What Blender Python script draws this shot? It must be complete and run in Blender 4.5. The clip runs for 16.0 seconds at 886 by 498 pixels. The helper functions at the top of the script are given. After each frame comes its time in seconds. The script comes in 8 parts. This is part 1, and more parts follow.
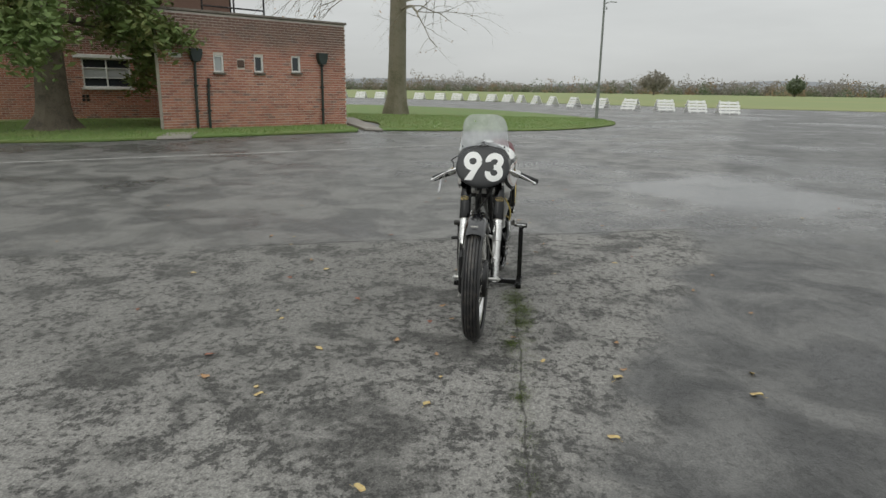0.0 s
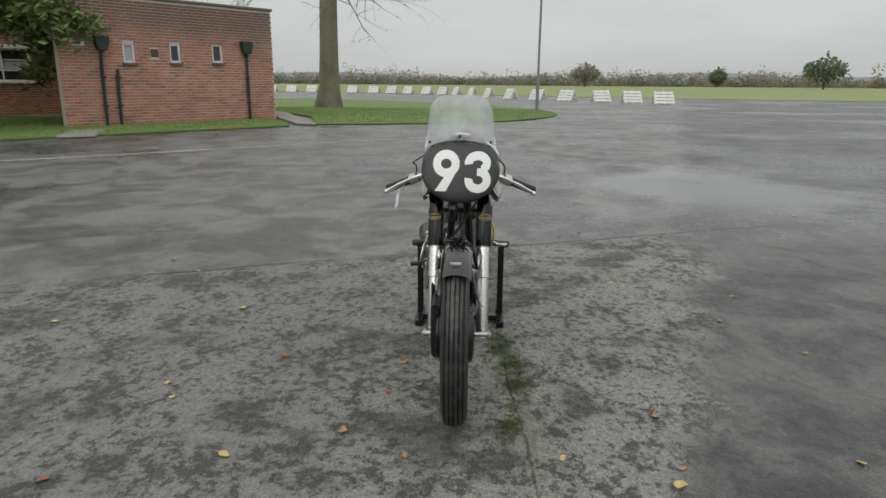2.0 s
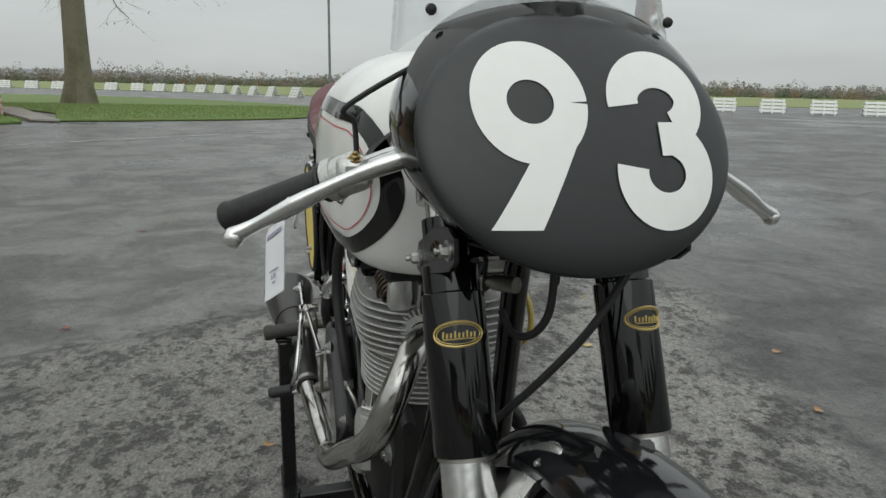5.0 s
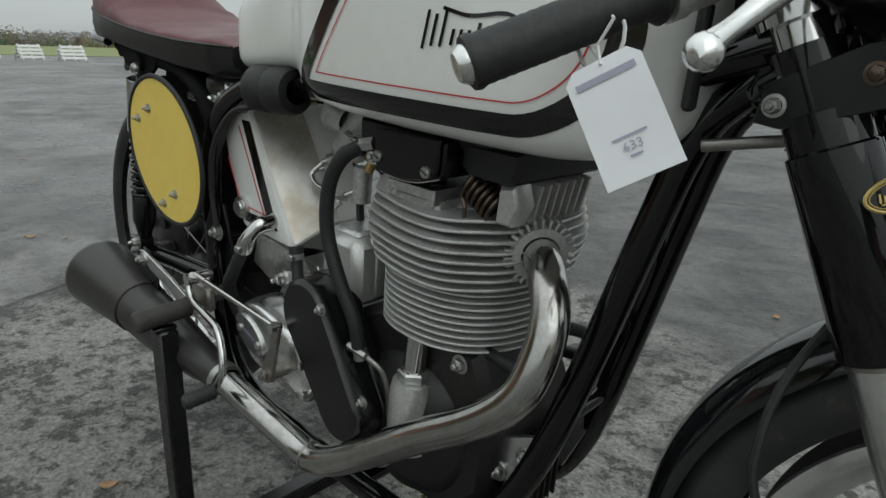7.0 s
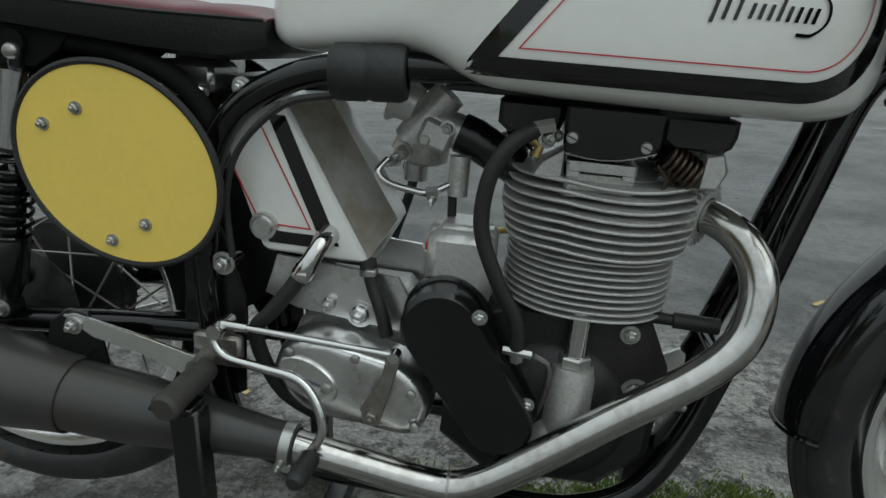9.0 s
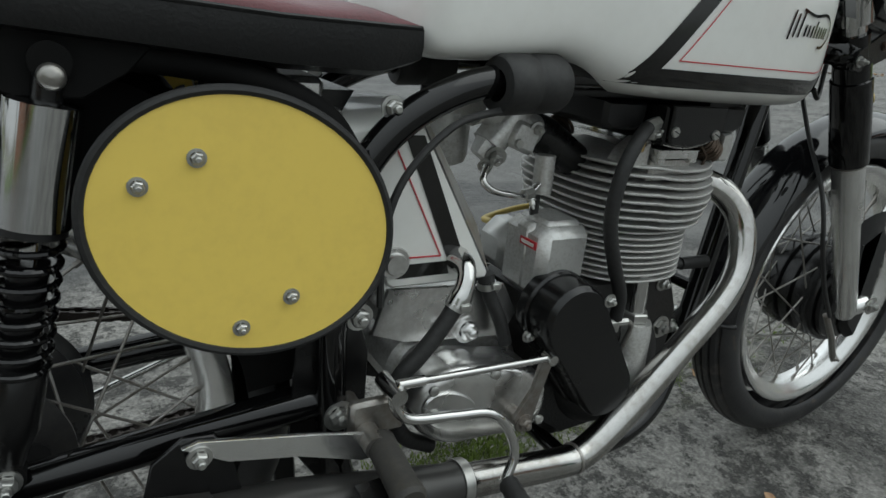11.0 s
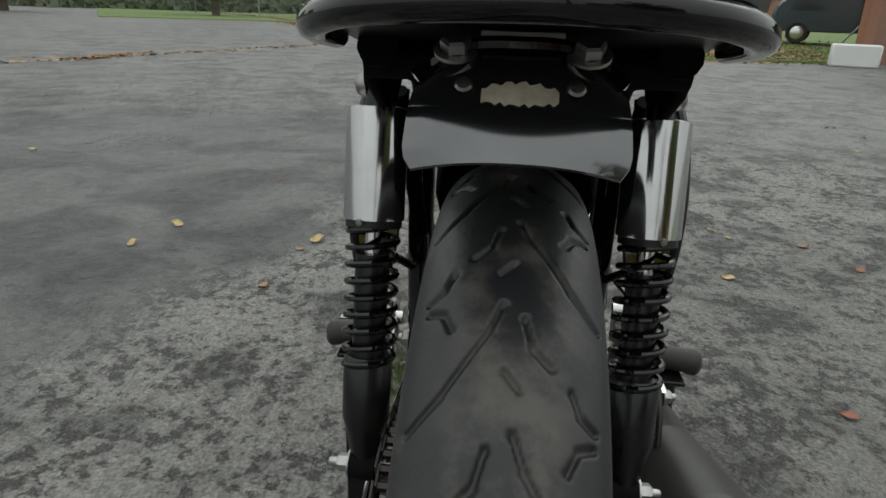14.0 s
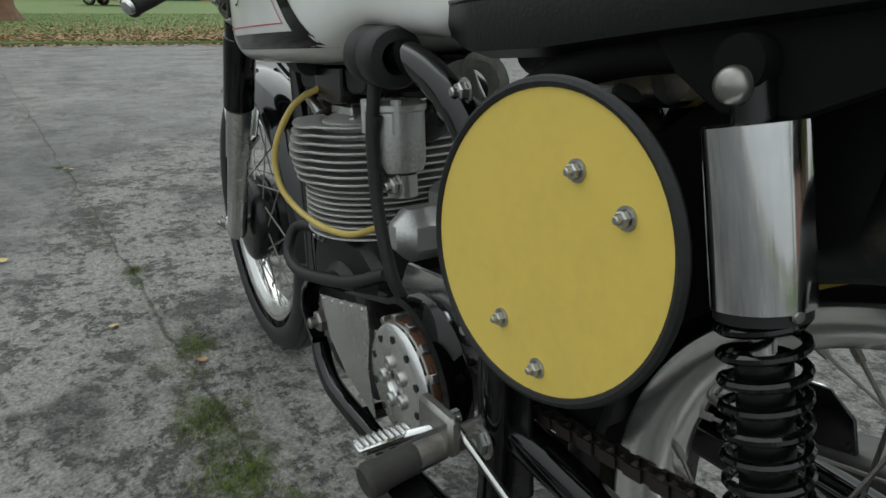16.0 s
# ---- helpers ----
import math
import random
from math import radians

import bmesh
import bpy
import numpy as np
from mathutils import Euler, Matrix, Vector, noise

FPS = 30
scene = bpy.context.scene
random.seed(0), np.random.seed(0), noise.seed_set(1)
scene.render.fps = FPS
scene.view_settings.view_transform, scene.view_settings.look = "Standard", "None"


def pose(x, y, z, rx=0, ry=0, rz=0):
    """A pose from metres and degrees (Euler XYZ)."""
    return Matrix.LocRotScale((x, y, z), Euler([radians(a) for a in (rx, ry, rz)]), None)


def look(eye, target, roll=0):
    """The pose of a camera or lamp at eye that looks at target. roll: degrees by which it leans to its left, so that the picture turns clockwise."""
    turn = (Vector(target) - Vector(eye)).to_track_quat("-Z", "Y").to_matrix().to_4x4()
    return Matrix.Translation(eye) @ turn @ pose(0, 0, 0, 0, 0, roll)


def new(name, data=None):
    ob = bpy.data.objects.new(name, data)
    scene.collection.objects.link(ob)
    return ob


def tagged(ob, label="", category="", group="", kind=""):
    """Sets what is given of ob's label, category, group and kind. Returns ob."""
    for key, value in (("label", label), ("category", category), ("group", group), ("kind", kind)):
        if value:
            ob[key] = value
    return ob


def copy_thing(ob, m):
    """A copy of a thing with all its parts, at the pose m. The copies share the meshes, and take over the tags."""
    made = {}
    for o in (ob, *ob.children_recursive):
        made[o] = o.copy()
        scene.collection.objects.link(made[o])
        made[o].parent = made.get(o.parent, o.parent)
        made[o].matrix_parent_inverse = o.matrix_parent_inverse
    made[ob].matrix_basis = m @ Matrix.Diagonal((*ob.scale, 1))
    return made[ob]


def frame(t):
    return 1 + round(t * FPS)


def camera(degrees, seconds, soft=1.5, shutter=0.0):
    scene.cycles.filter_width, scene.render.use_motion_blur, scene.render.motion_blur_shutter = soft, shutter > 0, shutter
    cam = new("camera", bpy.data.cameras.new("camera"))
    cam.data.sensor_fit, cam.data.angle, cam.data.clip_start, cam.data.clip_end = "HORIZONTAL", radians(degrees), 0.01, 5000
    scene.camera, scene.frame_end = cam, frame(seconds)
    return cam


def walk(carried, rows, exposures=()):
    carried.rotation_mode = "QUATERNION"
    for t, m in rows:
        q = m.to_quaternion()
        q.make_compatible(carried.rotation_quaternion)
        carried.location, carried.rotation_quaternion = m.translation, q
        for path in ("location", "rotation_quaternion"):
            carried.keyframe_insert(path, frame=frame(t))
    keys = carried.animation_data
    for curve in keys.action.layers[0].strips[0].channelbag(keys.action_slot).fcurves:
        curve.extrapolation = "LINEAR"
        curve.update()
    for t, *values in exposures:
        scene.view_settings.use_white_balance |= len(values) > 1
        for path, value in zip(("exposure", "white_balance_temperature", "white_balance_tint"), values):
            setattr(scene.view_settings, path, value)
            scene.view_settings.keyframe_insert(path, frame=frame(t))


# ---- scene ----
cam = camera(68.7, 16.0)
PATH = [
    (0, (4.029, 0.294, 1.275), (2.109, 0.013, 0.793), 0.8),
    (0.5, (4.003, 0.173, 1.268), (2.075, -0.034, 0.78), 0.7),
    (1, (3.728, 0.111, 1.227), (1.795, -0.04, 0.735), 0.4),
    (1.5, (3.397, 0.082, 1.205), (1.462, -0.029, 0.71), 0.5),
    (2, (2.979, 0.053, 1.19), (1.044, -0.039, 0.691), 0.4),
    (2.5, (2.556, 0.035, 1.18), (0.621, -0.049, 0.683), 0.4),
    (3, (2.095, -0.004, 1.155), (0.16, -0.078, 0.656), 0.3),
    (3.2, (1.93, -0.007, 1.14), (-0.005, -0.075, 0.641), 0.4),
    (5.3, (1.064, -0.293, 0.878), (-0.741, 0.416, 0.392), 1.3),
    (5.5, (1.007, -0.316, 0.854), (-0.749, 0.508, 0.362), 1.3),
    (6, (0.898, -0.411, 0.815), (-0.715, 0.658, 0.309), 1.8),
    (6.5, (0.814, -0.513, 0.792), (-0.659, 0.732, 0.264), 1.9),
    (7, (0.716, -0.577, 0.788), (-0.603, 0.811, 0.213), 1.5),
    (7.5, (0.59, -0.619, 0.785), (-0.558, 0.905, 0.187), 1.3),
    (8, (0.446, -0.679, 0.788), (-0.447, 1.006, 0.186), 1.2),
    (8.5, (0.316, -0.753, 0.78), (-0.299, 1.053, 0.18), 1.3),
    (9, (0.167, -0.795, 0.765), (-0.134, 1.092, 0.175), 1.3),
    (9.2, (0.099, -0.795, 0.77), (-0.092, 1.104, 0.172), 1.2),
    (11.3, (-0.515, -0.6, 0.816), (0.593, 0.897, 0.086), 3.1),
    (11.5, (-0.575, -0.561, 0.815), (0.631, 0.86, 0.089), 2.9),
    (12, (-0.742, -0.473, 0.817), (0.669, 0.743, 0.09), 2.7),
    (12.5, (-0.839, -0.385, 0.808), (0.721, 0.637, 0.085), 2.6),
    (13, (-0.904, -0.233, 0.806), (0.8, 0.531, 0.09), 2.4),
    (13.5, (-0.962, -0.122, 0.809), (0.837, 0.399, 0.108), 1.9),
    (14, (-0.978, 0.005, 0.811), (0.892, 0.193, 0.125), 2.0),
    (14.5, (-0.922, 0.144, 0.803), (0.957, 0.007, 0.131), 2.1),
    (15, (-0.848, 0.256, 0.795), (0.98, -0.211, 0.132), 1.9),
    (15.5, (-0.767, 0.338, 0.777), (0.964, -0.406, 0.106), 1.5),
    (16, (-0.637, 0.414, 0.786), (0.963, -0.562, 0.088), 0.6),
]
walk(cam, [(t, look(eye, target, roll)) for t, eye, target, roll in PATH],
     [(0, 0.12, 6550, 6), (3, 0.10, 6550, 6), (5.5, 0.02, 6400, 3), (6.5, -0.12, 6350, 2), (7.5, 0.02, 6250, 1), (9, -0.04, 6150, 0), (11.3, 0.06, 6200, 2), (12.5, 0.16, 6150, 0), (13, 0.12, 6400, 4), (13.5, 0.02, 6450, 3), (14.5, 0.05, 6450, 3), (16, 0.10, 6250, 2)])

# ---------------- world, sun, exposure ----------------
world = bpy.data.worlds.new("overcast_sky")
scene.world = world
world.use_nodes = True
wt = world.node_tree
wt.nodes.clear()


def wnode(kind, **kw):
    n = wt.nodes.new(kind)
    for k, v in kw.items():
        n.inputs[k].default_value = v
    return n


SUN_ELEV, SUN_AZ = radians(48), radians(112)
sky = wnode("ShaderNodeTexSky")
sky.sky_type, sky.sun_disc, sky.sun_elevation, sky.sun_rotation = "NISHITA", False, SUN_ELEV, SUN_AZ
sky_grey = wnode("ShaderNodeHueSaturation", Saturation=0.18, Value=0.09)
wt.links.new(sky.outputs[0], sky_grey.inputs["Color"])
wco = wnode("ShaderNodeTexCoord")
wmap = wnode("ShaderNodeMapping", Scale=(1.6, 1.6, 9.0))
wt.links.new(wco.outputs["Generated"], wmap.inputs["Vector"])
cloud = wnode("ShaderNodeTexNoise", Scale=1.7, Detail=6.0, Roughness=0.55)
wt.links.new(wmap.outputs[0], cloud.inputs["Vector"])
ramp = wnode("ShaderNodeValToRGB")
ramp.color_ramp.elements[0].position, ramp.color_ramp.elements[0].color = 0.28, (0.50, 0.505, 0.515, 1)
ramp.color_ramp.elements[1].position, ramp.color_ramp.elements[1].color = 0.74, (0.60, 0.605, 0.615, 1)
wt.links.new(cloud.outputs["Fac"], ramp.inputs["Fac"])
wmix = wnode("ShaderNodeMixRGB", Fac=0.86)
wt.links.new(sky_grey.outputs[0], wmix.inputs[1])
wt.links.new(ramp.outputs[0], wmix.inputs[2])
wsep = wnode("ShaderNodeSeparateXYZ")
wt.links.new(wco.outputs["Generated"], wsep.inputs[0])
wgrad = wnode("ShaderNodeMapRange", **{"From Min": 0.0, "From Max": 1.0, "To Min": 0.95, "To Max": 2.5})
wt.links.new(wsep.outputs[2], wgrad.inputs["Value"])
wover = wnode("ShaderNodeVectorMath")
wover.operation = "SCALE"
wt.links.new(wmix.outputs[0], wover.inputs[0])
wt.links.new(wgrad.outputs[0], wover.inputs["Scale"])
wbg = wnode("ShaderNodeBackground", Strength=0.94)
wt.links.new(wover.outputs[0], wbg.inputs["Color"])
wout = wnode("ShaderNodeOutputWorld")
wt.links.new(wbg.outputs[0], wout.inputs[0])

sun = new("sun", bpy.data.lights.new("sun", "SUN"))
sun.data.energy, sun.data.angle, sun.data.color = 0.5, radians(60), (1.0, 0.97, 0.93)
sun.matrix_world = look((math.sin(SUN_AZ) * 10, math.cos(SUN_AZ) * 10, 10 * math.tan(SUN_ELEV)), (0, 0, 0))


# ---------------- materials ----------------
class Tree:
    """A small wrapper to write node trees briefly."""

    def __init__(self, name):
        self.mat = bpy.data.materials.new(name)
        self.mat.use_nodes = True
        self.t = self.mat.node_tree
        self.p = self.t.nodes["Principled BSDF"]
        self.co = self.t.nodes.new("ShaderNodeTexCoord").outputs["Object"]

    def put(self, socket, v):
        if hasattr(v, "is_linked"):
            self.t.links.new(v, socket)
        elif isinstance(v, (tuple, list)) and len(v) == 3 and socket.type == "RGBA":
            socket.default_value = (*v, 1)
        else:
            socket.default_value = v

    def node(self, kind, out=0, **kw):
        n = self.t.nodes.new(kind)
        for k, v in kw.items():
            self.put(n.inputs[int(k[1:])] if k[0] == "i" and k[1:].isdigit() else n.inputs[k.replace("_", " ")], v)
        return n.outputs[out]

    def noise(self, scale, detail=4.0, rough=0.55, co=None, dist=0.0):
        return self.node("ShaderNodeTexNoise", Vector=co or self.co, Scale=scale, Detail=detail, Roughness=rough, Distortion=dist)

    def math(self, op, a, b=0.0, clamp=False):
        n = self.t.nodes.new("ShaderNodeMath")
        n.operation, n.use_clamp = op, clamp
        self.put(n.inputs[0], a)
        self.put(n.inputs[1], b)
        return n.outputs[0]

    def step(self, v, lo, hi):
        n = self.t.nodes.new("ShaderNodeMapRange")
        n.interpolation_type = "SMOOTHSTEP"
        self.put(n.inputs["Value"], v)
        self.put(n.inputs["From Min"], lo)
        self.put(n.inputs["From Max"], hi)
        return n.outputs[0]

    def mix(self, f, a, b, kind="MIX"):
        n = self.t.nodes.new("ShaderNodeMixRGB")
        n.blend_type = kind
        self.put(n.inputs[0], f)
        self.put(n.inputs[1], a)
        self.put(n.inputs[2], b)
        return n.outputs[0]

    def bump(self, h, dist, strength=1.0):
        b = self.node("ShaderNodeBump", Height=h, Distance=dist, Strength=strength)
        self.put(self.p.inputs["Normal"], b)

    def set(self, **kw):
        for k, v in kw.items():
            self.put(self.p.inputs[k.replace("_", " ")], v)
        return self.mat


def simple(name, base, rough=0.5, metal=0.0, dirt=0.25, fine=60.0, coarse=6.0, bump=0.0, coat=0.0, dirt_colour=None, rough_var=0.12):
    """A surface with variation at two scales in colour and gloss, and fine relief."""
    m = Tree(name)
    n1, n2 = m.noise(coarse, 5.0, 0.6), m.noise(fine, 3.0)
    dark = dirt_colour or tuple(c * 0.55 for c in base)
    f = m.math("MULTIPLY", m.step(m.math("ADD", m.math("MULTIPLY", n1, 0.65), m.math("MULTIPLY", n2, 0.35)), 0.42, 0.66), dirt)
    col = m.mix(f, base, dark)
    r = m.math("ADD", m.math("MULTIPLY", m.math("SUBTRACT", n1, 0.5), rough_var * 2), rough, True)
    if bump:
        m.bump(n2, bump)
    return m.set(Base_Color=col, Roughness=r, Metallic=metal, Coat_Weight=coat, Coat_Roughness=0.08)


GLOSS_BLACK = simple("gloss_black_enamel", (0.003, 0.003, 0.0033), 0.055, dirt=0.3, dirt_colour=(0.007, 0.0065, 0.006), rough_var=0.03)
SATIN_BLACK = simple("satin_black", (0.004, 0.004, 0.0043), 0.26, dirt=0.4, dirt_colour=(0.010, 0.0095, 0.009), bump=0.0002)
MATT_BLACK = simple("matt_black", (0.008, 0.008, 0.0085), 0.5, dirt=0.4, dirt_colour=(0.018, 0.0175, 0.017), bump=0.0004)
CRACKLE = simple("black_crinkle_casting", (0.008, 0.008, 0.008), 0.48, dirt=0.5, dirt_colour=(0.03, 0.026, 0.022), fine=220, bump=0.0006)
RUBBER = simple("black_rubber", (0.011, 0.011, 0.011), 0.58, dirt=0.35, dirt_colour=(0.05, 0.05, 0.048), fine=180, bump=0.0003)
CHROME = simple("chrome_plate", (0.60, 0.60, 0.59), 0.10, 1.0, dirt=0.35, dirt_colour=(0.36, 0.34, 0.31), rough_var=0.05)
PIPE_CHROME = simple("worn_exhaust_chrome", (0.50, 0.495, 0.48), 0.17, 1.0, dirt=0.5, dirt_colour=(0.30, 0.275, 0.24), fine=90, coarse=14, rough_var=0.10)
COVER_CHROME = simple("bright_cover_chrome", (0.62, 0.62, 0.62), 0.10, 1.0, dirt=0.25, dirt_colour=(0.44, 0.43, 0.41), rough_var=0.05)
ALLOY = simple("polished_alloy", (0.78, 0.78, 0.77), 0.26, 0.95, dirt=0.4, dirt_colour=(0.3, 0.28, 0.25), fine=120, bump=0.00015)
RIM_ALLOY = simple("polished_alloy_rim", (0.90, 0.90, 0.89), 0.22, 0.95, dirt=0.2, dirt_colour=(0.62, 0.60, 0.57), fine=90, rough_var=0.08)
CAST_ALLOY = simple("cast_alloy", (0.64, 0.64, 0.625), 0.42, 0.75, dirt=0.5, dirt_colour=(0.2, 0.17, 0.13), fine=260, bump=0.0005)
FIN_ALLOY = simple("finned_alloy", (0.60, 0.60, 0.585), 0.55, 0.55, dirt=0.45, dirt_colour=(0.24, 0.22, 0.19), fine=300, bump=0.0004)
STEEL = simple("dull_steel", (0.34, 0.33, 0.31), 0.38, 0.9, dirt=0.5, dirt_colour=(0.16, 0.12, 0.09), fine=150)
ZINC = simple("zinc_bolt", (0.5, 0.5, 0.48), 0.34, 0.9, dirt=0.4, fine=200, coarse=40)
BRASS = simple("dull_brass", (0.36, 0.26, 0.11), 0.4, 0.85, dirt=0.4)
RUST = simple("brown_friction_plate", (0.16, 0.075, 0.04), 0.65, 0.2, dirt=0.5)
SPRING_STEEL = simple("oily_spring_steel", (0.12, 0.09, 0.07), 0.3, 0.9, dirt=0.4)
SILVER_PAINT = simple("silver_white_paint", (0.78, 0.78, 0.75), 0.25, 0.0, dirt=0.12, dirt_colour=(0.5, 0.48, 0.43), coarse=3.0, coat=0.5, rough_var=0.06)
PANEL_BLACK = simple("black_lacquer", (0.005, 0.005, 0.005), 0.10, dirt=0.15, dirt_colour=(0.03, 0.027, 0.022), coat=0.3)
RED_LINE = simple("red_lining", (0.5, 0.03, 0.04), 0.4, dirt=0.2)
YELLOW = simple("yellow_number_plate", (0.84, 0.63, 0.13), 0.42, dirt=0.22, dirt_colour=(0.6, 0.43, 0.1), fine=90, coarse=9, bump=0.0001)
WHITE_PAINT = simple("white_number_paint", (0.78, 0.78, 0.76), 0.45, dirt=0.15, dirt_colour=(0.55, 0.55, 0.52))
MAROON = simple("maroon_vinyl", (0.11, 0.022, 0.028), 0.42, dirt=0.5, dirt_colour=(0.05, 0.014, 0.018), fine=240, coarse=14, bump=0.0005)
FAIRING_BLACK = simple("matt_number_black", (0.016, 0.0165, 0.018), 0.38, dirt=0.4, dirt_colour=(0.028, 0.029, 0.031), bump=0.0001)
DRUM_BLACK = simple("worn_black_drum", (0.020, 0.020, 0.021), 0.30, dirt=0.5, dirt_colour=(0.05, 0.047, 0.043), fine=120)
TAIL_BLACK = simple("polished_black_enamel", (0.012, 0.012, 0.0135), 0.07, dirt=0.35, dirt_colour=(0.022, 0.022, 0.025), coat=1.0, rough_var=0.04)
TAIL_BLACK.node_tree.nodes["Principled BSDF"].inputs["Specular IOR Level"].default_value = 1.0
TAIL_BLACK.node_tree.nodes["Principled BSDF"].inputs["Coat IOR"].default_value = 1.85
PEG_RUBBER = simple("dusty_grey_rubber", (0.030, 0.029, 0.027), 0.6, dirt=0.6, dirt_colour=(0.065, 0.058, 0.048), fine=160, bump=0.0003)
INNER_BLACK = simple("dull_black_underside", (0.004, 0.004, 0.004), 0.8, dirt=0.4, dirt_colour=(0.012, 0.011, 0.010), bump=0.0004)
INNER_BLACK.node_tree.nodes["Principled BSDF"].inputs["Specular IOR Level"].default_value = 0.15
SEAT_BLACK = simple("black_vinyl", (0.007, 0.007, 0.0073), 0.36, dirt=0.4, dirt_colour=(0.022, 0.022, 0.022), fine=300, bump=0.0004)
SEAT_BLACK.node_tree.nodes["Principled BSDF"].inputs["Specular IOR Level"].default_value = 0.35
GUARD_BLACK = simple("black_guard_enamel", (0.006, 0.006, 0.007), 0.07, dirt=0.35, dirt_colour=(0.014, 0.014, 0.016), coat=0.4, rough_var=0.04)
OIL_FACE = simple("tarnished_bare_alloy", (0.62, 0.61, 0.58), 0.34, 0.8, dirt=0.75, dirt_colour=(0.40, 0.33, 0.23), fine=34, coarse=11, rough_var=0.2)
GOLD = simple("gold_transfer", (0.55, 0.42, 0.15), 0.4, 0.4, dirt=0.3, fine=200)
CARD = simple("white_card", (0.78, 0.78, 0.80), 0.6, dirt=0.08)
FAINT_INK = simple("faint_violet_print", (0.36, 0.35, 0.44), 0.6, dirt=0.2, fine=400)
INK = simple("grey_ink", (0.12, 0.12, 0.16), 0.6, dirt=0.1)
CABLE_YELLOW = simple("yellow_lead", (0.62, 0.47, 0.12), 0.4, dirt=0.25)
STRING = simple("white_string", (0.7, 0.7, 0.68), 0.7)
CHAIN = simple("oily_chain", (0.07, 0.06, 0.055), 0.4, 0.8, dirt=0.5, fine=300)


def tyre_material():
    m = Tree("worn_tyre_rubber")
    n1, n2, n3 = m.noise(7, 6, 0.6), m.noise(160, 3), m.noise(28, 4, 0.6)
    col = m.mix(m.step(n1, 0.4, 0.7), (0.017, 0.017, 0.0185), (0.036, 0.036, 0.036))
    col = m.mix(m.math("MULTIPLY", m.step(n3, 0.6, 0.74), 0.45), col, (0.12, 0.085, 0.05))
    sep = m.t.nodes.new("ShaderNodeSeparateXYZ")
    m.t.links.new(m.co, sep.inputs[0])
    mud = m.math("MULTIPLY", m.math("SUBTRACT", 1.0, m.step(m.math("ADD", m.math("ABSOLUTE", sep.outputs[1]), m.math("MULTIPLY", m.math("SUBTRACT", n1, 0.5), 0.06)), 0.012, 0.042)), m.step(m.noise(19, 5, 0.65), 0.46, 0.66))
    col = m.mix(m.math("MULTIPLY", mud, 0.6), col, (0.125, 0.112, 0.095))
    m.bump(n2, 0.0004)
    return m.set(Base_Color=col, Roughness=m.math("ADD", m.math("MULTIPLY", n1, 0.25), 0.30))


TYRE = tyre_material()


def glass_material(name, tint, rough=0.02, alpha=0.28):
    m = Tree(name)
    n = m.noise(9, 4)
    glossy = m.t.nodes.new("ShaderNodeBsdfGlossy")
    glossy.inputs["Roughness"].default_value = rough
    clear = m.t.nodes.new("ShaderNodeBsdfTransparent")
    clear.inputs["Color"].default_value = (*tint, 1)
    haze = m.t.nodes.new("ShaderNodeBsdfDiffuse")
    haze.inputs["Color"].default_value = (0.7, 0.72, 0.74, 1)
    a, b = m.t.nodes.new("ShaderNodeMixShader"), m.t.nodes.new("ShaderNodeMixShader")
    fres = m.t.nodes.new("ShaderNodeFresnel")
    fres.inputs["IOR"].default_value = 1.45
    m.t.links.new(m.math("MULTIPLY", n, alpha), a.inputs[0])
    m.t.links.new(clear.outputs[0], a.inputs[1])
    m.t.links.new(haze.outputs[0], a.inputs[2])
    m.t.links.new(fres.outputs[0], b.inputs[0])
    m.t.links.new(a.outputs[0], b.inputs[1])
    m.t.links.new(glossy.outputs[0], b.inputs[2])
    out = [x for x in m.t.nodes if x.type == "OUTPUT_MATERIAL"][0]
    m.t.links.new(b.outputs[0], out.inputs[0])
    return m.mat


PERSPEX = glass_material("scuffed_clear_perspex", (0.86, 0.88, 0.88), 0.05, 0.75)


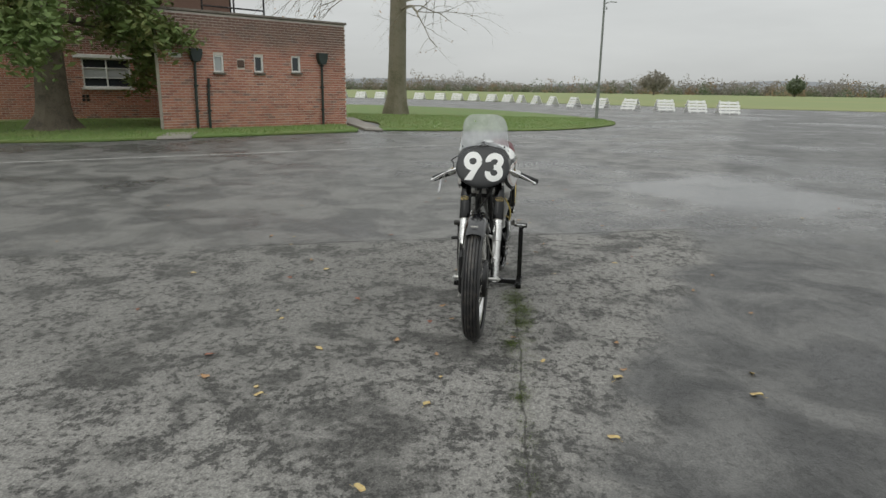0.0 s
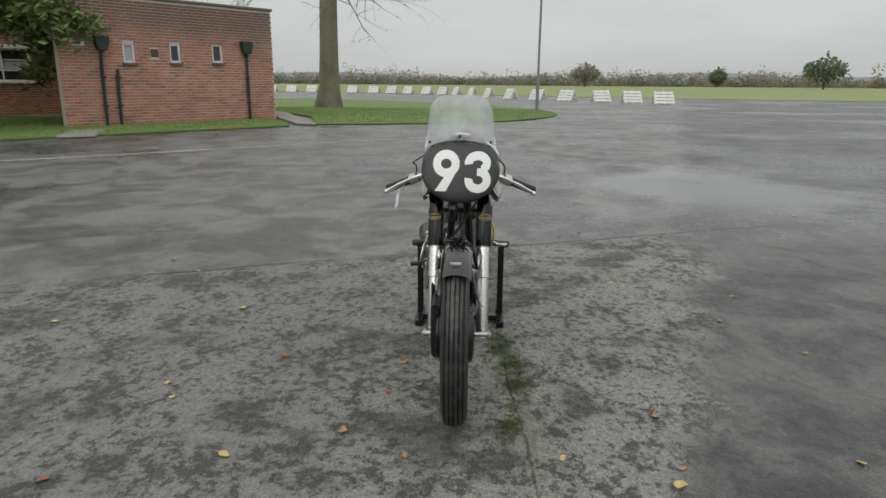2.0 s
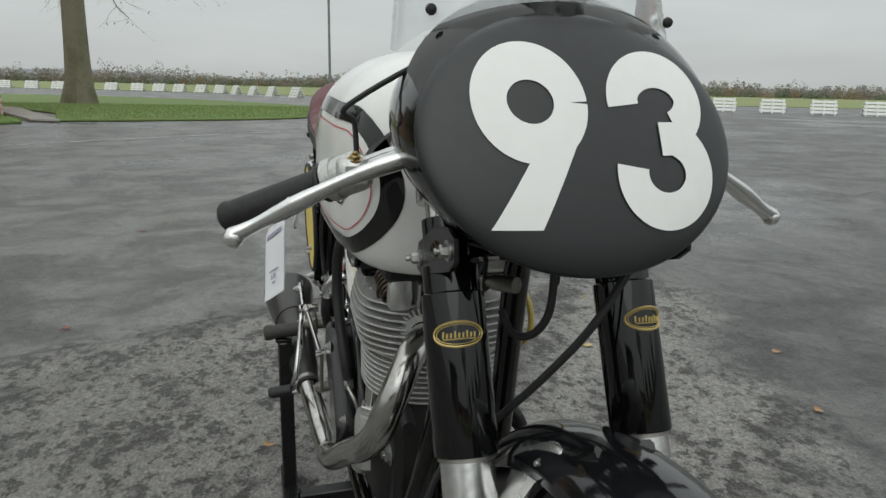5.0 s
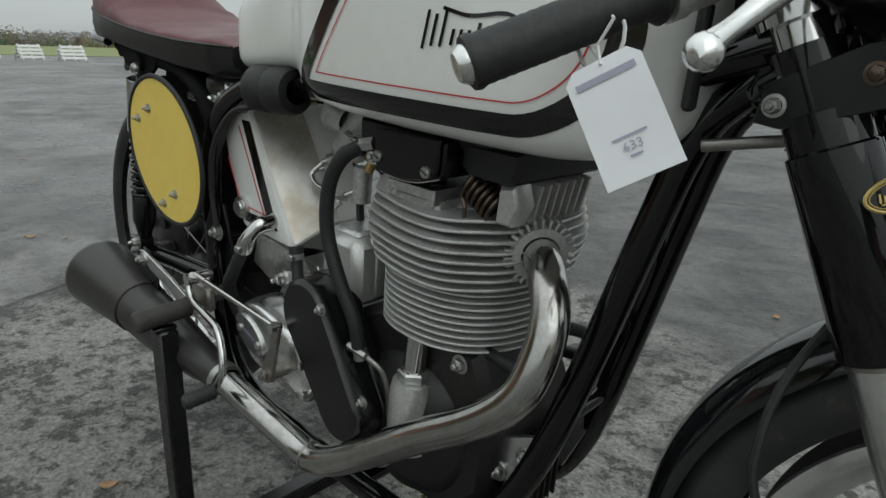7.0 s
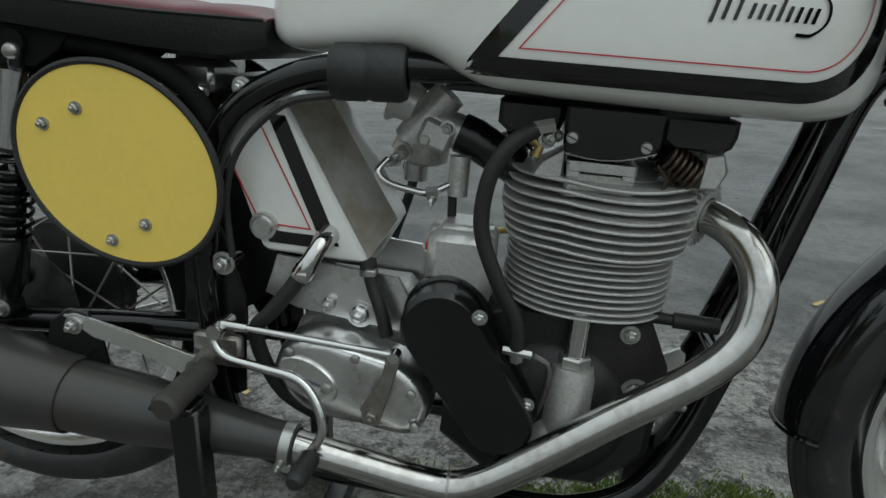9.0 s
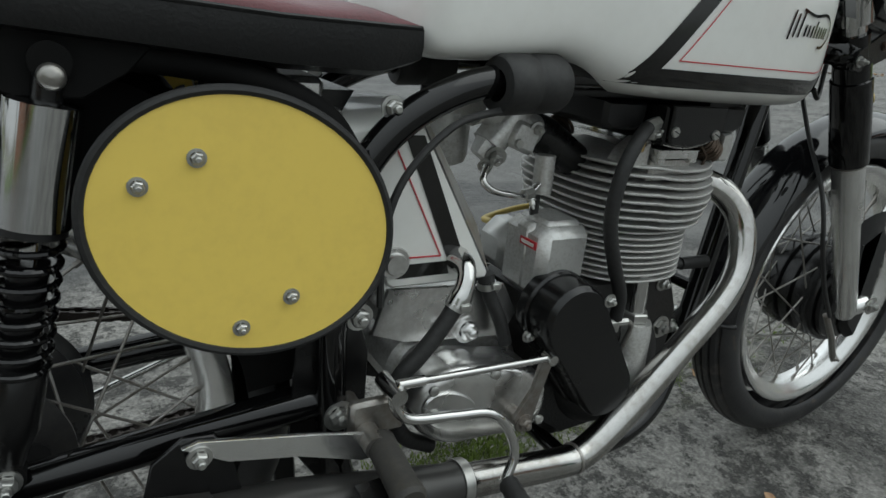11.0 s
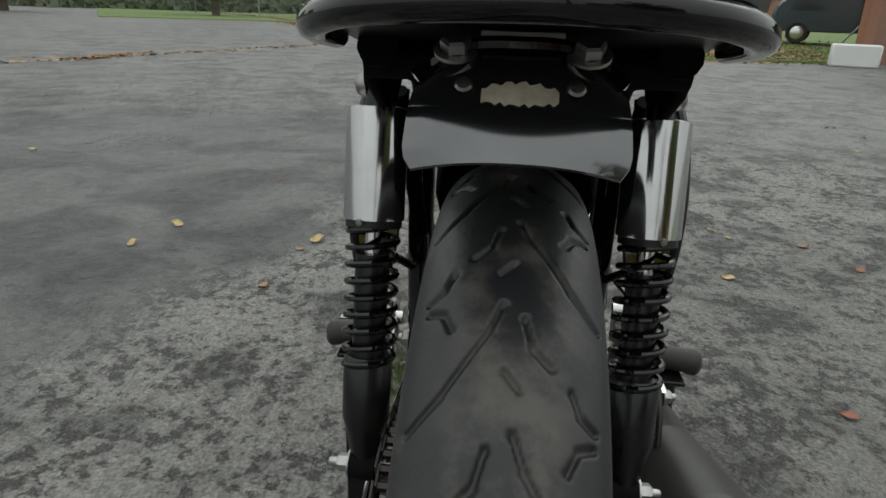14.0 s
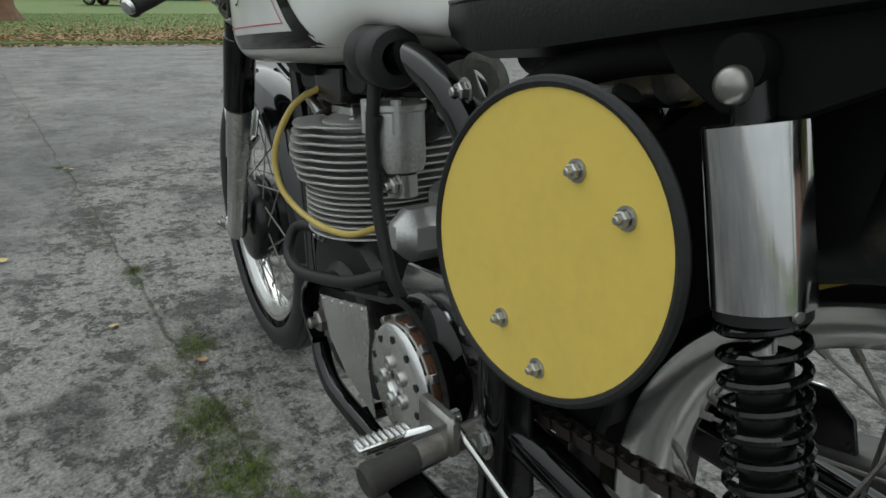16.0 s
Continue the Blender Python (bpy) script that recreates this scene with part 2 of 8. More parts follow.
# ---------------- mesh helpers ----------------
class MB:
    """Collects vertices and faces for one mesh."""

    def __init__(self):
        self.v, self.f = [], []

    def add(self, verts, faces):
        o = len(self.v)
        self.v.extend(tuple(p) for p in verts)
        self.f.extend(tuple(i + o for i in f) for f in faces)
        return self

    def grid(self, rows, wrap_u=False, wrap_v=False):
        """rows: equal-length lists of points. wrap_u closes each row, wrap_v joins the last row to the first."""
        nr, nc = len(rows), len(rows[0])
        fs = []
        for i in range(nr if wrap_v else nr - 1):
            for j in range(nc if wrap_u else nc - 1):
                a, b = i * nc + j, i * nc + (j + 1) % nc
                c, d = ((i + 1) % nr) * nc + (j + 1) % nc, ((i + 1) % nr) * nc + j
                fs.append((a, b, c, d))
        return self.add([p for r in rows for p in r], fs)

    def tube(self, pts, r, n=12, closed=False, caps=True, flat=1.0):
        pts = [Vector(p) for p in pts]
        m = len(pts)
        rs = list(r) if hasattr(r, "__len__") else [r] * m
        rows, up = [], None
        for i, p in enumerate(pts):
            a = pts[(i - 1) % m] if closed or i else p
            b = pts[(i + 1) % m] if closed or i < m - 1 else p
            t = (b - a).normalized()
            if up is None:
                up = t.orthogonal().normalized()
            up = (up - t * up.dot(t))
            up = up.normalized() if up.length > 1e-6 else t.orthogonal().normalized()
            s = t.cross(up)
            rows.append([p + (up * math.cos(q) * flat + s * math.sin(q)) * rs[i] for q in (2 * math.pi * k / n for k in range(n))])
        o = len(self.v)
        self.grid(rows, True, closed)
        if caps and not closed:
            self.f.append(tuple(o + k for k in reversed(range(n))))
            self.f.append(tuple(o + (m - 1) * n + k for k in range(n)))
        return self

    def lathe(self, profile, origin=(0, 0, 0), axis=(0, 1, 0), n=48, closed=False):
        """profile: (radius, height along the axis)."""
        ax = Vector(axis).normalized()
        u = ax.orthogonal().normalized()
        w = ax.cross(u)
        o = Vector(origin)
        rows = [[o + ax * h + (u * math.cos(2 * math.pi * k / n) + w * math.sin(2 * math.pi * k / n)) * max(r, 1e-5) for k in range(n)] for r, h in profile]
        return self.grid(rows, True, closed)

    def prism(self, outline, y0, y1, plane="xz", bevel=0.0):
        """An outline in a plane, thick along the third axis, with a bevelled edge."""
        k = "xyz".index(({"x", "y", "z"} - set(plane)).pop())
        i, j = "xyz".index(plane[0]), "xyz".index(plane[1])
        c = np.mean(outline, axis=0)

        def ring(y, inset):
            out = []
            for p in outline:
                d = np.array(p) - c
                q = c + d * (1 - inset / max(np.linalg.norm(d), 1e-6))
                v = [0, 0, 0]
                v[i], v[j], v[k] = q[0], q[1], y
                out.append(tuple(v))
            return out

        s = 1 if y1 > y0 else -1
        rows = [ring(y0, bevel), ring(y0 + s * bevel, 0), ring(y1 - s * bevel, 0), ring(y1, bevel)] if bevel else [ring(y0, 0), ring(y1, 0)]
        o, n = len(self.v), len(outline)
        self.grid(rows, True)
        self.f.append(tuple(o + q for q in range(n)))
        self.f.append(tuple(o + (len(rows) - 1) * n + q for q in reversed(range(n))))
        return self

    def box(self, centre, size, m=None, bevel=0.0):
        x, y, z = (s / 2 for s in size)
        b = min(bevel, x * 0.9, y * 0.9, z * 0.9)
        m = m or Matrix.Identity(3)
        c = Vector(centre)
        if not b:
            vs = [(sx * x, sy * y, sz * z) for sx in (-1, 1) for sy in (-1, 1) for sz in (-1, 1)]
            fs = [(0, 1, 3, 2), (4, 6, 7, 5), (0, 4, 5, 1), (2, 3, 7, 6), (0, 2, 6, 4), (1, 5, 7, 3)]
        else:
            vs, fs, idx = [], [], {}
            for sx in (-1, 1):
                for sy in (-1, 1):
                    for sz in (-1, 1):
                        for k, q in enumerate(((x, y - b, z - b), (x - b, y, z - b), (x - b, y - b, z))):
                            idx[sx, sy, sz, k] = len(vs)
                            vs.append((sx * q[0], sy * q[1], sz * q[2]))
            for s in (-1, 1):
                fs.append([idx[s, a, d, 0] for a, d in ((-1, -1), (1, -1), (1, 1), (-1, 1))])
                fs.append([idx[a, s, d, 1] for a, d in ((-1, -1), (1, -1), (1, 1), (-1, 1))])
                fs.append([idx[a, d, s, 2] for a, d in ((-1, -1), (1, -1), (1, 1), (-1, 1))])
            for p in (-1, 1):
                for q in (-1, 1):
                    fs.append([idx[p, q, -1, 0], idx[p, q, 1, 0], idx[p, q, 1, 1], idx[p, q, -1, 1]])
                    fs.append([idx[p, -1, q, 0], idx[p, 1, q, 0], idx[p, 1, q, 2], idx[p, -1, q, 2]])
                    fs.append([idx[-1, p, q, 1], idx[1, p, q, 1], idx[1, p, q, 2], idx[-1, p, q, 2]])
                    for r in (-1, 1):
                        fs.append([idx[p, q, r, 0], idx[p, q, r, 1], idx[p, q, r, 2]])
        return self.add([c + m @ Vector(v) for v in vs], fs)

    def bolt(self, p, axis, r=0.006, h=0.006, washer=True):
        ax = Vector(axis).normalized()
        if washer:
            self.lathe([(0, 0), (r * 1.45, 0), (r * 1.45, 0.0016), (r, 0.0018)], p, ax, 16)
        q = Vector(p) + ax * 0.0016
        self.lathe([(r, 0), (r, h * 0.8), (r * 0.8, h), (0, h)], q, ax, 6)
        return self.lathe([(r * 0.5, 0), (r * 0.5, h * 0.6), (r * 0.35, h * 0.75), (0, h * 0.75)], q + ax * h, ax, 10)

    def coil(self, p0, p1, radius, wire, turns, n=8, steps=20):
        a, b = Vector(p0), Vector(p1)
        t = (b - a).normalized()
        u = t.orthogonal().normalized()
        w = t.cross(u)
        k = int(turns * steps)
        pts = [a + (b - a) * (i / k) + (u * math.cos(2 * math.pi * i / steps) + w * math.sin(2 * math.pi * i / steps)) * radius for i in range(k + 1)]
        return self.tube(pts, wire, n)


def curve(pts, n=8):
    """A smooth line through points."""
    p = [Vector(q) for q in pts]
    p = [p[0] * 2 - p[1]] + p + [p[-1] * 2 - p[-2]]
    out = []
    for i in range(1, len(p) - 2):
        for k in range(n):
            t = k / n
            a, b, c, d = p[i - 1], p[i], p[i + 1], p[i + 2]
            out.append(0.5 * (2 * b + (c - a) * t + (2 * a - 5 * b + 4 * c - d) * t * t + (3 * b - a - 3 * c + d) * t ** 3))
    return out + [p[-2]]


def mesh_of(name, mb, material, smooth=40):
    me = bpy.data.meshes.new(name)
    if isinstance(mb, MB):
        me.from_pydata([tuple(v) for v in mb.v], [], mb.f)
        bm = bmesh.new()
        bm.from_mesh(me)
        bmesh.ops.recalc_face_normals(bm, faces=bm.faces)
        bm.to_mesh(me)
        bm.free()
    else:
        mb.to_mesh(me)
        mb.free()
    if smooth:
        me.shade_smooth()
        me.set_sharp_from_angle(angle=radians(smooth))
    me.materials.append(material)
    return me


def part(name, mb, material, parent, label="", smooth=40):
    """One mesh under a thing or under a part."""
    ob = new(name, mesh_of(name, mb, material, smooth))
    ob.parent = parent
    return tagged(ob, label)


def thing(name, label, category, m=None, group="", mb=None, material=None, smooth=40, kind=""):
    """A top-level thing: an Empty at its base, or one mesh."""
    ob = new(name, mesh_of(name, mb, material, smooth) if mb else None)
    if m is not None:
        ob.matrix_world = m
    return tagged(ob, label, category, group, kind)


# ---------------- ground ----------------
def ground_material():
    m = Tree("worn_wet_asphalt")
    sep = m.t.nodes.new("ShaderNodeSeparateXYZ")
    m.t.links.new(m.co, sep.inputs[0])
    x, y = sep.outputs[0], sep.outputs[1]
    big, mid, fine, grit = m.noise(0.33, 5, 0.6), m.noise(1.7, 6, 0.62, dist=0.6), m.noise(14, 5, 0.65), m.noise(120, 4, 0.7)
    vor = m.node("ShaderNodeTexVoronoi", 0, Vector=m.co, Scale=88.0)
    speck = m.noise(46, 5, 0.75)
    blot, blot2, crumb = m.noise(1.55, 8, 0.66, dist=0.35), m.noise(4.6, 6, 0.62), m.noise(21, 7, 0.78)
    # smoother, darker, damp tarmac beyond the seam and to one side, with broad wet films
    edge = m.math("ADD", m.math("ADD", x, m.math("MULTIPLY", y, 0.395)), m.math("MULTIPLY", m.math("SUBTRACT", m.noise(1.3, 6, 0.6), 0.5), 0.9))
    damp = m.math("SUBTRACT", 1.0, m.step(edge, -1.75, -1.5))
    side = m.step(m.math("ADD", m.math("ADD", y, m.math("MULTIPLY", x, 0.30)), m.math("MULTIPLY", m.math("SUBTRACT", m.noise(0.9, 6, 0.62), 0.5), 1.6)), 0.95, 1.35)
    side = m.math("MULTIPLY", side, m.math("SUBTRACT", 1.0, m.step(x, 3.0, 5.5)))
    far_damp = m.math("MULTIPLY", m.step(x, 2.6, 4.2), 0.55)
    damp = m.math("MAXIMUM", m.math("MAXIMUM", damp, side), far_damp)
    wet = m.math("MULTIPLY", m.step(m.math("ADD", big, m.math("MULTIPLY", mid, 0.25)), 0.60, 0.74), damp)
    # a broad standing film of water
    fx_ = m.math("MULTIPLY", m.math("ADD", x, 4.7), 0.42)
    fy_ = m.math("MULTIPLY", m.math("SUBTRACT", y, 2.9), 0.46)
    film = m.math("SQRT", m.math("ADD", m.math("MULTIPLY", fx_, fx_), m.math("MULTIPLY", fy_, fy_)))
    film = m.math("SUBTRACT", 1.0, m.step(m.math("ADD", film, m.math("MULTIPLY", m.math("SUBTRACT", m.noise(0.8, 6, 0.6), 0.5), 2.4)), 0.35, 1.25))
    wet = m.math("MAXIMUM", wet, film)
    ragged = m.math("ADD", m.math("ADD", m.math("MULTIPLY", blot, 0.7), m.math("MULTIPLY", blot2, 0.3)), m.math("MULTIPLY", m.math("SUBTRACT", speck, 0.5), 0.34))
    patch = m.step(m.math("ADD", ragged, m.math("MULTIPLY", m.math("SUBTRACT", crumb, 0.5), 0.22)), 0.49, 0.57)
    base = m.mix(patch, (0.245, 0.240, 0.226), (0.108, 0.106, 0.100))
    pits = m.step(m.math("ADD", crumb, m.math("MULTIPLY", m.math("SUBTRACT", blot2, 0.5), 0.45)), 0.515, 0.575)
    base = m.mix(m.math("MULTIPLY", pits, 0.85), base, (0.058, 0.057, 0.054))
    base = m.mix(0.8, base, m.mix(m.step(speck, 0.34, 0.66), (0.60, 0.60, 0.60), (1.38, 1.37, 1.35)), "MULTIPLY")
    base = m.mix(m.math("MULTIPLY", m.math("SUBTRACT", 1.0, m.step(vor, 0.10, 0.34)), 0.28), base, (0.30, 0.29, 0.27))
    base = m.mix(0.6, base, m.mix(m.step(grit, 0.36, 0.64), (0.62, 0.62, 0.62), (1.36, 1.35, 1.34)), "MULTIPLY")
    smooth = m.mix(m.step(m.math("ADD", mid, m.math("MULTIPLY", m.math("SUBTRACT", speck, 0.5), 0.2)), 0.40, 0.60), (0.200, 0.195, 0.186), (0.074, 0.073, 0.072))
    smooth = m.mix(0.6, smooth, m.mix(m.step(speck, 0.3, 0.7), (0.6, 0.6, 0.6), (1.3, 1.3, 1.28)), "MULTIPLY")
    smooth = m.mix(0.7, smooth, m.mix(m.step(grit, 0.36, 0.64), (0.62, 0.62, 0.62), (1.34, 1.34, 1.33)), "MULTIPLY")
    base = m.mix(m.math("MULTIPLY", damp, 0.85), base, smooth)
    base = m.mix(m.math("MULTIPLY", side, 0.8), base, (0.52, 0.53, 0.54), "MULTIPLY")
    near_side = m.math("MULTIPLY", m.math("SUBTRACT", 1.0, m.step(m.math("ADD", y, m.math("MULTIPLY", m.math("SUBTRACT", blot, 0.5), 1.2)), -0.75, -0.15)), m.math("SUBTRACT", 1.0, m.step(x, 1.2, 2.0)))
    base = m.mix(m.math("MULTIPLY", near_side, 0.28), base, (0.085, 0.085, 0.076))
    base = m.mix(m.math("MULTIPLY", wet, 0.55), base, (0.06, 0.06, 0.061))
    # cracks: one along the bike, one along the seam
    wob = m.math("MULTIPLY", m.math("SUBTRACT", m.noise(2.3, 6, 0.6), 0.5), 0.10)
    c1 = m.math("ABSOLUTE", m.math("SUBTRACT", m.math("ADD", y, wob), m.math("ADD", 0.170, m.math("MULTIPLY", x, 0.069))))
    c2 = m.math("ABSOLUTE", m.math("ADD", m.math("ADD", x, m.math("MULTIPLY", y, 0.395)), m.math("ADD", m.math("MULTIPLY", wob, 1.6), 1.62)))
    near1 = m.math("MULTIPLY", m.step(x, -0.2, 0.3), m.math("SUBTRACT", 1.0, m.step(m.noise(2.1, 3), 0.52, 0.72)))
    crack = m.math("MAXIMUM", m.math("MULTIPLY", m.math("SUBTRACT", 1.0, m.step(c1, 0.001, 0.007)), m.math("MULTIPLY", near1, 0.6)),
                   m.math("MULTIPLY", m.math("SUBTRACT", 1.0, m.step(c2, 0.004, 0.022)), m.step(m.noise(0.7, 3), 0.40, 0.55)))
    base = m.mix(m.math("MULTIPLY", crack, 0.85), base, (0.025, 0.023, 0.02))
    mossy = m.math("MULTIPLY", m.math("MULTIPLY", m.math("SUBTRACT", 1.0, m.step(c1, 0.02, 0.13)), m.step(fine, 0.46, 0.60)), m.math("MULTIPLY", m.step(x, -0.5, 0.0), m.math("SUBTRACT", 1.0, m.math("MULTIPLY", m.step(x, 0.7, 1.2), 0.75))))
    base = m.mix(m.math("MULTIPLY", mossy, 0.5), base, (0.085, 0.098, 0.036))
    h = m.math("ADD", m.math("MULTIPLY", grit, m.math("SUBTRACT", 1.15, m.math("MULTIPLY", damp, 0.75))), m.math("MULTIPLY", m.math("ADD", vor, speck), m.math("SUBTRACT", 1.05, m.math("MULTIPLY", damp, 0.75))))
    h = m.math("SUBTRACT", h, m.math("MULTIPLY", crack, 2.5))
    h = m.math("ADD", h, m.math("SUBTRACT", m.math("MULTIPLY", fine, 0.9), m.math("MULTIPLY", pits, m.math("SUBTRACT", 0.7, m.math("MULTIPLY", damp, 0.5)))))
    h = m.math("MULTIPLY", h, m.math("SUBTRACT", 1.0, m.math("MULTIPLY", film, 0.9)))
    m.bump(h, 0.008, 0.75)
    rough = m.math("SUBTRACT", m.math("ADD", 0.72, m.math("MULTIPLY", m.math("SUBTRACT", fine, 0.5), 0.3)), m.math("ADD", m.math("MULTIPLY", damp, 0.24), m.math("ADD", m.math("MULTIPLY", wet, 0.22), m.math("MULTIPLY", film, 0.12))), True)
    return m.set(Base_Color=base, Roughness=rough, Specular_IOR_Level=0.36)


def axis_lines(near, step, far, growth):
    a, s = [0.0], step
    while a[-1] < far:
        a.append(a[-1] + s)
        if a[-1] > near:
            s *= growth
    return [-q for q in reversed(a[1:])] + a


lines = axis_lines(14, 0.5, 1900, 1.22)
mb = MB().grid([[(gx, gy, 0.0) for gy in lines] for gx in lines])
tagged(new("ground", mesh_of("ground", mb, ground_material(), 0)), "worn grey asphalt with damp patches and mossy cracks", "ground", kind="structure")

GRASS_SOIL = simple("mown_grass", (0.12, 0.19, 0.05), 0.85, dirt=0.8, dirt_colour=(0.18, 0.19, 0.07), fine=26, coarse=0.8, bump=0.02)
GRASS_BLADE = simple("grass_blades", (0.16, 0.26, 0.065), 0.6, dirt=0.8, dirt_colour=(0.25, 0.26, 0.10), fine=9, coarse=1.1)
FIELD = simple("rough_field_grass", (0.19, 0.23, 0.085), 0.9, dirt=0.8, dirt_colour=(0.25, 0.25, 0.11), fine=0.5, coarse=0.03)
LEAF_BROWN = simple("brown_leaf", (0.40, 0.24, 0.11), 0.6, dirt=0.9, dirt_colour=(0.12, 0.06, 0.03), fine=12, coarse=2.5)
PATH_SLAB = simple("pale_concrete", (0.27, 0.25, 0.22), 0.8, dirt=0.6, fine=30, coarse=2, bump=0.003)
LINE_PAINT = simple("worn_white_line", (0.44, 0.43, 0.41), 0.7, dirt=0.95, dirt_colour=(0.17, 0.165, 0.155), fine=14, coarse=1.5)


def area(name, outline, z, material, label, kind="structure", category="grass"):
    """A low turf or slab with a soft edge."""
    mb = MB().prism(outline, 0.0, z, "xy", min(0.04, abs(z) * 0.8))
    return tagged(new(name, mesh_of(name, mb, material, 30)), label, category, kind=kind)


def smooth_outline(pts, n=8):
    c = curve([(*p, 0) for p in pts + pts[:1]], n)[:-1]
    return [(p.x, p.y) for p in c]


ISLAND = smooth_outline([(-15.2, -4.4), (-15.8, -2.3), (-17.2, 0.6), (-20.5, 2.7), (-23.8, 3.1), (-28.5, 1.6), (-36, -3.4), (-41, -11), (-40, -20), (-30, -20), (-21.2, -7.2)])
VERGE = [(-7.8, -12.0), (-9.3, -9.4), (-10.5, -8.4), (-11.9, -7.1), (-14.4, -4.95), (-15.1, -5.1), (-20.4, -7.9), (-30, -20), (-20, -60), (60, -60), (2.5, -28), (-3.5, -16)]
YARD = [(15.2, 1.0), (14.8, -1.0), (14.5, -2.5), (14.1, -3.9), (14.9, -6.6), (17.0, -9.0), (36, -17), (60, -12), (95, -8), (95, 46), (62, 29), (45, 17.6), (29, 9.2), (18, 2.7)]
area("lawn_island", ISLAND, 0.06, GRASS_SOIL, "rounded island of short green grass beside the tarmac")
area("grass_verge", VERGE, 0.06, GRASS_SOIL, "strip of green grass along the brick building")
area("field", [(-76, -120), (-73, -18), (-52, 12), (-44, 40), (-30, 160), (-30, 900), (-900, 900), (-900, -900), (-64, -900)], 0.04, FIELD, "wide pale green airfield grass reaching a far hedge")
area("footpath", [(-14.85, -4.3), (-15.1, -4.95), (-21.9, -8.2), (-22.1, -7.3)], 0.075, PATH_SLAB, "narrow concrete path between building and lawn", category="path")
area("drain_slab", [(-11.6, -9.2), (-10.0, -8.5), (-10.4, -7.9), (-12.1, -8.6)], 0.075, PATH_SLAB, "broken concrete slab let into the grass", category="slab")

# painted line across the tarmac
rng = random.Random(5)
mb = MB()
track = curve([(-3.2, -11.4, 0), (-5.34, -8.31, 0), (-7.95, -5.15, 0), (-10.97, -1.68, 0), (-12.79, 0.95, 0), (-14.6, 4.0, 0)], 10)
for a, b in zip(track, track[1:]):
    if rng.random() < 0.93:
        d = (b - a).normalized()
        s = Vector((-d.y, d.x, 0)) * 0.055
        q = b - d * 0.02
        mb.add([a + s + Vector((0, 0, 0.004)), a - s + Vector((0, 0, 0.004)), q - s + Vector((0, 0, 0.004)), q + s + Vector((0, 0, 0.004))], [(0, 1, 2, 3)])
tagged(new("painted_line", mesh_of("painted_line", mb, LINE_PAINT, 0)), "faded white line painted across the tarmac", "road line", kind="structure")
mb = MB()
for a, b in ((Vector((3.4, 7.5, 0.004)), Vector((7.08, 6.69, 0.004))), (Vector((7.2, 6.66, 0.004)), Vector((9.92, 5.89, 0.004))), (Vector((10.0, 5.87, 0.004)), Vector((14.66, 4.35, 0.004)))):
    d = (b - a).normalized()
    s = Vector((-d.y, d.x, 0)) * 0.05
    mb.add([a + s, a - s, b - s, b + s], [(0, 1, 2, 3)])
tagged(new("painted_line", mesh_of("painted_line", mb, LINE_PAINT, 0)), "faded white line near the leaf-strewn verge", "road line", kind="structure")


def inside(p, poly):
    hit_, j = False, len(poly) - 1
    for i in range(len(poly)):
        (xi, yi), (xj, yj) = poly[i], poly[j]
        if (yi > p[1]) != (yj > p[1]) and p[0] < (xj - xi) * (p[1] - yi) / (yj - yi) + xi:
            hit_ = not hit_
        j = i
    return hit_


def yard_z(x, y):
    """The bank behind the fence rises gently."""
    side = min(1.0, max(0.0, (13 - math.degrees(math.atan2(y, x + 1))) / 9))
    return 0.05 + 0.03 * side * max(0.0, math.hypot(x + 1, y) - 19)


def yard_bank():
    rows = []
    for az in np.linspace(-38, 33, 72):
        c, s = math.cos(radians(az)), math.sin(radians(az))
        r0 = next((q for q in np.arange(8, 40, 0.1) if inside((-1 + c * q, s * q), YARD)), 40.0)
        rows.append([(-1 + c * r0, s * r0, -0.02)] + [(-1 + c * q, s * q, yard_z(-1 + c * q, s * q)) for q in [r0 + 0.05 + (90 - r0) * (k / 17) ** 1.5 for k in range(18)]])
    return MB().grid(rows)


tagged(new("yard_grass", mesh_of("yard_grass", yard_bank(), GRASS_SOIL, 40)), "grass bank behind a wire fence, strewn with leaves", "grass", kind="structure")


def blades(name, poly, z, box_, count, h, label, seed):
    """Short grass: many single blades."""
    r = random.Random(seed)
    mb = MB()
    while len(mb.f) < count:
        p = (r.uniform(box_[0], box_[1]), r.uniform(box_[2], box_[3]))
        if not inside(p, poly):
            continue
        z = yard_z(*p) if poly is YARD else z
        a, l, w = r.uniform(0, 6.28), h * r.uniform(0.5, 1.3), r.uniform(0.005, 0.011)
        dx, dy = math.cos(a), math.sin(a)
        lx, ly = r.uniform(-0.5, 0.5) * l, r.uniform(-0.5, 0.5) * l
        mb.add([(p[0] - dx * w, p[1] - dy * w, z - 0.01), (p[0] + dx * w, p[1] + dy * w, z - 0.01), (p[0] + lx, p[1] + ly, z + l)], [(0, 1, 2)])
    me = bpy.data.meshes.new(name)
    me.from_pydata(mb.v, [], mb.f)
    me.materials.append(GRASS_BLADE)
    return tagged(new(name, me), label, "grass", kind="stuff")


blades("grass", ISLAND, 0.06, (-26, -14.5, -12, 3.3), 26000, 0.05, "short mown grass blades on the island", 1)
blades("grass", VERGE, 0.06, (-17, -7, -16, -4.8), 26000, 0.05, "short grass blades along the brick wall", 2)
blades("grass", YARD, 0.05, (14, 30, -9, 10), 30000, 0.06, "rough grass blades behind the wire fence", 3)

# ---------------- brick building ----------------
BRICK_MORTAR = simple("mortar", (0.62, 0.57, 0.51), 0.9, dirt=0.5, fine=40, coarse=1.0, bump=0.004)


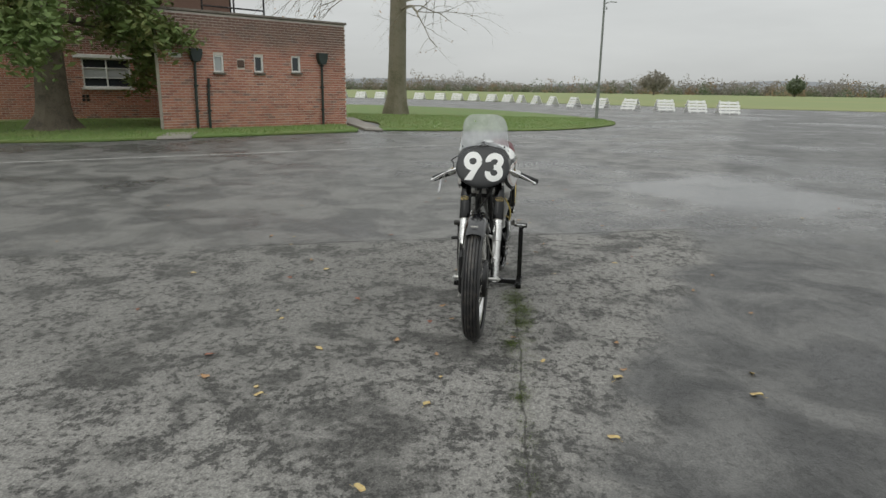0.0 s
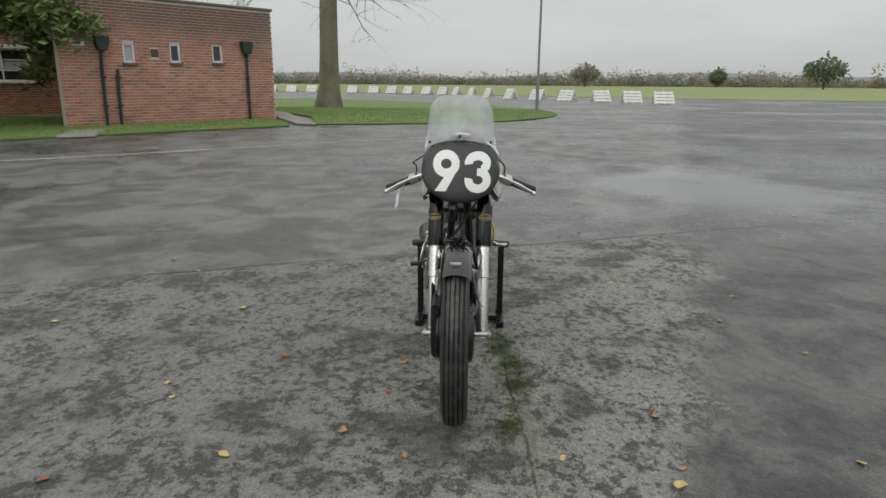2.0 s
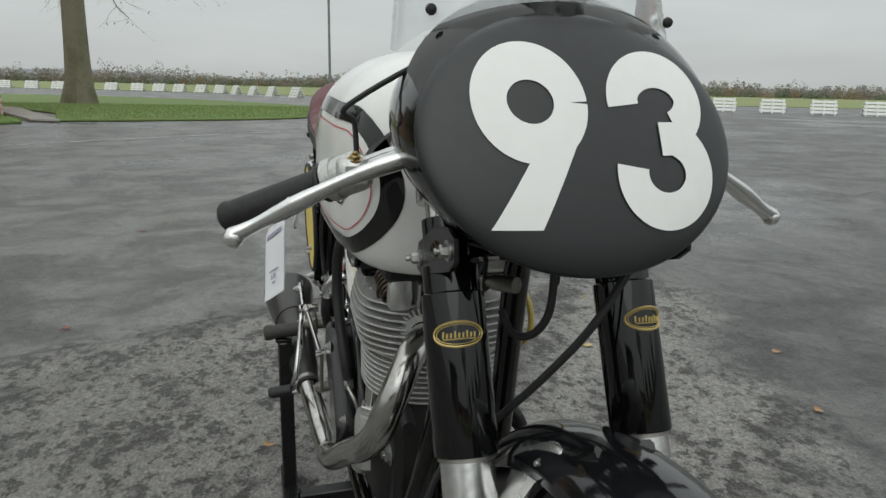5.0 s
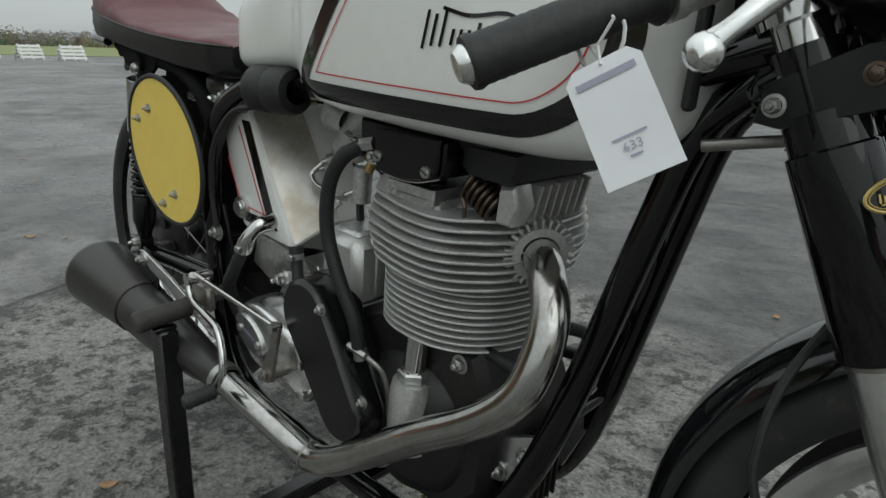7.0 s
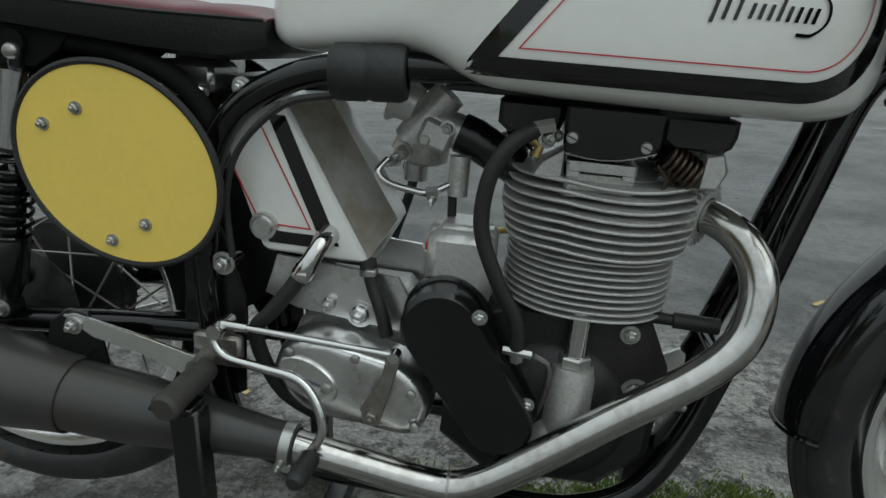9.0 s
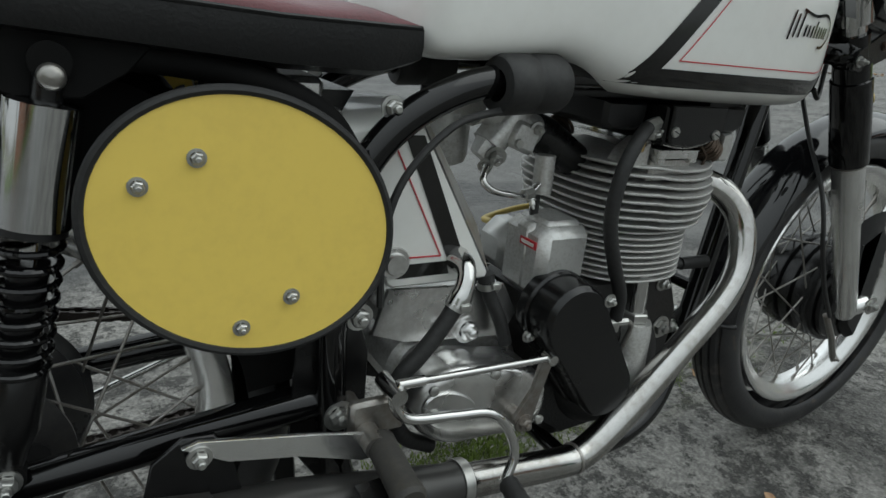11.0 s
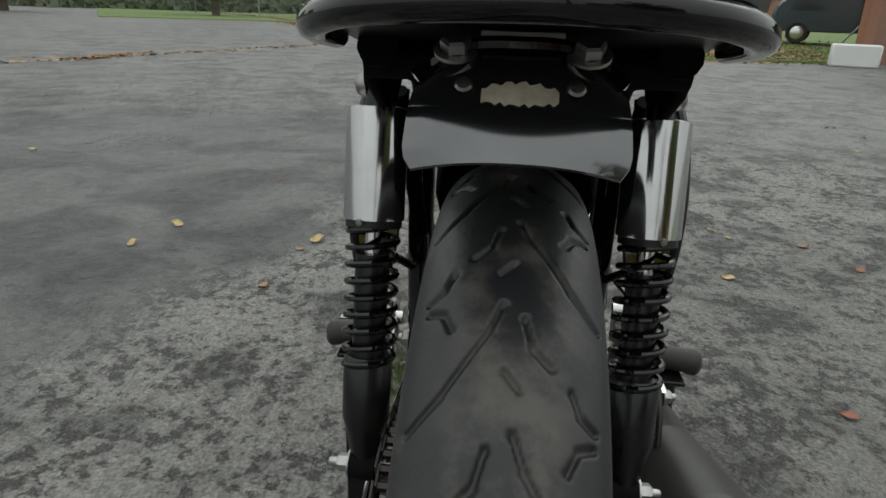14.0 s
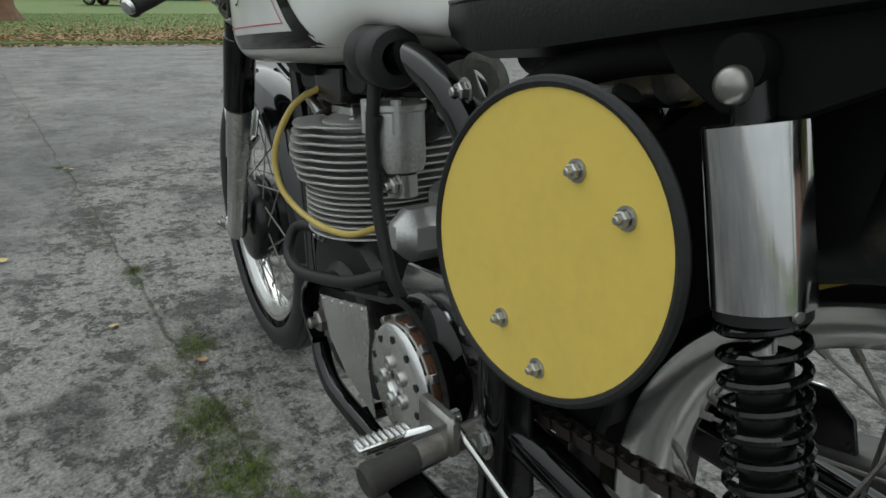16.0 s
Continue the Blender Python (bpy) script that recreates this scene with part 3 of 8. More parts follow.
def brick_material(name, dark):
    m = Tree(name)
    info = m.t.nodes.new("ShaderNodeObjectInfo").outputs["Random"]
    isl = m.t.nodes.new("ShaderNodeNewGeometry").outputs["Random Per Island"]
    r = m.math("FRACT", m.math("ADD", info, m.math("MULTIPLY", isl, 7.31)))
    ramp_ = m.t.nodes.new("ShaderNodeValToRGB")
    cols = ((0.0, (0.27, 0.115, 0.085)), (0.3, (0.43, 0.195, 0.135)), (0.55, (0.35, 0.150, 0.105)), (0.8, (0.48, 0.245, 0.170)), (1.0, (0.20, 0.125, 0.105)))
    while len(ramp_.color_ramp.elements) < len(cols):
        ramp_.color_ramp.elements.new(0.5)
    for e, (pos_, c) in zip(ramp_.color_ramp.elements, cols):
        e.position, e.color = pos_, (*(q * dark for q in c), 1)
    m.t.links.new(r, ramp_.inputs[0])
    geo = m.t.nodes.new("ShaderNodeNewGeometry").outputs["Position"]
    n = m.noise(0.9, 5, 0.6, co=geo)
    sepz = m.t.nodes.new("ShaderNodeSeparateXYZ")
    m.t.links.new(geo, sepz.inputs[0])
    stain = m.math("MULTIPLY", m.step(m.math("ADD", sepz.outputs[2], m.math("MULTIPLY", n, 2.2)), 2.9, 3.9), 0.8)
    col = m.mix(stain, ramp_.outputs[0], (0.13, 0.095, 0.075))
    f = m.noise(55, 4)
    col = m.mix(m.math("MULTIPLY", m.step(f, 0.4, 0.7), 0.35), col, (0.10, 0.05, 0.038))
    m.bump(f, 0.002)
    return m.set(Base_Color=col, Roughness=0.85)


BRICK = brick_material("red_brick", 1.15)
BRICK_DULL = brick_material("dull_brown_brick", 1.1)
WHITE_FRAME = simple("white_window_paint", (0.72, 0.72, 0.69), 0.5, dirt=0.3)
DARK_GLASS = simple("window_glass", (0.03, 0.035, 0.04), 0.06, dirt=0.2, coat=0.3, rough_var=0.03)
FROSTED = simple("frosted_glass", (0.42, 0.44, 0.44), 0.25, dirt=0.2)
GREEN_PIPE = simple("dark_green_iron", (0.02, 0.032, 0.028), 0.5, dirt=0.4)
COPING = simple("weathered_coping", (0.17, 0.15, 0.125), 0.85, dirt=0.7, fine=20, bump=0.003)


def frame_of(origin, along):
    """A wall's own axes: x along it, y out of its face, z up."""
    a = Vector((*along, 0)).normalized()
    out = Vector((a.y, -a.x, 0))
    return Matrix((( a.x, out.x, 0, origin[0]), (a.y, out.y, 0, origin[1]), (0, 0, 1, 0), (0, 0, 0, 1)))


def brick_cells(length, height, holes):
    """Places of a brick face in stretcher bond: (x, z, length)."""
    out, row, z = [], 0, 0.0
    while z + 0.065 <= height:
        xx = -0.1125 if row % 2 else 0.0
        while xx < length:
            spans = [(max(xx, 0), min(xx + 0.211, length))]
            for h in holes:
                if z < h[3] and z + 0.065 > h[2]:
                    spans = [q for a, b in spans for q in ((a, min(b, h[0])), (max(a, h[1]), b)) if q[1] - q[0] > 0.03]
            out.extend((a, z, b - a) for a, b in spans if b - a > 0.04)
            xx += 0.225
        z += 0.075
        row += 1
    return out


brick_meshes = {}


def brick_face(parent, length, height, holes, single, material=None, flip=1):
    """A face of bricks, proud of the mortar: those that single() picks are parts, the others one mesh."""
    material = material or BRICK
    r = random.Random(int(length * 100))
    rest = MB()
    for a, z, l in brick_cells(length, height, holes):
        d = 0.0045 + r.uniform(-0.002, 0.003)
        if single(a, z):
            key = (round(l, 3), material.name)
            if key not in brick_meshes:
                brick_meshes[key] = mesh_of("brick", MB().box((0, 0, 0), (l, 0.02, 0.061), None, 0.004), material, 0)
            ob = new("brick", brick_meshes[key])
            ob.parent = parent
            ob.location = (a + l / 2, d - 0.006, z + 0.0325)
        else:
            rest.box((a + l / 2, d - 0.006, z + 0.0325), (l, 0.02, 0.061))
    ob = part("brickwork", rest, material, parent, "", 0)
    tagged(ob, kind="stuff")


def wall_with_holes(length, height, thick, holes):
    """A wall along x, its face at y = 0, with real openings."""
    xs = sorted({0, length, *(h[0] for h in holes), *(h[1] for h in holes)})
    zs = sorted({0, height, *(h[2] for h in holes), *(h[3] for h in holes)})
    nx, nz = len(xs), len(zs)
    mb = MB()
    mb.v = [(x, y, z) for y in (0.0, -thick) for z in zs for x in xs]
    at = lambda i, j, k: k * nx * nz + j * nx + i
    full = lambda i, j: 0 <= i < nx - 1 and 0 <= j < nz - 1 and not any(h[0] <= (xs[i] + xs[i + 1]) / 2 <= h[1] and h[2] <= (zs[j] + zs[j + 1]) / 2 <= h[3] for h in holes)
    for i in range(nx - 1):
        for j in range(nz - 1):
            if full(i, j):
                for k in (0, 1):
                    mb.f.append((at(i, j, k), at(i + 1, j, k), at(i + 1, j + 1, k), at(i, j + 1, k)))
                for di, dj, a, b in ((-1, 0, (i, j), (i, j + 1)), (1, 0, (i + 1, j), (i + 1, j + 1)), (0, -1, (i, j), (i + 1, j)), (0, 1, (i, j + 1), (i + 1, j + 1))):
                    if not full(i + di, j + dj):
                        mb.f.append((at(*a, 0), at(*b, 0), at(*b, 1), at(*a, 1)))
    return mb


def casement(parent, x0, x1, z0, z1, cols, rows, glass, sill=True, opaque=()):
    w = part("window_frame", MB(), WHITE_FRAME, parent)
    mb = MB()
    t = 0.05
    for a in (x0 + t / 2, x1 - t / 2):
        mb.box((a, -0.05, (z0 + z1) / 2), (t, 0.07, z1 - z0), None, 0.006)
    for c in (z0 + t / 2, z1 - t / 2):
        mb.box(((x0 + x1) / 2, -0.052, c), (x1 - x0 - 2 * t, 0.066, t), None, 0.006)
    for i in range(1, cols):
        mb.box((x0 + (x1 - x0) * i / cols, -0.054, (z0 + z1) / 2), (0.045, 0.06, z1 - z0 - 2 * t), None, 0.005)
    for j in range(1, rows):
        mb.box(((x0 + x1) / 2, -0.056, z0 + (z1 - z0) * j / rows), (x1 - x0 - 2 * t, 0.05, 0.03), None, 0.005)
    w.data = mesh_of("window_frame", mb, WHITE_FRAME)
    for i in range(cols):
        for j in range(rows):
            cx, cz = x0 + (x1 - x0) * (i + 0.5) / cols, z0 + (z1 - z0) * (j + 0.5) / rows
            part("pane", MB().box((cx, -0.07, cz), ((x1 - x0) / cols - 0.04, 0.008, (z1 - z0) / rows - 0.03)), FROSTED if (j in opaque) else glass, w, "", 0)
    if sill:
        part("sill", MB().box(((x0 + x1) / 2, 0.03, z0 - 0.035), (x1 - x0 + 0.16, 0.16, 0.06), None, 0.01), WHITE_FRAME, parent)


def downpipe(parent, x, top, kink=0.0, hopper=True):
    mb = MB().tube(curve([(x - kink, 0.07, top), (x - kink * 0.3, 0.07, top * 0.6), (x, 0.07, 0.03)], 6), 0.038, 10)
    for z in (0.55, 1.25, 1.9):
        if z < top:
            mb.box((x - kink * z / top, 0.07, z), (0.11, 0.1, 0.05), None, 0.01)
    p = part("downpipe", mb, GREEN_PIPE, parent, "dark green cast-iron downpipe")
    if hopper:
        part("hopper", MB().prism([(x - kink - 0.17, 0.34 + top - 0.3), (x - kink + 0.17, 0.34 + top - 0.3), (x - kink + 0.17, top - 0.1), (x - kink + 0.1, top - 0.3), (x - kink - 0.1, top - 0.3), (x - kink - 0.17, top - 0.1)], 0.012, 0.19, "xz", 0.01), GREEN_PIPE, p)


BQ, BP = Vector((-12.72, -9.94)), Vector((-17.38, -6.17))
blen = (BP - BQ).length
annex = thing("brick_annex", "low flat-roofed red brick building with small white windows and green downpipes", "building", frame_of(BQ, BP - BQ))
holes = [(1.52, 1.82, 1.62, 2.10), (2.76, 3.06, 1.65, 2.13), (4.0, 4.32, 1.68, 2.17)]
part("wall", wall_with_holes(blen, 3.2, 0.25, holes), BRICK_MORTAR, annex, "", 0)
SIDE = (2.08, -5.84)  # the end walls run slantwise back to the main block
for xx in (0.0, blen - 0.25):
    part("side_wall", MB().prism([(xx, -0.25), (xx + 0.25, -0.25), (xx + 0.25 + SIDE[0], SIDE[1]), (xx + SIDE[0], SIDE[1])], 0.0, 3.2, "xy"), BRICK, annex, "", 0)
part("roof", MB().prism([(0.25, -0.25), (blen - 0.25, -0.25), (blen - 0.25 + SIDE[0], SIDE[1]), (0.25 + SIDE[0], SIDE[1])], 2.98, 3.06, "xy"), COPING, annex, "", 0)
part("coping", MB().box((blen / 2, -0.11, 3.24), (blen + 0.1, 0.33, 0.075), None, 0.015), COPING, annex, "", 30)
for h in holes:
    casement(annex, *h, 1, 1, DARK_GLASS if h[0] > 2 else FROSTED, False)
    part("sill", MB().box(((h[0] + h[1]) / 2, 0.03, h[2] - 0.03), (h[1] - h[0] + 0.06, 0.12, 0.055), None, 0.008), COPING, annex)
part("vent", MB().box((2.34, 0.012, 1.88), (0.2, 0.03, 0.2), None, 0.005), simple("brown_grille", (0.09, 0.055, 0.04), 0.7), annex)
mb = MB().box((0.44, 0.02, 2.05), (0.34, 0.012, 0.13), None, 0.003)
part("sign", mb, WHITE_FRAME, annex, "small white sign with unreadable dark marks")
part("sign_mark", MB().box((0.42, 0.029, 2.05), (0.18, 0.004, 0.05)), INK, annex, "", 0)
downpipe(annex, 0.92, 2.2, -0.06)
downpipe(annex, 1.27, 1.45, -0.05, False)
downpipe(annex, 5.05, 2.25, 0.0)
brick_face(annex, blen, 3.2, holes + [(2.22, 2.46, 1.77, 2.0)], lambda a, z: 2.3 < a < 4.9 and 0.7 < z < 1.75)

# the main block behind, with a tall window
HQ, HP = Vector((-15.34, -17.34)), Vector((-18.73, -13.7))
hlen = (HP - HQ).length
house = thing("brick_house", "two-storey brown brick block with a white casement window", "building", frame_of(HQ - (HP - HQ).normalized() * 5, HP - HQ))
whole = [(7.55, 9.08, 1.12, 2.12), (7.4, 9.2, 4.2, 5.5), (2.3, 4.0, 1.12, 2.12)]
part("wall", wall_with_holes(hlen + 6.2, 6.4, 0.3, whole), BRICK_MORTAR, house, "", 0)
for cx, cy, sx, sy in ((0.15, -4.3, 0.3, 8), (hlen + 6.05, -4.3, 0.3, 8), ((hlen + 6.2) / 2, -8.45, hlen + 6.2, 0.3)):
    part("side_wall", MB().box((cx, cy, 3.2), (sx, sy, 6.4)), BRICK_DULL, house, "", 0)
part("roof", MB().box(((hlen + 6.2) / 2, -4.2, 6.5), (hlen + 6.8, 9, 0.18), None, 0.03), COPING, house, "", 30)
brick_face(house, hlen + 6.2, 6.38, whole, lambda a, z: False, BRICK_DULL)
for h in whole:
    casement(house, *h, 2, 3, DARK_GLASS, True, (1,))
    part("lintel", MB().box(((h[0] + h[1]) / 2, 0.02, h[3] + 0.06), (h[1] - h[0] + 0.5, 0.12, 0.12), None, 0.01), WHITE_FRAME, house)
for i in range(2):
    for j in range(2):
        part("air_brick", MB().box((7.5 + i * 0.13, 0.012, 0.70 + j * 0.13), (0.1, 0.03, 0.1), None, 0.004), MATT_BLACK, house)

# stair head with a railing on the annex roof
head = thing("stair_head", "brick stair head on the annex roof with a dark steel rail", "roof structure", frame_of(BQ, BP - BQ) @ Matrix.Translation((0, 0, 3.06)))
part("wall", MB().prism([(0.75, -1.9), (3.0, -1.9), (3.6, -3.9), (1.45, -3.9)], 0.0, 2.6, "xy"), BRICK_DULL, head, "", 0)
part("door", MB().box((3.27, -2.8, 0.95), (0.05, 0.8, 1.9), None, 0.01), MATT_BLACK, head)
rail = part("railing", MB().tube([(1.9, -1.4, 0.92), (3.9, -1.4, 0.92)], 0.03, 8), SATIN_BLACK, head, "dark steel pipe railing")
part("rail", MB().tube([(1.9, -1.4, 0.5), (3.9, -1.4, 0.5)], 0.025, 8), SATIN_BLACK, rail)
for xx in (1.9, 2.9, 3.9):
    part("post", MB().tube([(xx, -1.4, 0), (xx, -1.4, 0.95)], 0.03, 8), SATIN_BLACK, rail)

# ---------------- trees ----------------
BARK = simple("grey_brown_bark", (0.15, 0.125, 0.09), 0.9, dirt=0.9, dirt_colour=(0.07, 0.06, 0.045), fine=22, coarse=3, bump=0.02)
BARK_PALE = simple("mossy_pale_bark", (0.20, 0.18, 0.13), 0.9, dirt=0.8, dirt_colour=(0.10, 0.10, 0.055), fine=18, coarse=1.5, bump=0.015)
FOLIAGE = simple("dark_evergreen_needles", (0.14, 0.205, 0.06), 0.7, dirt=0.9, dirt_colour=(0.15, 0.13, 0.04), fine=3.5, coarse=0.8)


def hedge_material(name, thin, dense, tint):
    """Bare twigs and dead leaf: each clump differs, with broad patches along the belt."""
    m = Tree(name)
    isl = m.t.nodes.new("ShaderNodeNewGeometry").outputs["Random Per Island"]
    col = m.mix(m.step(isl, 0.1, 0.9), thin, dense)
    col = m.mix(m.math("MULTIPLY", m.step(m.noise(0.04, 4, 0.6), 0.48, 0.64), 0.6), col, tint)
    thru = m.t.nodes.new("ShaderNodeBsdfTranslucent")
    m.t.links.new(col, thru.inputs[0])
    both_ = m.t.nodes.new("ShaderNodeMixShader")
    both_.inputs[0].default_value = 0.5
    m.t.links.new(m.p.outputs[0], both_.inputs[1])
    m.t.links.new(thru.outputs[0], both_.inputs[2])
    end = [x for x in m.t.nodes if x.type == "OUTPUT_MATERIAL"][0]
    m.t.links.new(both_.outputs[0], end.inputs[0])
    return m.set(Base_Color=col, Roughness=0.95, Specular_IOR_Level=0.0)


# twig and leaf colours lightened to carry the haze of distance
HEDGE = hedge_material("haze_paled_winter_hedge", (0.36, 0.34, 0.30), (0.25, 0.23, 0.19), (0.30, 0.25, 0.18))
HEDGE_GREEN = hedge_material("haze_paled_evergreen", (0.23, 0.26, 0.19), (0.15, 0.18, 0.11), (0.19, 0.20, 0.12))
HEDGE_RUSSET = hedge_material("haze_paled_russet_scrub", (0.38, 0.28, 0.18), (0.28, 0.21, 0.13), (0.32, 0.26, 0.16))


def limb(mb, r, p, d, length, radius, depth, spread, tips, droop=0.0, segs=5):
    pts, rad = [p], [radius]
    for i in range(segs):
        d = (d + Vector((r.uniform(-1, 1), r.uniform(-1, 1), r.uniform(-1, 1) - droop)) * 0.22).normalized()
        p = p + d * length / segs
        pts.append(p)
        rad.append(radius * (1 - 0.62 * (i + 1) / segs))
        if depth and i > 0:
            for _ in range(r.choice((1, 1, 2))):
                side_ = (d + Vector((r.uniform(-1, 1), r.uniform(-1, 1), r.uniform(-0.7, 0.8))) * spread).normalized()
                limb(mb, r, p, side_, length * r.uniform(0.42, 0.62), rad[-1] * 0.6, depth - 1, spread, tips, droop, max(3, segs - 1))
    mb.tube(pts, rad, 7 if radius > 0.05 else 4, caps=False)
    tips.append((p, d))
    tips.extend((q, d) for q in pts[2:-1])


def trunk_mesh(r, height, r0, r1, lean, flare):
    rows = []
    for i in range(15):
        t = i / 14
        rad = r0 + (r1 - r0) * t + flare * math.exp(-t * 12)
        c = Vector((lean[0] * t, lean[1] * t, height * t - 0.03))
        rows.append([c + Vector((math.cos(a), math.sin(a), 0)) * rad * (1 + 0.10 * math.sin(3 * a + 2 * t) + (0.16 * math.sin(5 * a + 1) if t < 0.12 else 0.05 * math.sin(7 * a))) for a in (2 * math.pi * k / 20 for k in range(20))])
    return MB().grid(rows, True)


def leaf_cloud(mb, r, tips, per, size, fall):
    for p, d in tips:
        for _ in range(per):
            c = p + Vector((r.gauss(0, fall), r.gauss(0, fall), r.gauss(0, fall * 0.7) - fall * 0.4))
            u = Vector((r.uniform(-1, 1), r.uniform(-1, 1), r.uniform(-0.7, 0.5))).normalized()
            v = u.cross(Vector((r.uniform(-1, 1), r.uniform(-1, 1), r.uniform(-1, 1)))).normalized()
            s = size * r.uniform(0.6, 1.4)
            mb.add([c - u * s, c + v * s * 0.4, c + u * s, c - v * s * 0.4], [(0, 1, 2, 3)])


r = random.Random(11)
yew = thing("evergreen_tree", "old evergreen tree with a fluted trunk and dark green crown", "tree", Matrix.Translation((-11.83, -12.58, 0.03)))
part("trunk", trunk_mesh(r, 3.2, 0.42, 0.30, (-0.25, -0.1), 0.28), BARK, yew)
mb, tips = MB(), []
for i in range(15):
    a = i * 2.4
    limb(mb, r, Vector((-0.25, -0.1, 2.75 + i * 0.22)), Vector((math.cos(a), math.sin(a), 0.16)), 2.65 - i * 0.05, 0.14, 2, 0.9, tips, 0.25)
limb(mb, r, Vector((-0.25, -0.1, 3.0)), Vector((0, 0, 1)), 5.0, 0.28, 2, 1.0, tips)
part("limb", mb, BARK, yew)
mb = MB()
leaf_cloud(mb, r, tips, 34, 0.105, 0.24)
part("crown", mb, FOLIAGE, yew, "dense dark green needles with yellowing tips", 0)

r = random.Random(8)
lime = thing("bare_tree", "tall leafless tree with a straight mossy trunk", "tree", Matrix.Translation((-26.4, -6.43, 0.03)))
part("trunk", trunk_mesh(r, 8.5, 0.40, 0.30, (0.1, 0.15), 0.22), BARK_PALE, lime)
mb, tips = MB(), []
for i in range(11):
    a = i * 2.2 + 0.4
    limb(mb, r, Vector((0.1, 0.15, 4.6 + i * 0.36)), Vector((math.cos(a), math.sin(a), 0.35)), 4.4, 0.075, 3, 0.85, tips, 0.35)
limb(mb, r, Vector((0.1, 0.15, 8.3)), Vector((0, 0, 1)), 6.0, 0.27, 3, 0.8, tips)
part("limb", mb, BARK_PALE, lime, "thin bare drooping twigs")
mb = MB()
leaf_cloud(mb, r, tips[::9], 1, 0.06, 0.05)
tagged(part("leaf", mb, LEAF_BROWN, lime, "", 0), "last brown leaves", kind="stuff")

# trunk near the fence
r = random.Random(21)
fence_tree = thing("roadside_tree", "broad tree trunk with reddish bark on the grass bank", "tree", Matrix.Translation((25.5, 1.2, yard_z(25.5, 1.2) - 0.02)))
part("trunk", trunk_mesh(r, 5.0, 0.42, 0.34, (0.1, 0), 0.25), simple("reddish_bark", (0.23, 0.13, 0.085), 0.9, dirt=0.8, fine=20, coarse=3, bump=0.015), fence_tree)
mb, tips = MB(), []
for i in range(9):
    a = i * 2.3
    limb(mb, r, Vector((0.1, 0, 3.8 + i * 0.2)), Vector((math.cos(a), math.sin(a), 0.6)), 3.0, 0.14, 2, 0.8, tips)
part("limb", mb, BARK, fence_tree)
mb = MB()
leaf_cloud(mb, r, tips, 8, 0.1, 0.25)
part("crown", mb, FOLIAGE, fence_tree, "", 0)

# ---------------- distance: hedge, hills ----------------

def hedge_row(name, x0, y0, x1, y1, n, h, material, label, seed):
    """A far belt of scrub: overlapping ragged clumps of twigs, thick below and thin at the top."""
    q = random.Random(seed)
    mb = MB()
    for i in range(n):
        t = (i + q.random()) / n
        swell = 0.75 + 0.25 * math.sin(t * 37 + seed) * math.sin(t * 11.3)
        hh = h * swell * q.uniform(0.6, 1.1) * (1.5 if q.random() < 0.06 else 1)
        w = q.uniform(1.8, 5.0)
        c = Vector((x0 + (x1 - x0) * t + q.uniform(-7, 7), y0 + (y1 - y0) * t, 0))
        for _ in range(100):
            a, e = q.uniform(0, 6.28), q.random() ** 1.45
            g = w * math.sqrt(max(0.05, 1 - e * e * 0.9)) * math.sqrt(q.random())
            p = c + Vector((math.cos(a) * g, math.sin(a) * g, hh * e * (1 - 0.3 * (g / w) ** 2)))
            s = q.uniform(0.22, 0.5) * (1.3 - 0.5 * e)
            u = Vector((q.uniform(-1, 1), q.uniform(-1, 1), q.uniform(-1, 1))).normalized() * s
            v = u.orthogonal().normalized() * s * q.uniform(0.4, 0.9)
            mb.add([p - u, p + v, p + u, p - v], [(0, 1, 2, 3)])
    ob = tagged(new(name, mesh_of(name, mb, material, 0)), label, "hedge", kind="stuff")
    return ob


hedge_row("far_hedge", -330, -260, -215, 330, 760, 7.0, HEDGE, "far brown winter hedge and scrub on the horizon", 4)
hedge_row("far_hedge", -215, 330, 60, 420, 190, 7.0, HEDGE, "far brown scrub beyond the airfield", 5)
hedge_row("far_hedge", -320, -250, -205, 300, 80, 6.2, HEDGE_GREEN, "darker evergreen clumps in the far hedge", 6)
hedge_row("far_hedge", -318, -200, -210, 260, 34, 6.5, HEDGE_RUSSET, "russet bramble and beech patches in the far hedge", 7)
hedge_row("garden_hedge", 98, -4, 52, 78, 150, 6.5, HEDGE_GREEN, "tall green hedge and shrubs beyond the wire fence", 9)
# low far ridge; distance haze is painted in as its pale bluish grey
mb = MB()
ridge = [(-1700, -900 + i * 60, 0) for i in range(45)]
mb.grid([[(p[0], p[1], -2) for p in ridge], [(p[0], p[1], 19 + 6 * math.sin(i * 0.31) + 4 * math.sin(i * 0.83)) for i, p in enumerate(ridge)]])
tagged(new("backdrop", mesh_of("backdrop", mb, simple("haze_tinted_far_hills", (0.46, 0.48, 0.51), 1.0, dirt=0.3, coarse=0.005, fine=0.02), 0)), "low hills on the horizon, haze mixed into their colour", "hills", kind="structure")


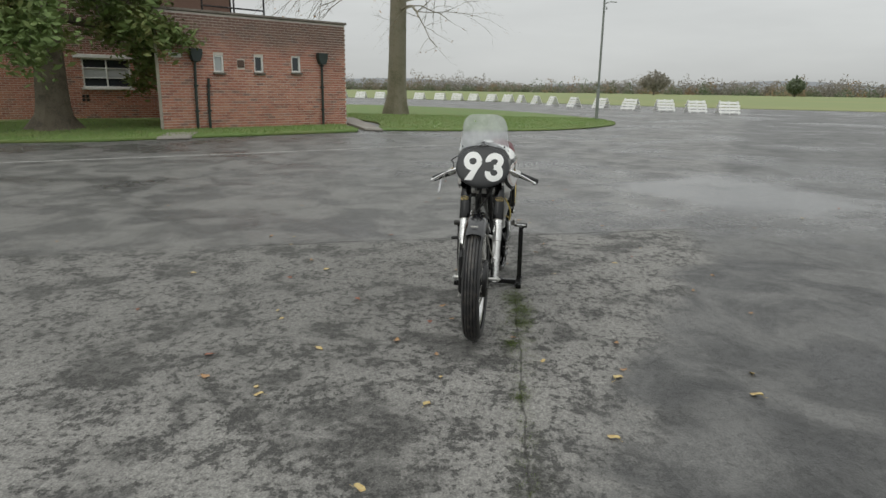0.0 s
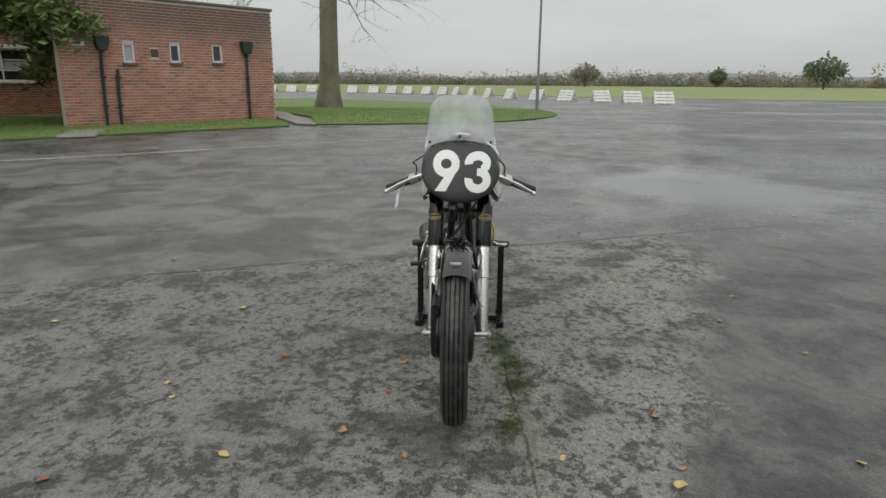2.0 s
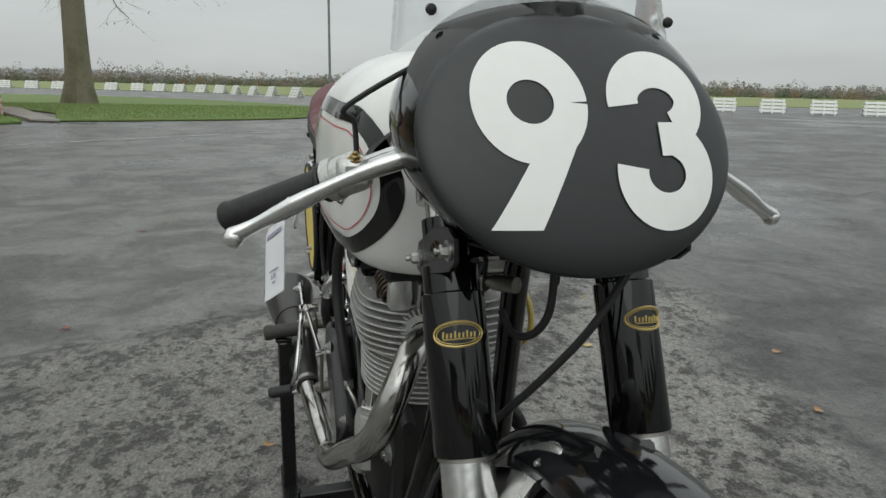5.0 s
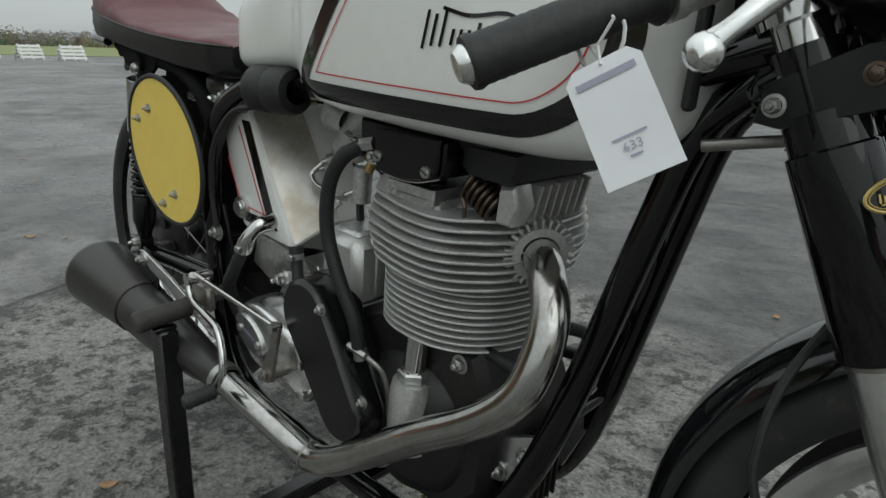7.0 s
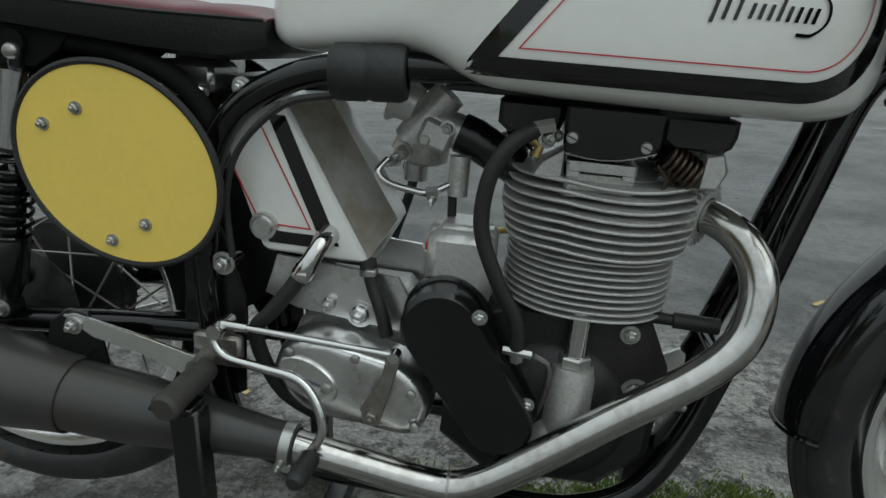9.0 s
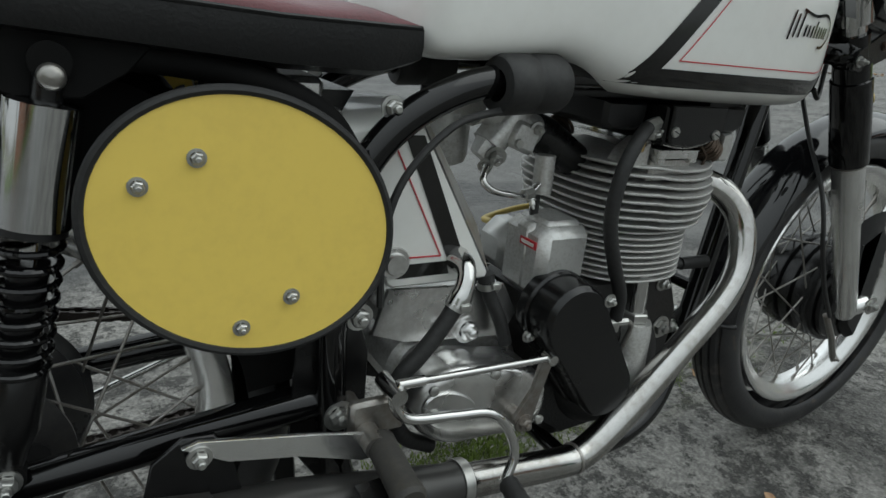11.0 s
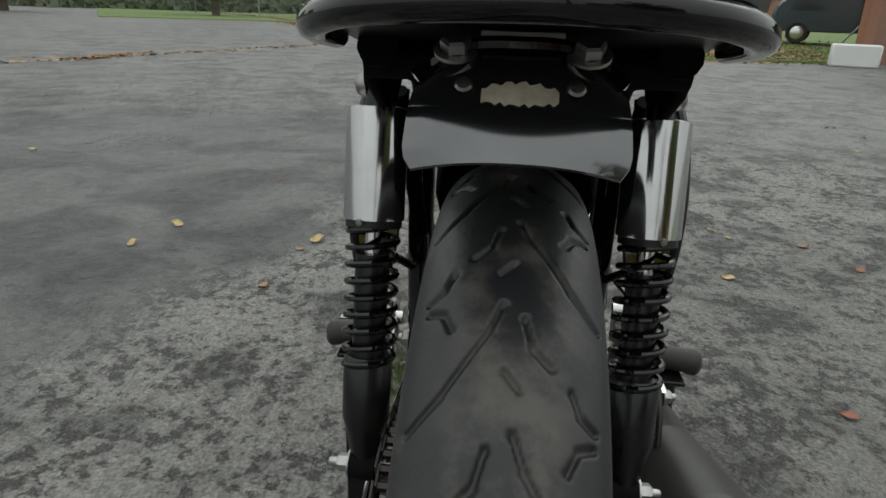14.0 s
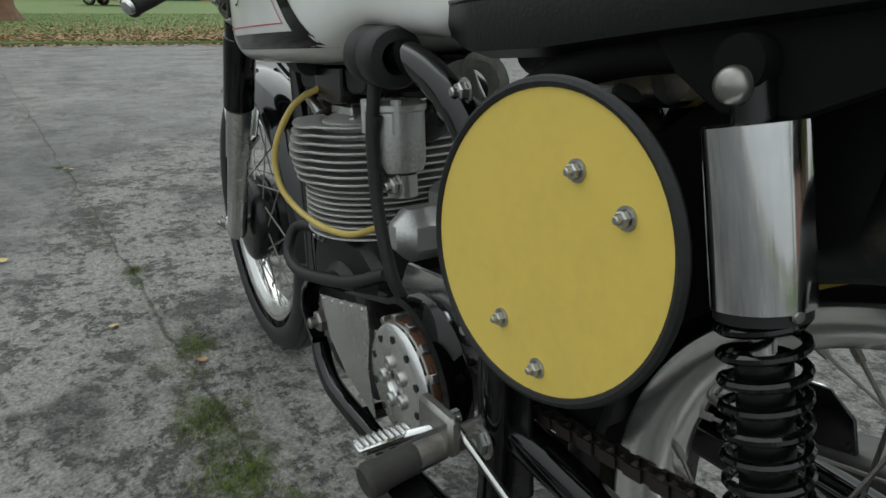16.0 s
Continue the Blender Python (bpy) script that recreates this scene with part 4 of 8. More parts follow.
def far_tree(x, y, h, w, material, label, seed):
    q = random.Random(seed)
    t = thing("field_tree", label, "tree", Matrix.Translation((x, y, 0)), "trees in the far hedge")
    part("trunk", MB().tube([(0, 0, -0.1), (0.1, 0, h * 0.5), (0, 0.1, h * 0.85)], [h * 0.035, h * 0.025, h * 0.008], 8), BARK, t)
    mb = MB()
    for _ in range(900):
        a, e = q.uniform(0, 6.28), q.gauss(0, 0.36)
        rr = w * math.sqrt(max(0, 1 - min(1, e * e * 1.2))) * q.random() ** 0.5
        p = Vector((math.cos(a) * rr, math.sin(a) * rr, h * (0.52 + 0.42 * e)))
        s = q.uniform(0.25, 0.6)
        u = Vector((q.uniform(-1, 1), q.uniform(-1, 1), q.uniform(-1, 1))).normalized() * s
        v = u.orthogonal().normalized() * s * 0.7
        mb.add([p - u, p + v, p + u, p - v], [(0, 1, 2, 3)])
    part("crown", mb, material, t, "", 0)


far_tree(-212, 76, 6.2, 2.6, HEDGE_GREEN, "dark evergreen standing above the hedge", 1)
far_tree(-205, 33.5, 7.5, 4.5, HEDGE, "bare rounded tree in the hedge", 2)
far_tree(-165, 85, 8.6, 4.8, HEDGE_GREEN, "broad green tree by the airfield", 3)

# ---------------- lamp pole, slatted barriers ----------------
POLE_GREEN = simple("weathered_grey_green_steel", (0.24, 0.26, 0.24), 0.55, 0.3, dirt=0.6)
pole = thing("lamp_pole", "tall thin grey-green steel pole at the lawn's edge", "pole", Matrix.Translation((-25.0, 2.62, 0.0)) @ pose(0, 0, 0, 0, 0.9, 0))
part("pole", MB().tube([(0, 0, -0.1), (0, 0, 1.3), (0, 0, 1.32), (0, 0, 10.5)], [0.07, 0.07, 0.048, 0.035], 12), POLE_GREEN, pole)
part("bracket", MB().tube([(0, 0, 4.72), (0.0, 0.22, 4.80), (0, 0.5, 4.78)], 0.018, 8).box((0, 0.1, 4.55), (0.05, 0.05, 0.12), None, 0.01), POLE_GREEN, pole)
part("hatch", MB().box((0.068, 0, 0.7), (0.012, 0.08, 0.5), None, 0.003), POLE_GREEN, pole)

BARRIER_WHITE = simple("white_barrier_paint", (0.78, 0.78, 0.76), 0.55, dirt=0.2, dirt_colour=(0.55, 0.55, 0.52), coarse=2)


def slatted_barrier():
    t = thing("slatted_barrier", "white slatted wooden trestle barrier on the tarmac", "barrier", None, "row of white barriers")
    for s in (-1, 1):
        for i in range(4):
            z = 0.14 + i * 0.175
            xx = s * (0.36 - 0.33 * z / 0.75)
            part("slat", MB().box((xx, 0, z), (0.03, 1.22 - 0.1 * (i == 3), 0.125), Matrix.Rotation(-s * 0.4, 3, "Y"), 0.006), BARRIER_WHITE, t)
        for yy in (-0.5, 0, 0.5):
            part("leg", MB().tube([(s * 0.37, yy, 0), (s * 0.03, yy, 0.76)], 0.03, 6), BARRIER_WHITE, t)
    return t


barrier = slatted_barrier()
spots = [(-36.2, 10.9), (-38.0, 9.5), (-39.9, 8.0), (-41.3, 6.1), (-43.2, 4.35), (-45.4, 2.6), (-49.0, 1.1), (-52.8, -0.2), (-56.8, -1.6), (-60.6, -3.0), (-62.4, -4.7), (-64.2, -6.7), (-65.7, -8.6), (-66.7, -10.6), (-67.6, -13.0), (-68.5, -15.4), (-69.2, -17.8), (-69.8, -20.2), (-70.3, -22.6), (-70.8, -25), (-71.2, -27.6), (-71.5, -30)]
for i, (bx, by) in enumerate(spots):
    j = min(i + 1, len(spots) - 1)
    ang = 8 if i == 0 else math.degrees(math.atan2(spots[j][1] - spots[j - 1][1], spots[j][0] - spots[j - 1][0])) - 90
    ang = {0: 6, 1: 14, 2: 20}.get(i, ang * 0.6 if ang > -90 else ang + 180)
    m = pose(bx, by, 0.0, 0, 0, ang)
    if i == 0:
        barrier.matrix_world = m
    else:
        copy_thing(barrier, m)
for i in range(16):
    copy_thing(barrier, pose(-29 + i * 1.4, 24 + i * 1.9, 0.0, 0, 0, -38))
for bx, by, ang in ((-25.6, 38.2, 30), (-24.6, 38.9, 34), (-23.4, 40.2, 30)):
    copy_thing(barrier, pose(bx, by, 0.0, 0, 0, ang))
for x, y, h, w, k in ((47, 22, 9.0, 3.6, 31), (40, 33, 8.0, 3.4, 32), (33, 44, 9.5, 4.0, 33), (58, 12, 10.0, 4.4, 34)):
    far_tree(x, y, h, w, FOLIAGE, "dark evergreen beyond the wire fence", k)

# ---------------- the motorcycle ----------------
# its own axes: x ahead, y to its left, z up; the rear stands raised on the paddock stand
PITCH = 3.45
BIKE = Matrix.Translation((0.82, 0, 0.323)) @ pose(0, 0, 0, 0, PITCH, 0) @ Matrix.Translation((-0.70, 0, -0.315))
bike = thing("racing_motorcycle", "silver vintage racing motorcycle with yellow side plates on a stand", "motorcycle", BIKE)
FA, RA = Vector((0.70, 0, 0.315)), Vector((-0.675, 0, 0.315))


def P(name, mb, material, label="", parent=None, smooth=40):
    return part(name, mb, material, parent or bike, label, smooth)


def both(fn):
    for s in (-1, 1):
        fn(s)


# ---- wheels ----
def tyre_profile(R, width, bead, n=40):
    """Cross-section from bead to bead: (radius, across)."""
    pts = []
    h = R - bead
    for i in range(n + 1):
        a = -math.pi * 0.5 - 0.62 + (math.pi + 1.24) * i / n
        rr = bead + h * 0.52 + math.cos(a) * h * 0.48
        pts.append((rr, math.sin(a) * width / 2))
    return pts


def ribbed_tyre():
    prof = []
    for rr, w in tyre_profile(0.322, 0.088, 0.243, 64):
        if abs(w) < 0.036 and rr > 0.29:
            k = abs(w) / 0.0145
            if abs(k - round(k)) < 0.13 and k < 2.4:
                rr -= 0.005
        prof.append((rr, w))
    return MB().lathe(prof, FA, (0, 1, 0), 128)


def groove(u, v):
    """Depth of the rear tread's cuts: u along one repeat (0..1), v across (-1..1)."""
    best = 0.0
    for mirror, shift in ((1, 0.0), (-1, 0.5)):
        vv, uu = v * mirror, (u + shift) % 1.0
        for a, b, c, d, w in ((0.02, 0.08, 0.14, 0.20, 0.052), (0.14, 0.20, 0.40, 0.62, 0.046), (0.40, 0.62, 0.52, 0.90, 0.046), (0.58, 0.16, 0.70, 0.24, 0.052), (0.70, 0.24, 0.76, 0.40, 0.052), (0.12, 0.58, 0.04, 0.68, 0.046), (0.04, 0.68, 0.02, 0.82, 0.046), (0.84, 0.62, 0.92, 0.70, 0.046), (0.92, 0.70, 0.96, 0.84, 0.046), (0.30, 0.02, 0.36, -0.10, 0.046)):
            dx, dy = c - a, d - b
            for off in (-1, 0, 1):
                t = max(0, min(1, ((uu + off - a) * dx + (vv - b) * dy) / (dx * dx + dy * dy)))
                q = math.hypot(uu + off - a - dx * t, (vv - b - dy * t) * 0.40) * 1.75
                best = max(best, (1 - (q / w) ** 2) ** 1.5 if q < w else 0)
    return best


def rear_tyre_mesh():
    prof = tyre_profile(0.308, 0.102, 0.232, 150)
    reps, per = 15, 118
    table = [[groove(k / per, w / 0.0475) * 0.0036 if rr > 0.262 else 0.0 for rr, w in prof] for k in range(per)]
    rows = []
    for k in range(reps * per):
        a = 2 * math.pi * k / (reps * per)
        ca, sa = math.cos(a), math.sin(a)
        rows.append([(RA.x + ca * (rr - g), w, RA.z + sa * (rr - g)) for (rr, w), g in zip(prof, table[k % per])])
    return MB().grid(rows, False, True)


def rim(centre, R, w, name):
    prof = [(R, -w / 2), (R + 0.002, -w / 2 + 0.003), (R - 0.004, -w / 2 + 0.006), (R - 0.013, -w / 2 + 0.012), (R - 0.022, -w / 4), (R - 0.026, 0), (R - 0.022, w / 4), (R - 0.013, w / 2 - 0.012), (R - 0.004, w / 2 - 0.006), (R + 0.002, w / 2 - 0.003), (R, w / 2),
            (R - 0.006, w / 2), (R - 0.016, w / 2 - 0.006), (R - 0.030, w / 4), (R - 0.034, 0), (R - 0.030, -w / 4), (R - 0.016, -w / 2 + 0.006), (R - 0.006, -w / 2)]
    return P(name, MB().lathe(prof, centre, (0, 1, 0), 96, True), RIM_ALLOY, "polished alloy wheel rim")


def spokes(parent, centre, R, rh, hw, n):
    unit = mesh_of("spoke", MB().tube([(0, 0, 0), (0, 0, 0.93), (0, 0, 0.93), (0, 0, 1)], [0.0017, 0.0017, 0.0034, 0.0034], 6), STEEL)
    for i in range(n):
        a = 2 * math.pi * (i + 0.5) / n
        s = 1 if i % 2 else -1
        b = a + (0.95 if (i // 2) % 2 else -0.95)
        p0 = centre + Vector((math.cos(b) * rh, s * hw, math.sin(b) * rh))
        p1 = centre + Vector((math.cos(a) * R, s * 0.006, math.sin(a) * R))
        d = p1 - p0
        q = d.to_track_quat("Z", "Y")
        ob = new("spoke", unit)
        ob.parent = parent
        ob.matrix_basis = Matrix.Translation(p0) @ q.to_matrix().to_4x4() @ Matrix.Diagonal((1, 1, d.length, 1))


P("front_tyre", ribbed_tyre(), TYRE, "black ribbed racing tyre")
front_rim = rim(FA, 0.247, 0.062, "front_rim")
spokes(front_rim, FA, 0.219, 0.088, 0.042, 40)
P("front_hub", MB().lathe([(0.012, -0.06), (0.095, -0.058), (0.098, -0.052), (0.098, -0.02), (0.09, -0.016), (0.09, -0.012), (0.097, -0.008), (0.097, 0.008), (0.09, 0.012), (0.09, 0.016), (0.098, 0.02), (0.098, 0.052), (0.093, 0.058), (0.06, 0.064), (0.012, 0.066)], FA, (0, 1, 0), 64), SATIN_BLACK, "black drum brake hub")
P("brake_plate", MB().lathe([(0.088, -0.061), (0.086, -0.068), (0.05, -0.075), (0.02, -0.082), (0, -0.082)], FA, (0, 1, 0), 48), SATIN_BLACK)
P("air_scoop", MB().grid([[(0.66 + dx, -0.078 - w * 0.012, zz + dz) for dx, dz, w in ((-0.03, 0.02, 0), (-0.01, 0.04, 1), (0.035, 0.045, 1), (0.05, 0.01, 0.6), (0.03, -0.02, 0))] for zz in (0.45, 0.40, 0.33, 0.27)]).prism([(0.64, 0.44), (0.70, 0.47), (0.735, 0.44), (0.74, 0.30), (0.72, 0.23), (0.68, 0.26)], -0.060, -0.090, "xz", 0.012), MATT_BLACK, "black brake cooling scoop")
P("brake_arm", MB().tube([(0.60, -0.088, 0.30), (0.64, -0.09, 0.25), (0.67, -0.09, 0.20)], 0.006, 8).bolt((0.672, -0.09, 0.20), (0, -1, 0)), STEEL)
P("front_axle", MB().tube([(0.70, -0.112, 0.315), (0.70, 0.112, 0.315)], 0.009, 12).bolt((0.70, 0.110, 0.315), (0, 1, 0), 0.012, 0.007).bolt((0.70, -0.110, 0.315), (0, -1, 0), 0.012, 0.007), ZINC)

P("rear_tyre", rear_tyre_mesh(), TYRE, "wide black rear tyre with slashed tread", None, 179)
rear_rim = rim(RA, 0.236, 0.074, "rear_rim")
spokes(rear_rim, RA, 0.206, 0.085, 0.045, 40)
P("rear_hub", MB().lathe([(0.012, -0.062), (0.05, -0.06), (0.075, -0.054), (0.088, -0.05), (0.088, -0.046), (0.035, -0.03), (0.032, 0.01), (0.085, 0.026), (0.1, 0.03)] + [(0.1 + 0.006 * (k % 2), 0.032 + 0.0035 * k) for k in range(9)] + [(0.098, 0.066), (0.06, 0.07), (0.02, 0.074), (0.012, 0.074)], RA, (0, 1, 0), 72), DRUM_BLACK, "black finned rear brake drum")
# lightening holes: black discs on the hub stand in for their inner shade
for k in range(6):
    a = k * math.pi / 3 + 0.2
    P("hub_hole", MB().lathe([(0.010, 0.0), (0.013, 0.001), (0.013, 0.004), (0.0, 0.004)], RA + Vector((math.cos(a) * 0.055, -0.0625, math.sin(a) * 0.055)), (0, -1, 0), 14), MATT_BLACK, "black disc painted as the shade in a lightening hole")


def sprocket(centre, R, teeth, y, thick, hole):
    out = []
    for k in range(teeth * 4):
        a = 2 * math.pi * k / (teeth * 4)
        rr = R + (0.003 if k % 4 in (1, 2) else -0.004)
        out.append((centre.x + math.cos(a) * rr, centre.z + math.sin(a) * rr))
    return MB().prism(out, y, y + thick, "xz")


P("rear_sprocket", sprocket(RA, 0.092, 42, 0.078, 0.005, 0.05), STEEL)
CS = Vector((-0.205, 0.08, 0.33))


def chain_line():
    up = [(RA.x + math.cos(a) * 0.094, RA.z + math.sin(a) * 0.094) for a in np.linspace(math.pi * 0.5, math.pi * 1.5, 24)]
    lo = [(-0.205 + math.cos(a) * 0.036, 0.33 + math.sin(a) * 0.036) for a in np.linspace(-math.pi * 0.5, math.pi * 0.5, 10)]
    bot = [(RA.x + t * (CS.x - RA.x), RA.z - 0.094 + t * (0.33 - 0.036 - RA.z + 0.094) - 0.012 * math.sin(math.pi * t)) for t in np.linspace(0, 1, 18)[1:-1]]
    top = [(CS.x + t * (RA.x - CS.x), 0.366 + t * (RA.z + 0.094 - 0.366) - 0.01 * math.sin(math.pi * t)) for t in np.linspace(0, 1, 18)[1:-1]]
    return up + bot + lo + top


def resample(pts, step):
    pts = [Vector((*p, 0)) for p in pts]
    pts.append(pts[0])
    out, carry = [], 0.0
    for a, b in zip(pts, pts[1:]):
        l = (b - a).length
        t = carry
        while t < l:
            out.append((a + (b - a) * (t / l), math.atan2(b.y - a.y, b.x - a.x)))
            t += step
        carry = t - l
    return out


mb = MB()
for i, (p, a) in enumerate(resample(chain_line(), 0.0127)):
    m = Matrix.Rotation(-a, 3, "Y")
    o = 0.0075 if i % 2 else 0.005
    for s in (-1, 1):
        mb.box((p.x, 0.0805 + s * o, p.y), (0.0175, 0.0018, 0.0105), m)
    mb.lathe([(0, -0.004), (0.004, -0.004), (0.004, 0.004), (0, 0.004)], (p.x + math.cos(a) * 0.006, 0.0805, p.y + math.sin(a) * 0.006), (0, 1, 0), 6)
P("drive_chain", mb, CHAIN, "oily drive chain", None, 0)


# ---- mudguards ----
def guard(centre, R, a0, a1, half, drop, n=48, thick=0.0016):
    rows = []
    for k in range(n + 1):
        a = a0 + (a1 - a0) * k / n
        row = []
        for layer in (0, 1):
            for i in (range(13) if layer == 0 else reversed(range(13))):
                q = -1 + 2 * i / 12
                w = half * math.sin(q * 1.35) / math.sin(1.35)
                rr = R - drop * (1 - math.cos(q * 1.35)) / (1 - math.cos(1.35)) - (thick if layer else 0)
                row.append((centre.x + math.cos(a) * rr, w, centre.z + math.sin(a) * rr))
        rows.append(row)
    mb = MB().grid(rows, True)
    nv = len(rows[0])
    for base in (0, n * nv):
        for i in range(12):
            mb.f.append((base + i, base + i + 1, base + nv - 2 - i, base + nv - 1 - i))
    return mb


fg = P("front_mudguard", guard(FA, 0.343, radians(57.5), radians(184), 0.052, 0.034), GUARD_BLACK, "glossy black front mudguard")
part("bead", MB().tube([(FA.x + math.cos(radians(184)) * (0.343 - 0.034 * (1 - math.cos(q)) / (1 - math.cos(1.35))), 0.054 * math.sin(q) / math.sin(1.35), FA.z + math.sin(radians(184)) * 0.34) for q in np.linspace(-1.35, 1.35, 17)], 0.004, 8), GLOSS_BLACK, fg)
part("badge", MB().box((0.852, 0.0, 0.632), (0.002, 0.036, 0.008), Matrix.Rotation(-0.55, 3, "Y"), 0.0008), simple("worn_grey_transfer", (0.42, 0.41, 0.38), 0.6, dirt=0.7, fine=150, coarse=40), fg, "small worn transfer")


def guard_stay(s):
    pts = [(p.x, p.y) for p in curve([(0.543, 0.550, 0), (0.549, 0.588, 0), (0.566, 0.616, 0), (0.590, 0.633, 0), (0.607, 0.627, 0), (0.600, 0.603, 0), (0.580, 0.573, 0), (0.562, 0.552, 0), (0.543, 0.550, 0)], 5)[:-1]]
    dz = 0.0 if s < 0 else -0.03
    pm = MB().prism([(x, z + dz) for x, z in pts], 0.0, 0.004, "xz", 0.001)
    pm.v = [(x, s * (y + 0.057 - 0.30 * (z - dz - 0.55)), z) for x, y, z in pm.v]  # leans in over the guard's shoulder
    br = P("guard_bracket", pm, ALLOY, "alloy mudguard bracket")
    part("bolt", MB().bolt((0.586, s * 0.0415, 0.611 + dz), (0, s * 0.95, 0.3), 0.005, 0.004), ZINC, br)
    P("guard_stay", MB().tube(curve([(0.64, s * 0.088, 0.40), (0.69, s * 0.075, 0.44), (0.80, s * 0.053, 0.585)], 5), 0.0045, 8), CHROME)
    P("guard_bridge", MB().tube(curve([(0.585, s * 0.07, 0.52), (0.60, s * 0.05, 0.60), (0.63, s * 0.02, 0.648)], 5), 0.006, 8), GLOSS_BLACK)


both(guard_stay)


def rear_guard_mesh():
    """A deep valanced guard, closed over the tyre and down its sides."""
    rows, n = [], 52
    for k in range(n + 1):
        a = radians(8 + (92 - 8) * k / n)
        top = float(np.interp(math.degrees(a), [8, 30, 62, 90, 106], [0.345, 0.366, 0.380, 0.376, 0.362]))
        low = float(np.interp(math.degrees(a), [8, 55, 78, 82, 106], [0.246, 0.248, 0.280, 0.356, 0.350]))
        half = float(np.interp(math.degrees(a), [8, 78, 82, 106], [0.063, 0.063, 0.050, 0.052]))
        sect = [(low, -half), (low + (top - 0.02 - low) * 0.5, -half), (top - 0.02, -half), (top - 0.007, -half * 0.9), (top, -half * 0.62), (top + 0.002, 0), (top, half * 0.62), (top - 0.007, half * 0.9), (top - 0.02, half), (low + (top - 0.02 - low) * 0.5, half), (low, half)]
        sect += [(r_ - 0.0015 if abs(w) < half * 0.7 else r_, w * 0.97) for r_, w in reversed(sect)]
        rows.append([(RA.x + math.cos(a) * r_, w, RA.z + math.sin(a) * r_) for r_, w in sect])
    mb = MB().grid(rows, True)
    for base in (0, n * 22):
        for i in range(10):
            mb.f.append((base + i, base + i + 1, base + 20 - i, base + 21 - i))
    return mb


P("rear_mudguard", rear_guard_mesh(), INNER_BLACK, "deep black rear mudguard")
# flared tail of the guard below the seat
TM = [Vector(p) for p in ((-0.762, 0, 0.703), (-0.783, 0, 0.701), (-0.803, 0, 0.6955), (-0.8145, 0, 0.6825), (-0.8218, 0, 0.6655), (-0.829, 0, 0.648))]
TE = [Vector(p) for p in ((-0.742, 0, 0.685), (-0.767, 0, 0.683), (-0.792, 0, 0.679), (-0.8085, 0, 0.670), (-0.8165, 0, 0.656), (-0.823, 0, 0.642))]
tm, te = curve(TM, 4)[:20] + [TM[-1]], curve(TE, 4)[:20] + [TE[-1]]


def tail_at(t, q):
    """A point of the tail sheet: t from root to lip, q from side to side."""
    k = min(t * 20, 19.999)
    i, f = int(k), k - int(k)
    m_, e_ = tm[i].lerp(tm[i + 1], f), te[i].lerp(te[i + 1], f)
    p = m_.lerp(e_, abs(q) ** 2.3)
    return (p.x, 0.003 + q * (0.0505 + 0.004 * t) * (1 - 0.10 * max(0.0, (t - 0.8) / 0.2) ** 3), p.z)


rows = [[tail_at(k / 14, -1 + i / 8) for i in range(17)] for k in range(15)]
mb = MB().grid(rows).grid([[(p[0] + 0.0008, p[1] * 0.992, p[2] - 0.0012) for p in rw] for rw in rows])
n_ = 15 * 17
for i in range(16):
    mb.f.append((14 * 17 + i, 14 * 17 + i + 1, n_ + 14 * 17 + i + 1, n_ + 14 * 17 + i))
for k in range(14):
    for c in (0, 16):
        mb.f.append((k * 17 + c, (k + 1) * 17 + c, n_ + (k + 1) * 17 + c, n_ + k * 17 + c))
tail = P("tail_guard", mb, TAIL_BLACK, "glossy black tail guard with a worn transfer")
part("transfer", MB().grid([[tuple(Vector(tail_at(t, q)) + Vector((-0.0009, 0, 0.0008))) for t in (0.600 + 0.012 * math.sin(q * 47) + 0.25 * q * q, 0.64, 0.68, 0.720 + 0.010 * math.sin(q * 61 + 1) - 0.2 * q * q)] for q in np.linspace(-0.34, 0.33, 17)]), simple("worn_gold_transfer", (0.62, 0.55, 0.42), 0.6, dirt=0.8, fine=120, coarse=40), tail, "worn cream and gold transfer", 0)
part("brace", MB().tube([tuple(Vector(tail_at(0.36 - 0.20 * (1 - math.cos(q * 2.8)) * 0.5 + 0.18 * abs(q) ** 3, q * 1.02)) + Vector((-0.002, 0, 0.003))) for q in np.linspace(-1, 1, 25)], 0.0042, 8), GLOSS_BLACK, tail)
for s in (-1, 1):
    part("tail_bolt", MB().lathe([(0, 0), (0.0108, 0), (0.0108, 0.0018), (0.0075, 0.002)], (-0.796, 0.003 + s * 0.032, 0.696), (-0.55, 0, 0.83), 20).lathe([(0.0076, 0.0018), (0.0076, 0.0068), (0.0062, 0.0082), (0, 0.0084)], (-0.796, 0.003 + s * 0.032, 0.696), (-0.55, 0, 0.83), 6), ZINC, tail)
    part("rivet", MB().lathe([(0, 0.002), (0.0035, 0.0014), (0.0045, 0)], (-0.8148, 0.003 + s * 0.026, 0.6815), (-0.75, 0, 0.66), 10), STEEL, tail)

# ---- forks, yokes, bars ----
UP = (Vector((0.470, 0, 0.690)) - Vector((0.655, 0, 0.315))).normalized()


def fork_at(z, s):
    t = (z - 0.315) / UP.z
    return Vector((0.655, s * 0.088 + 0.003, 0.315)) + UP * t


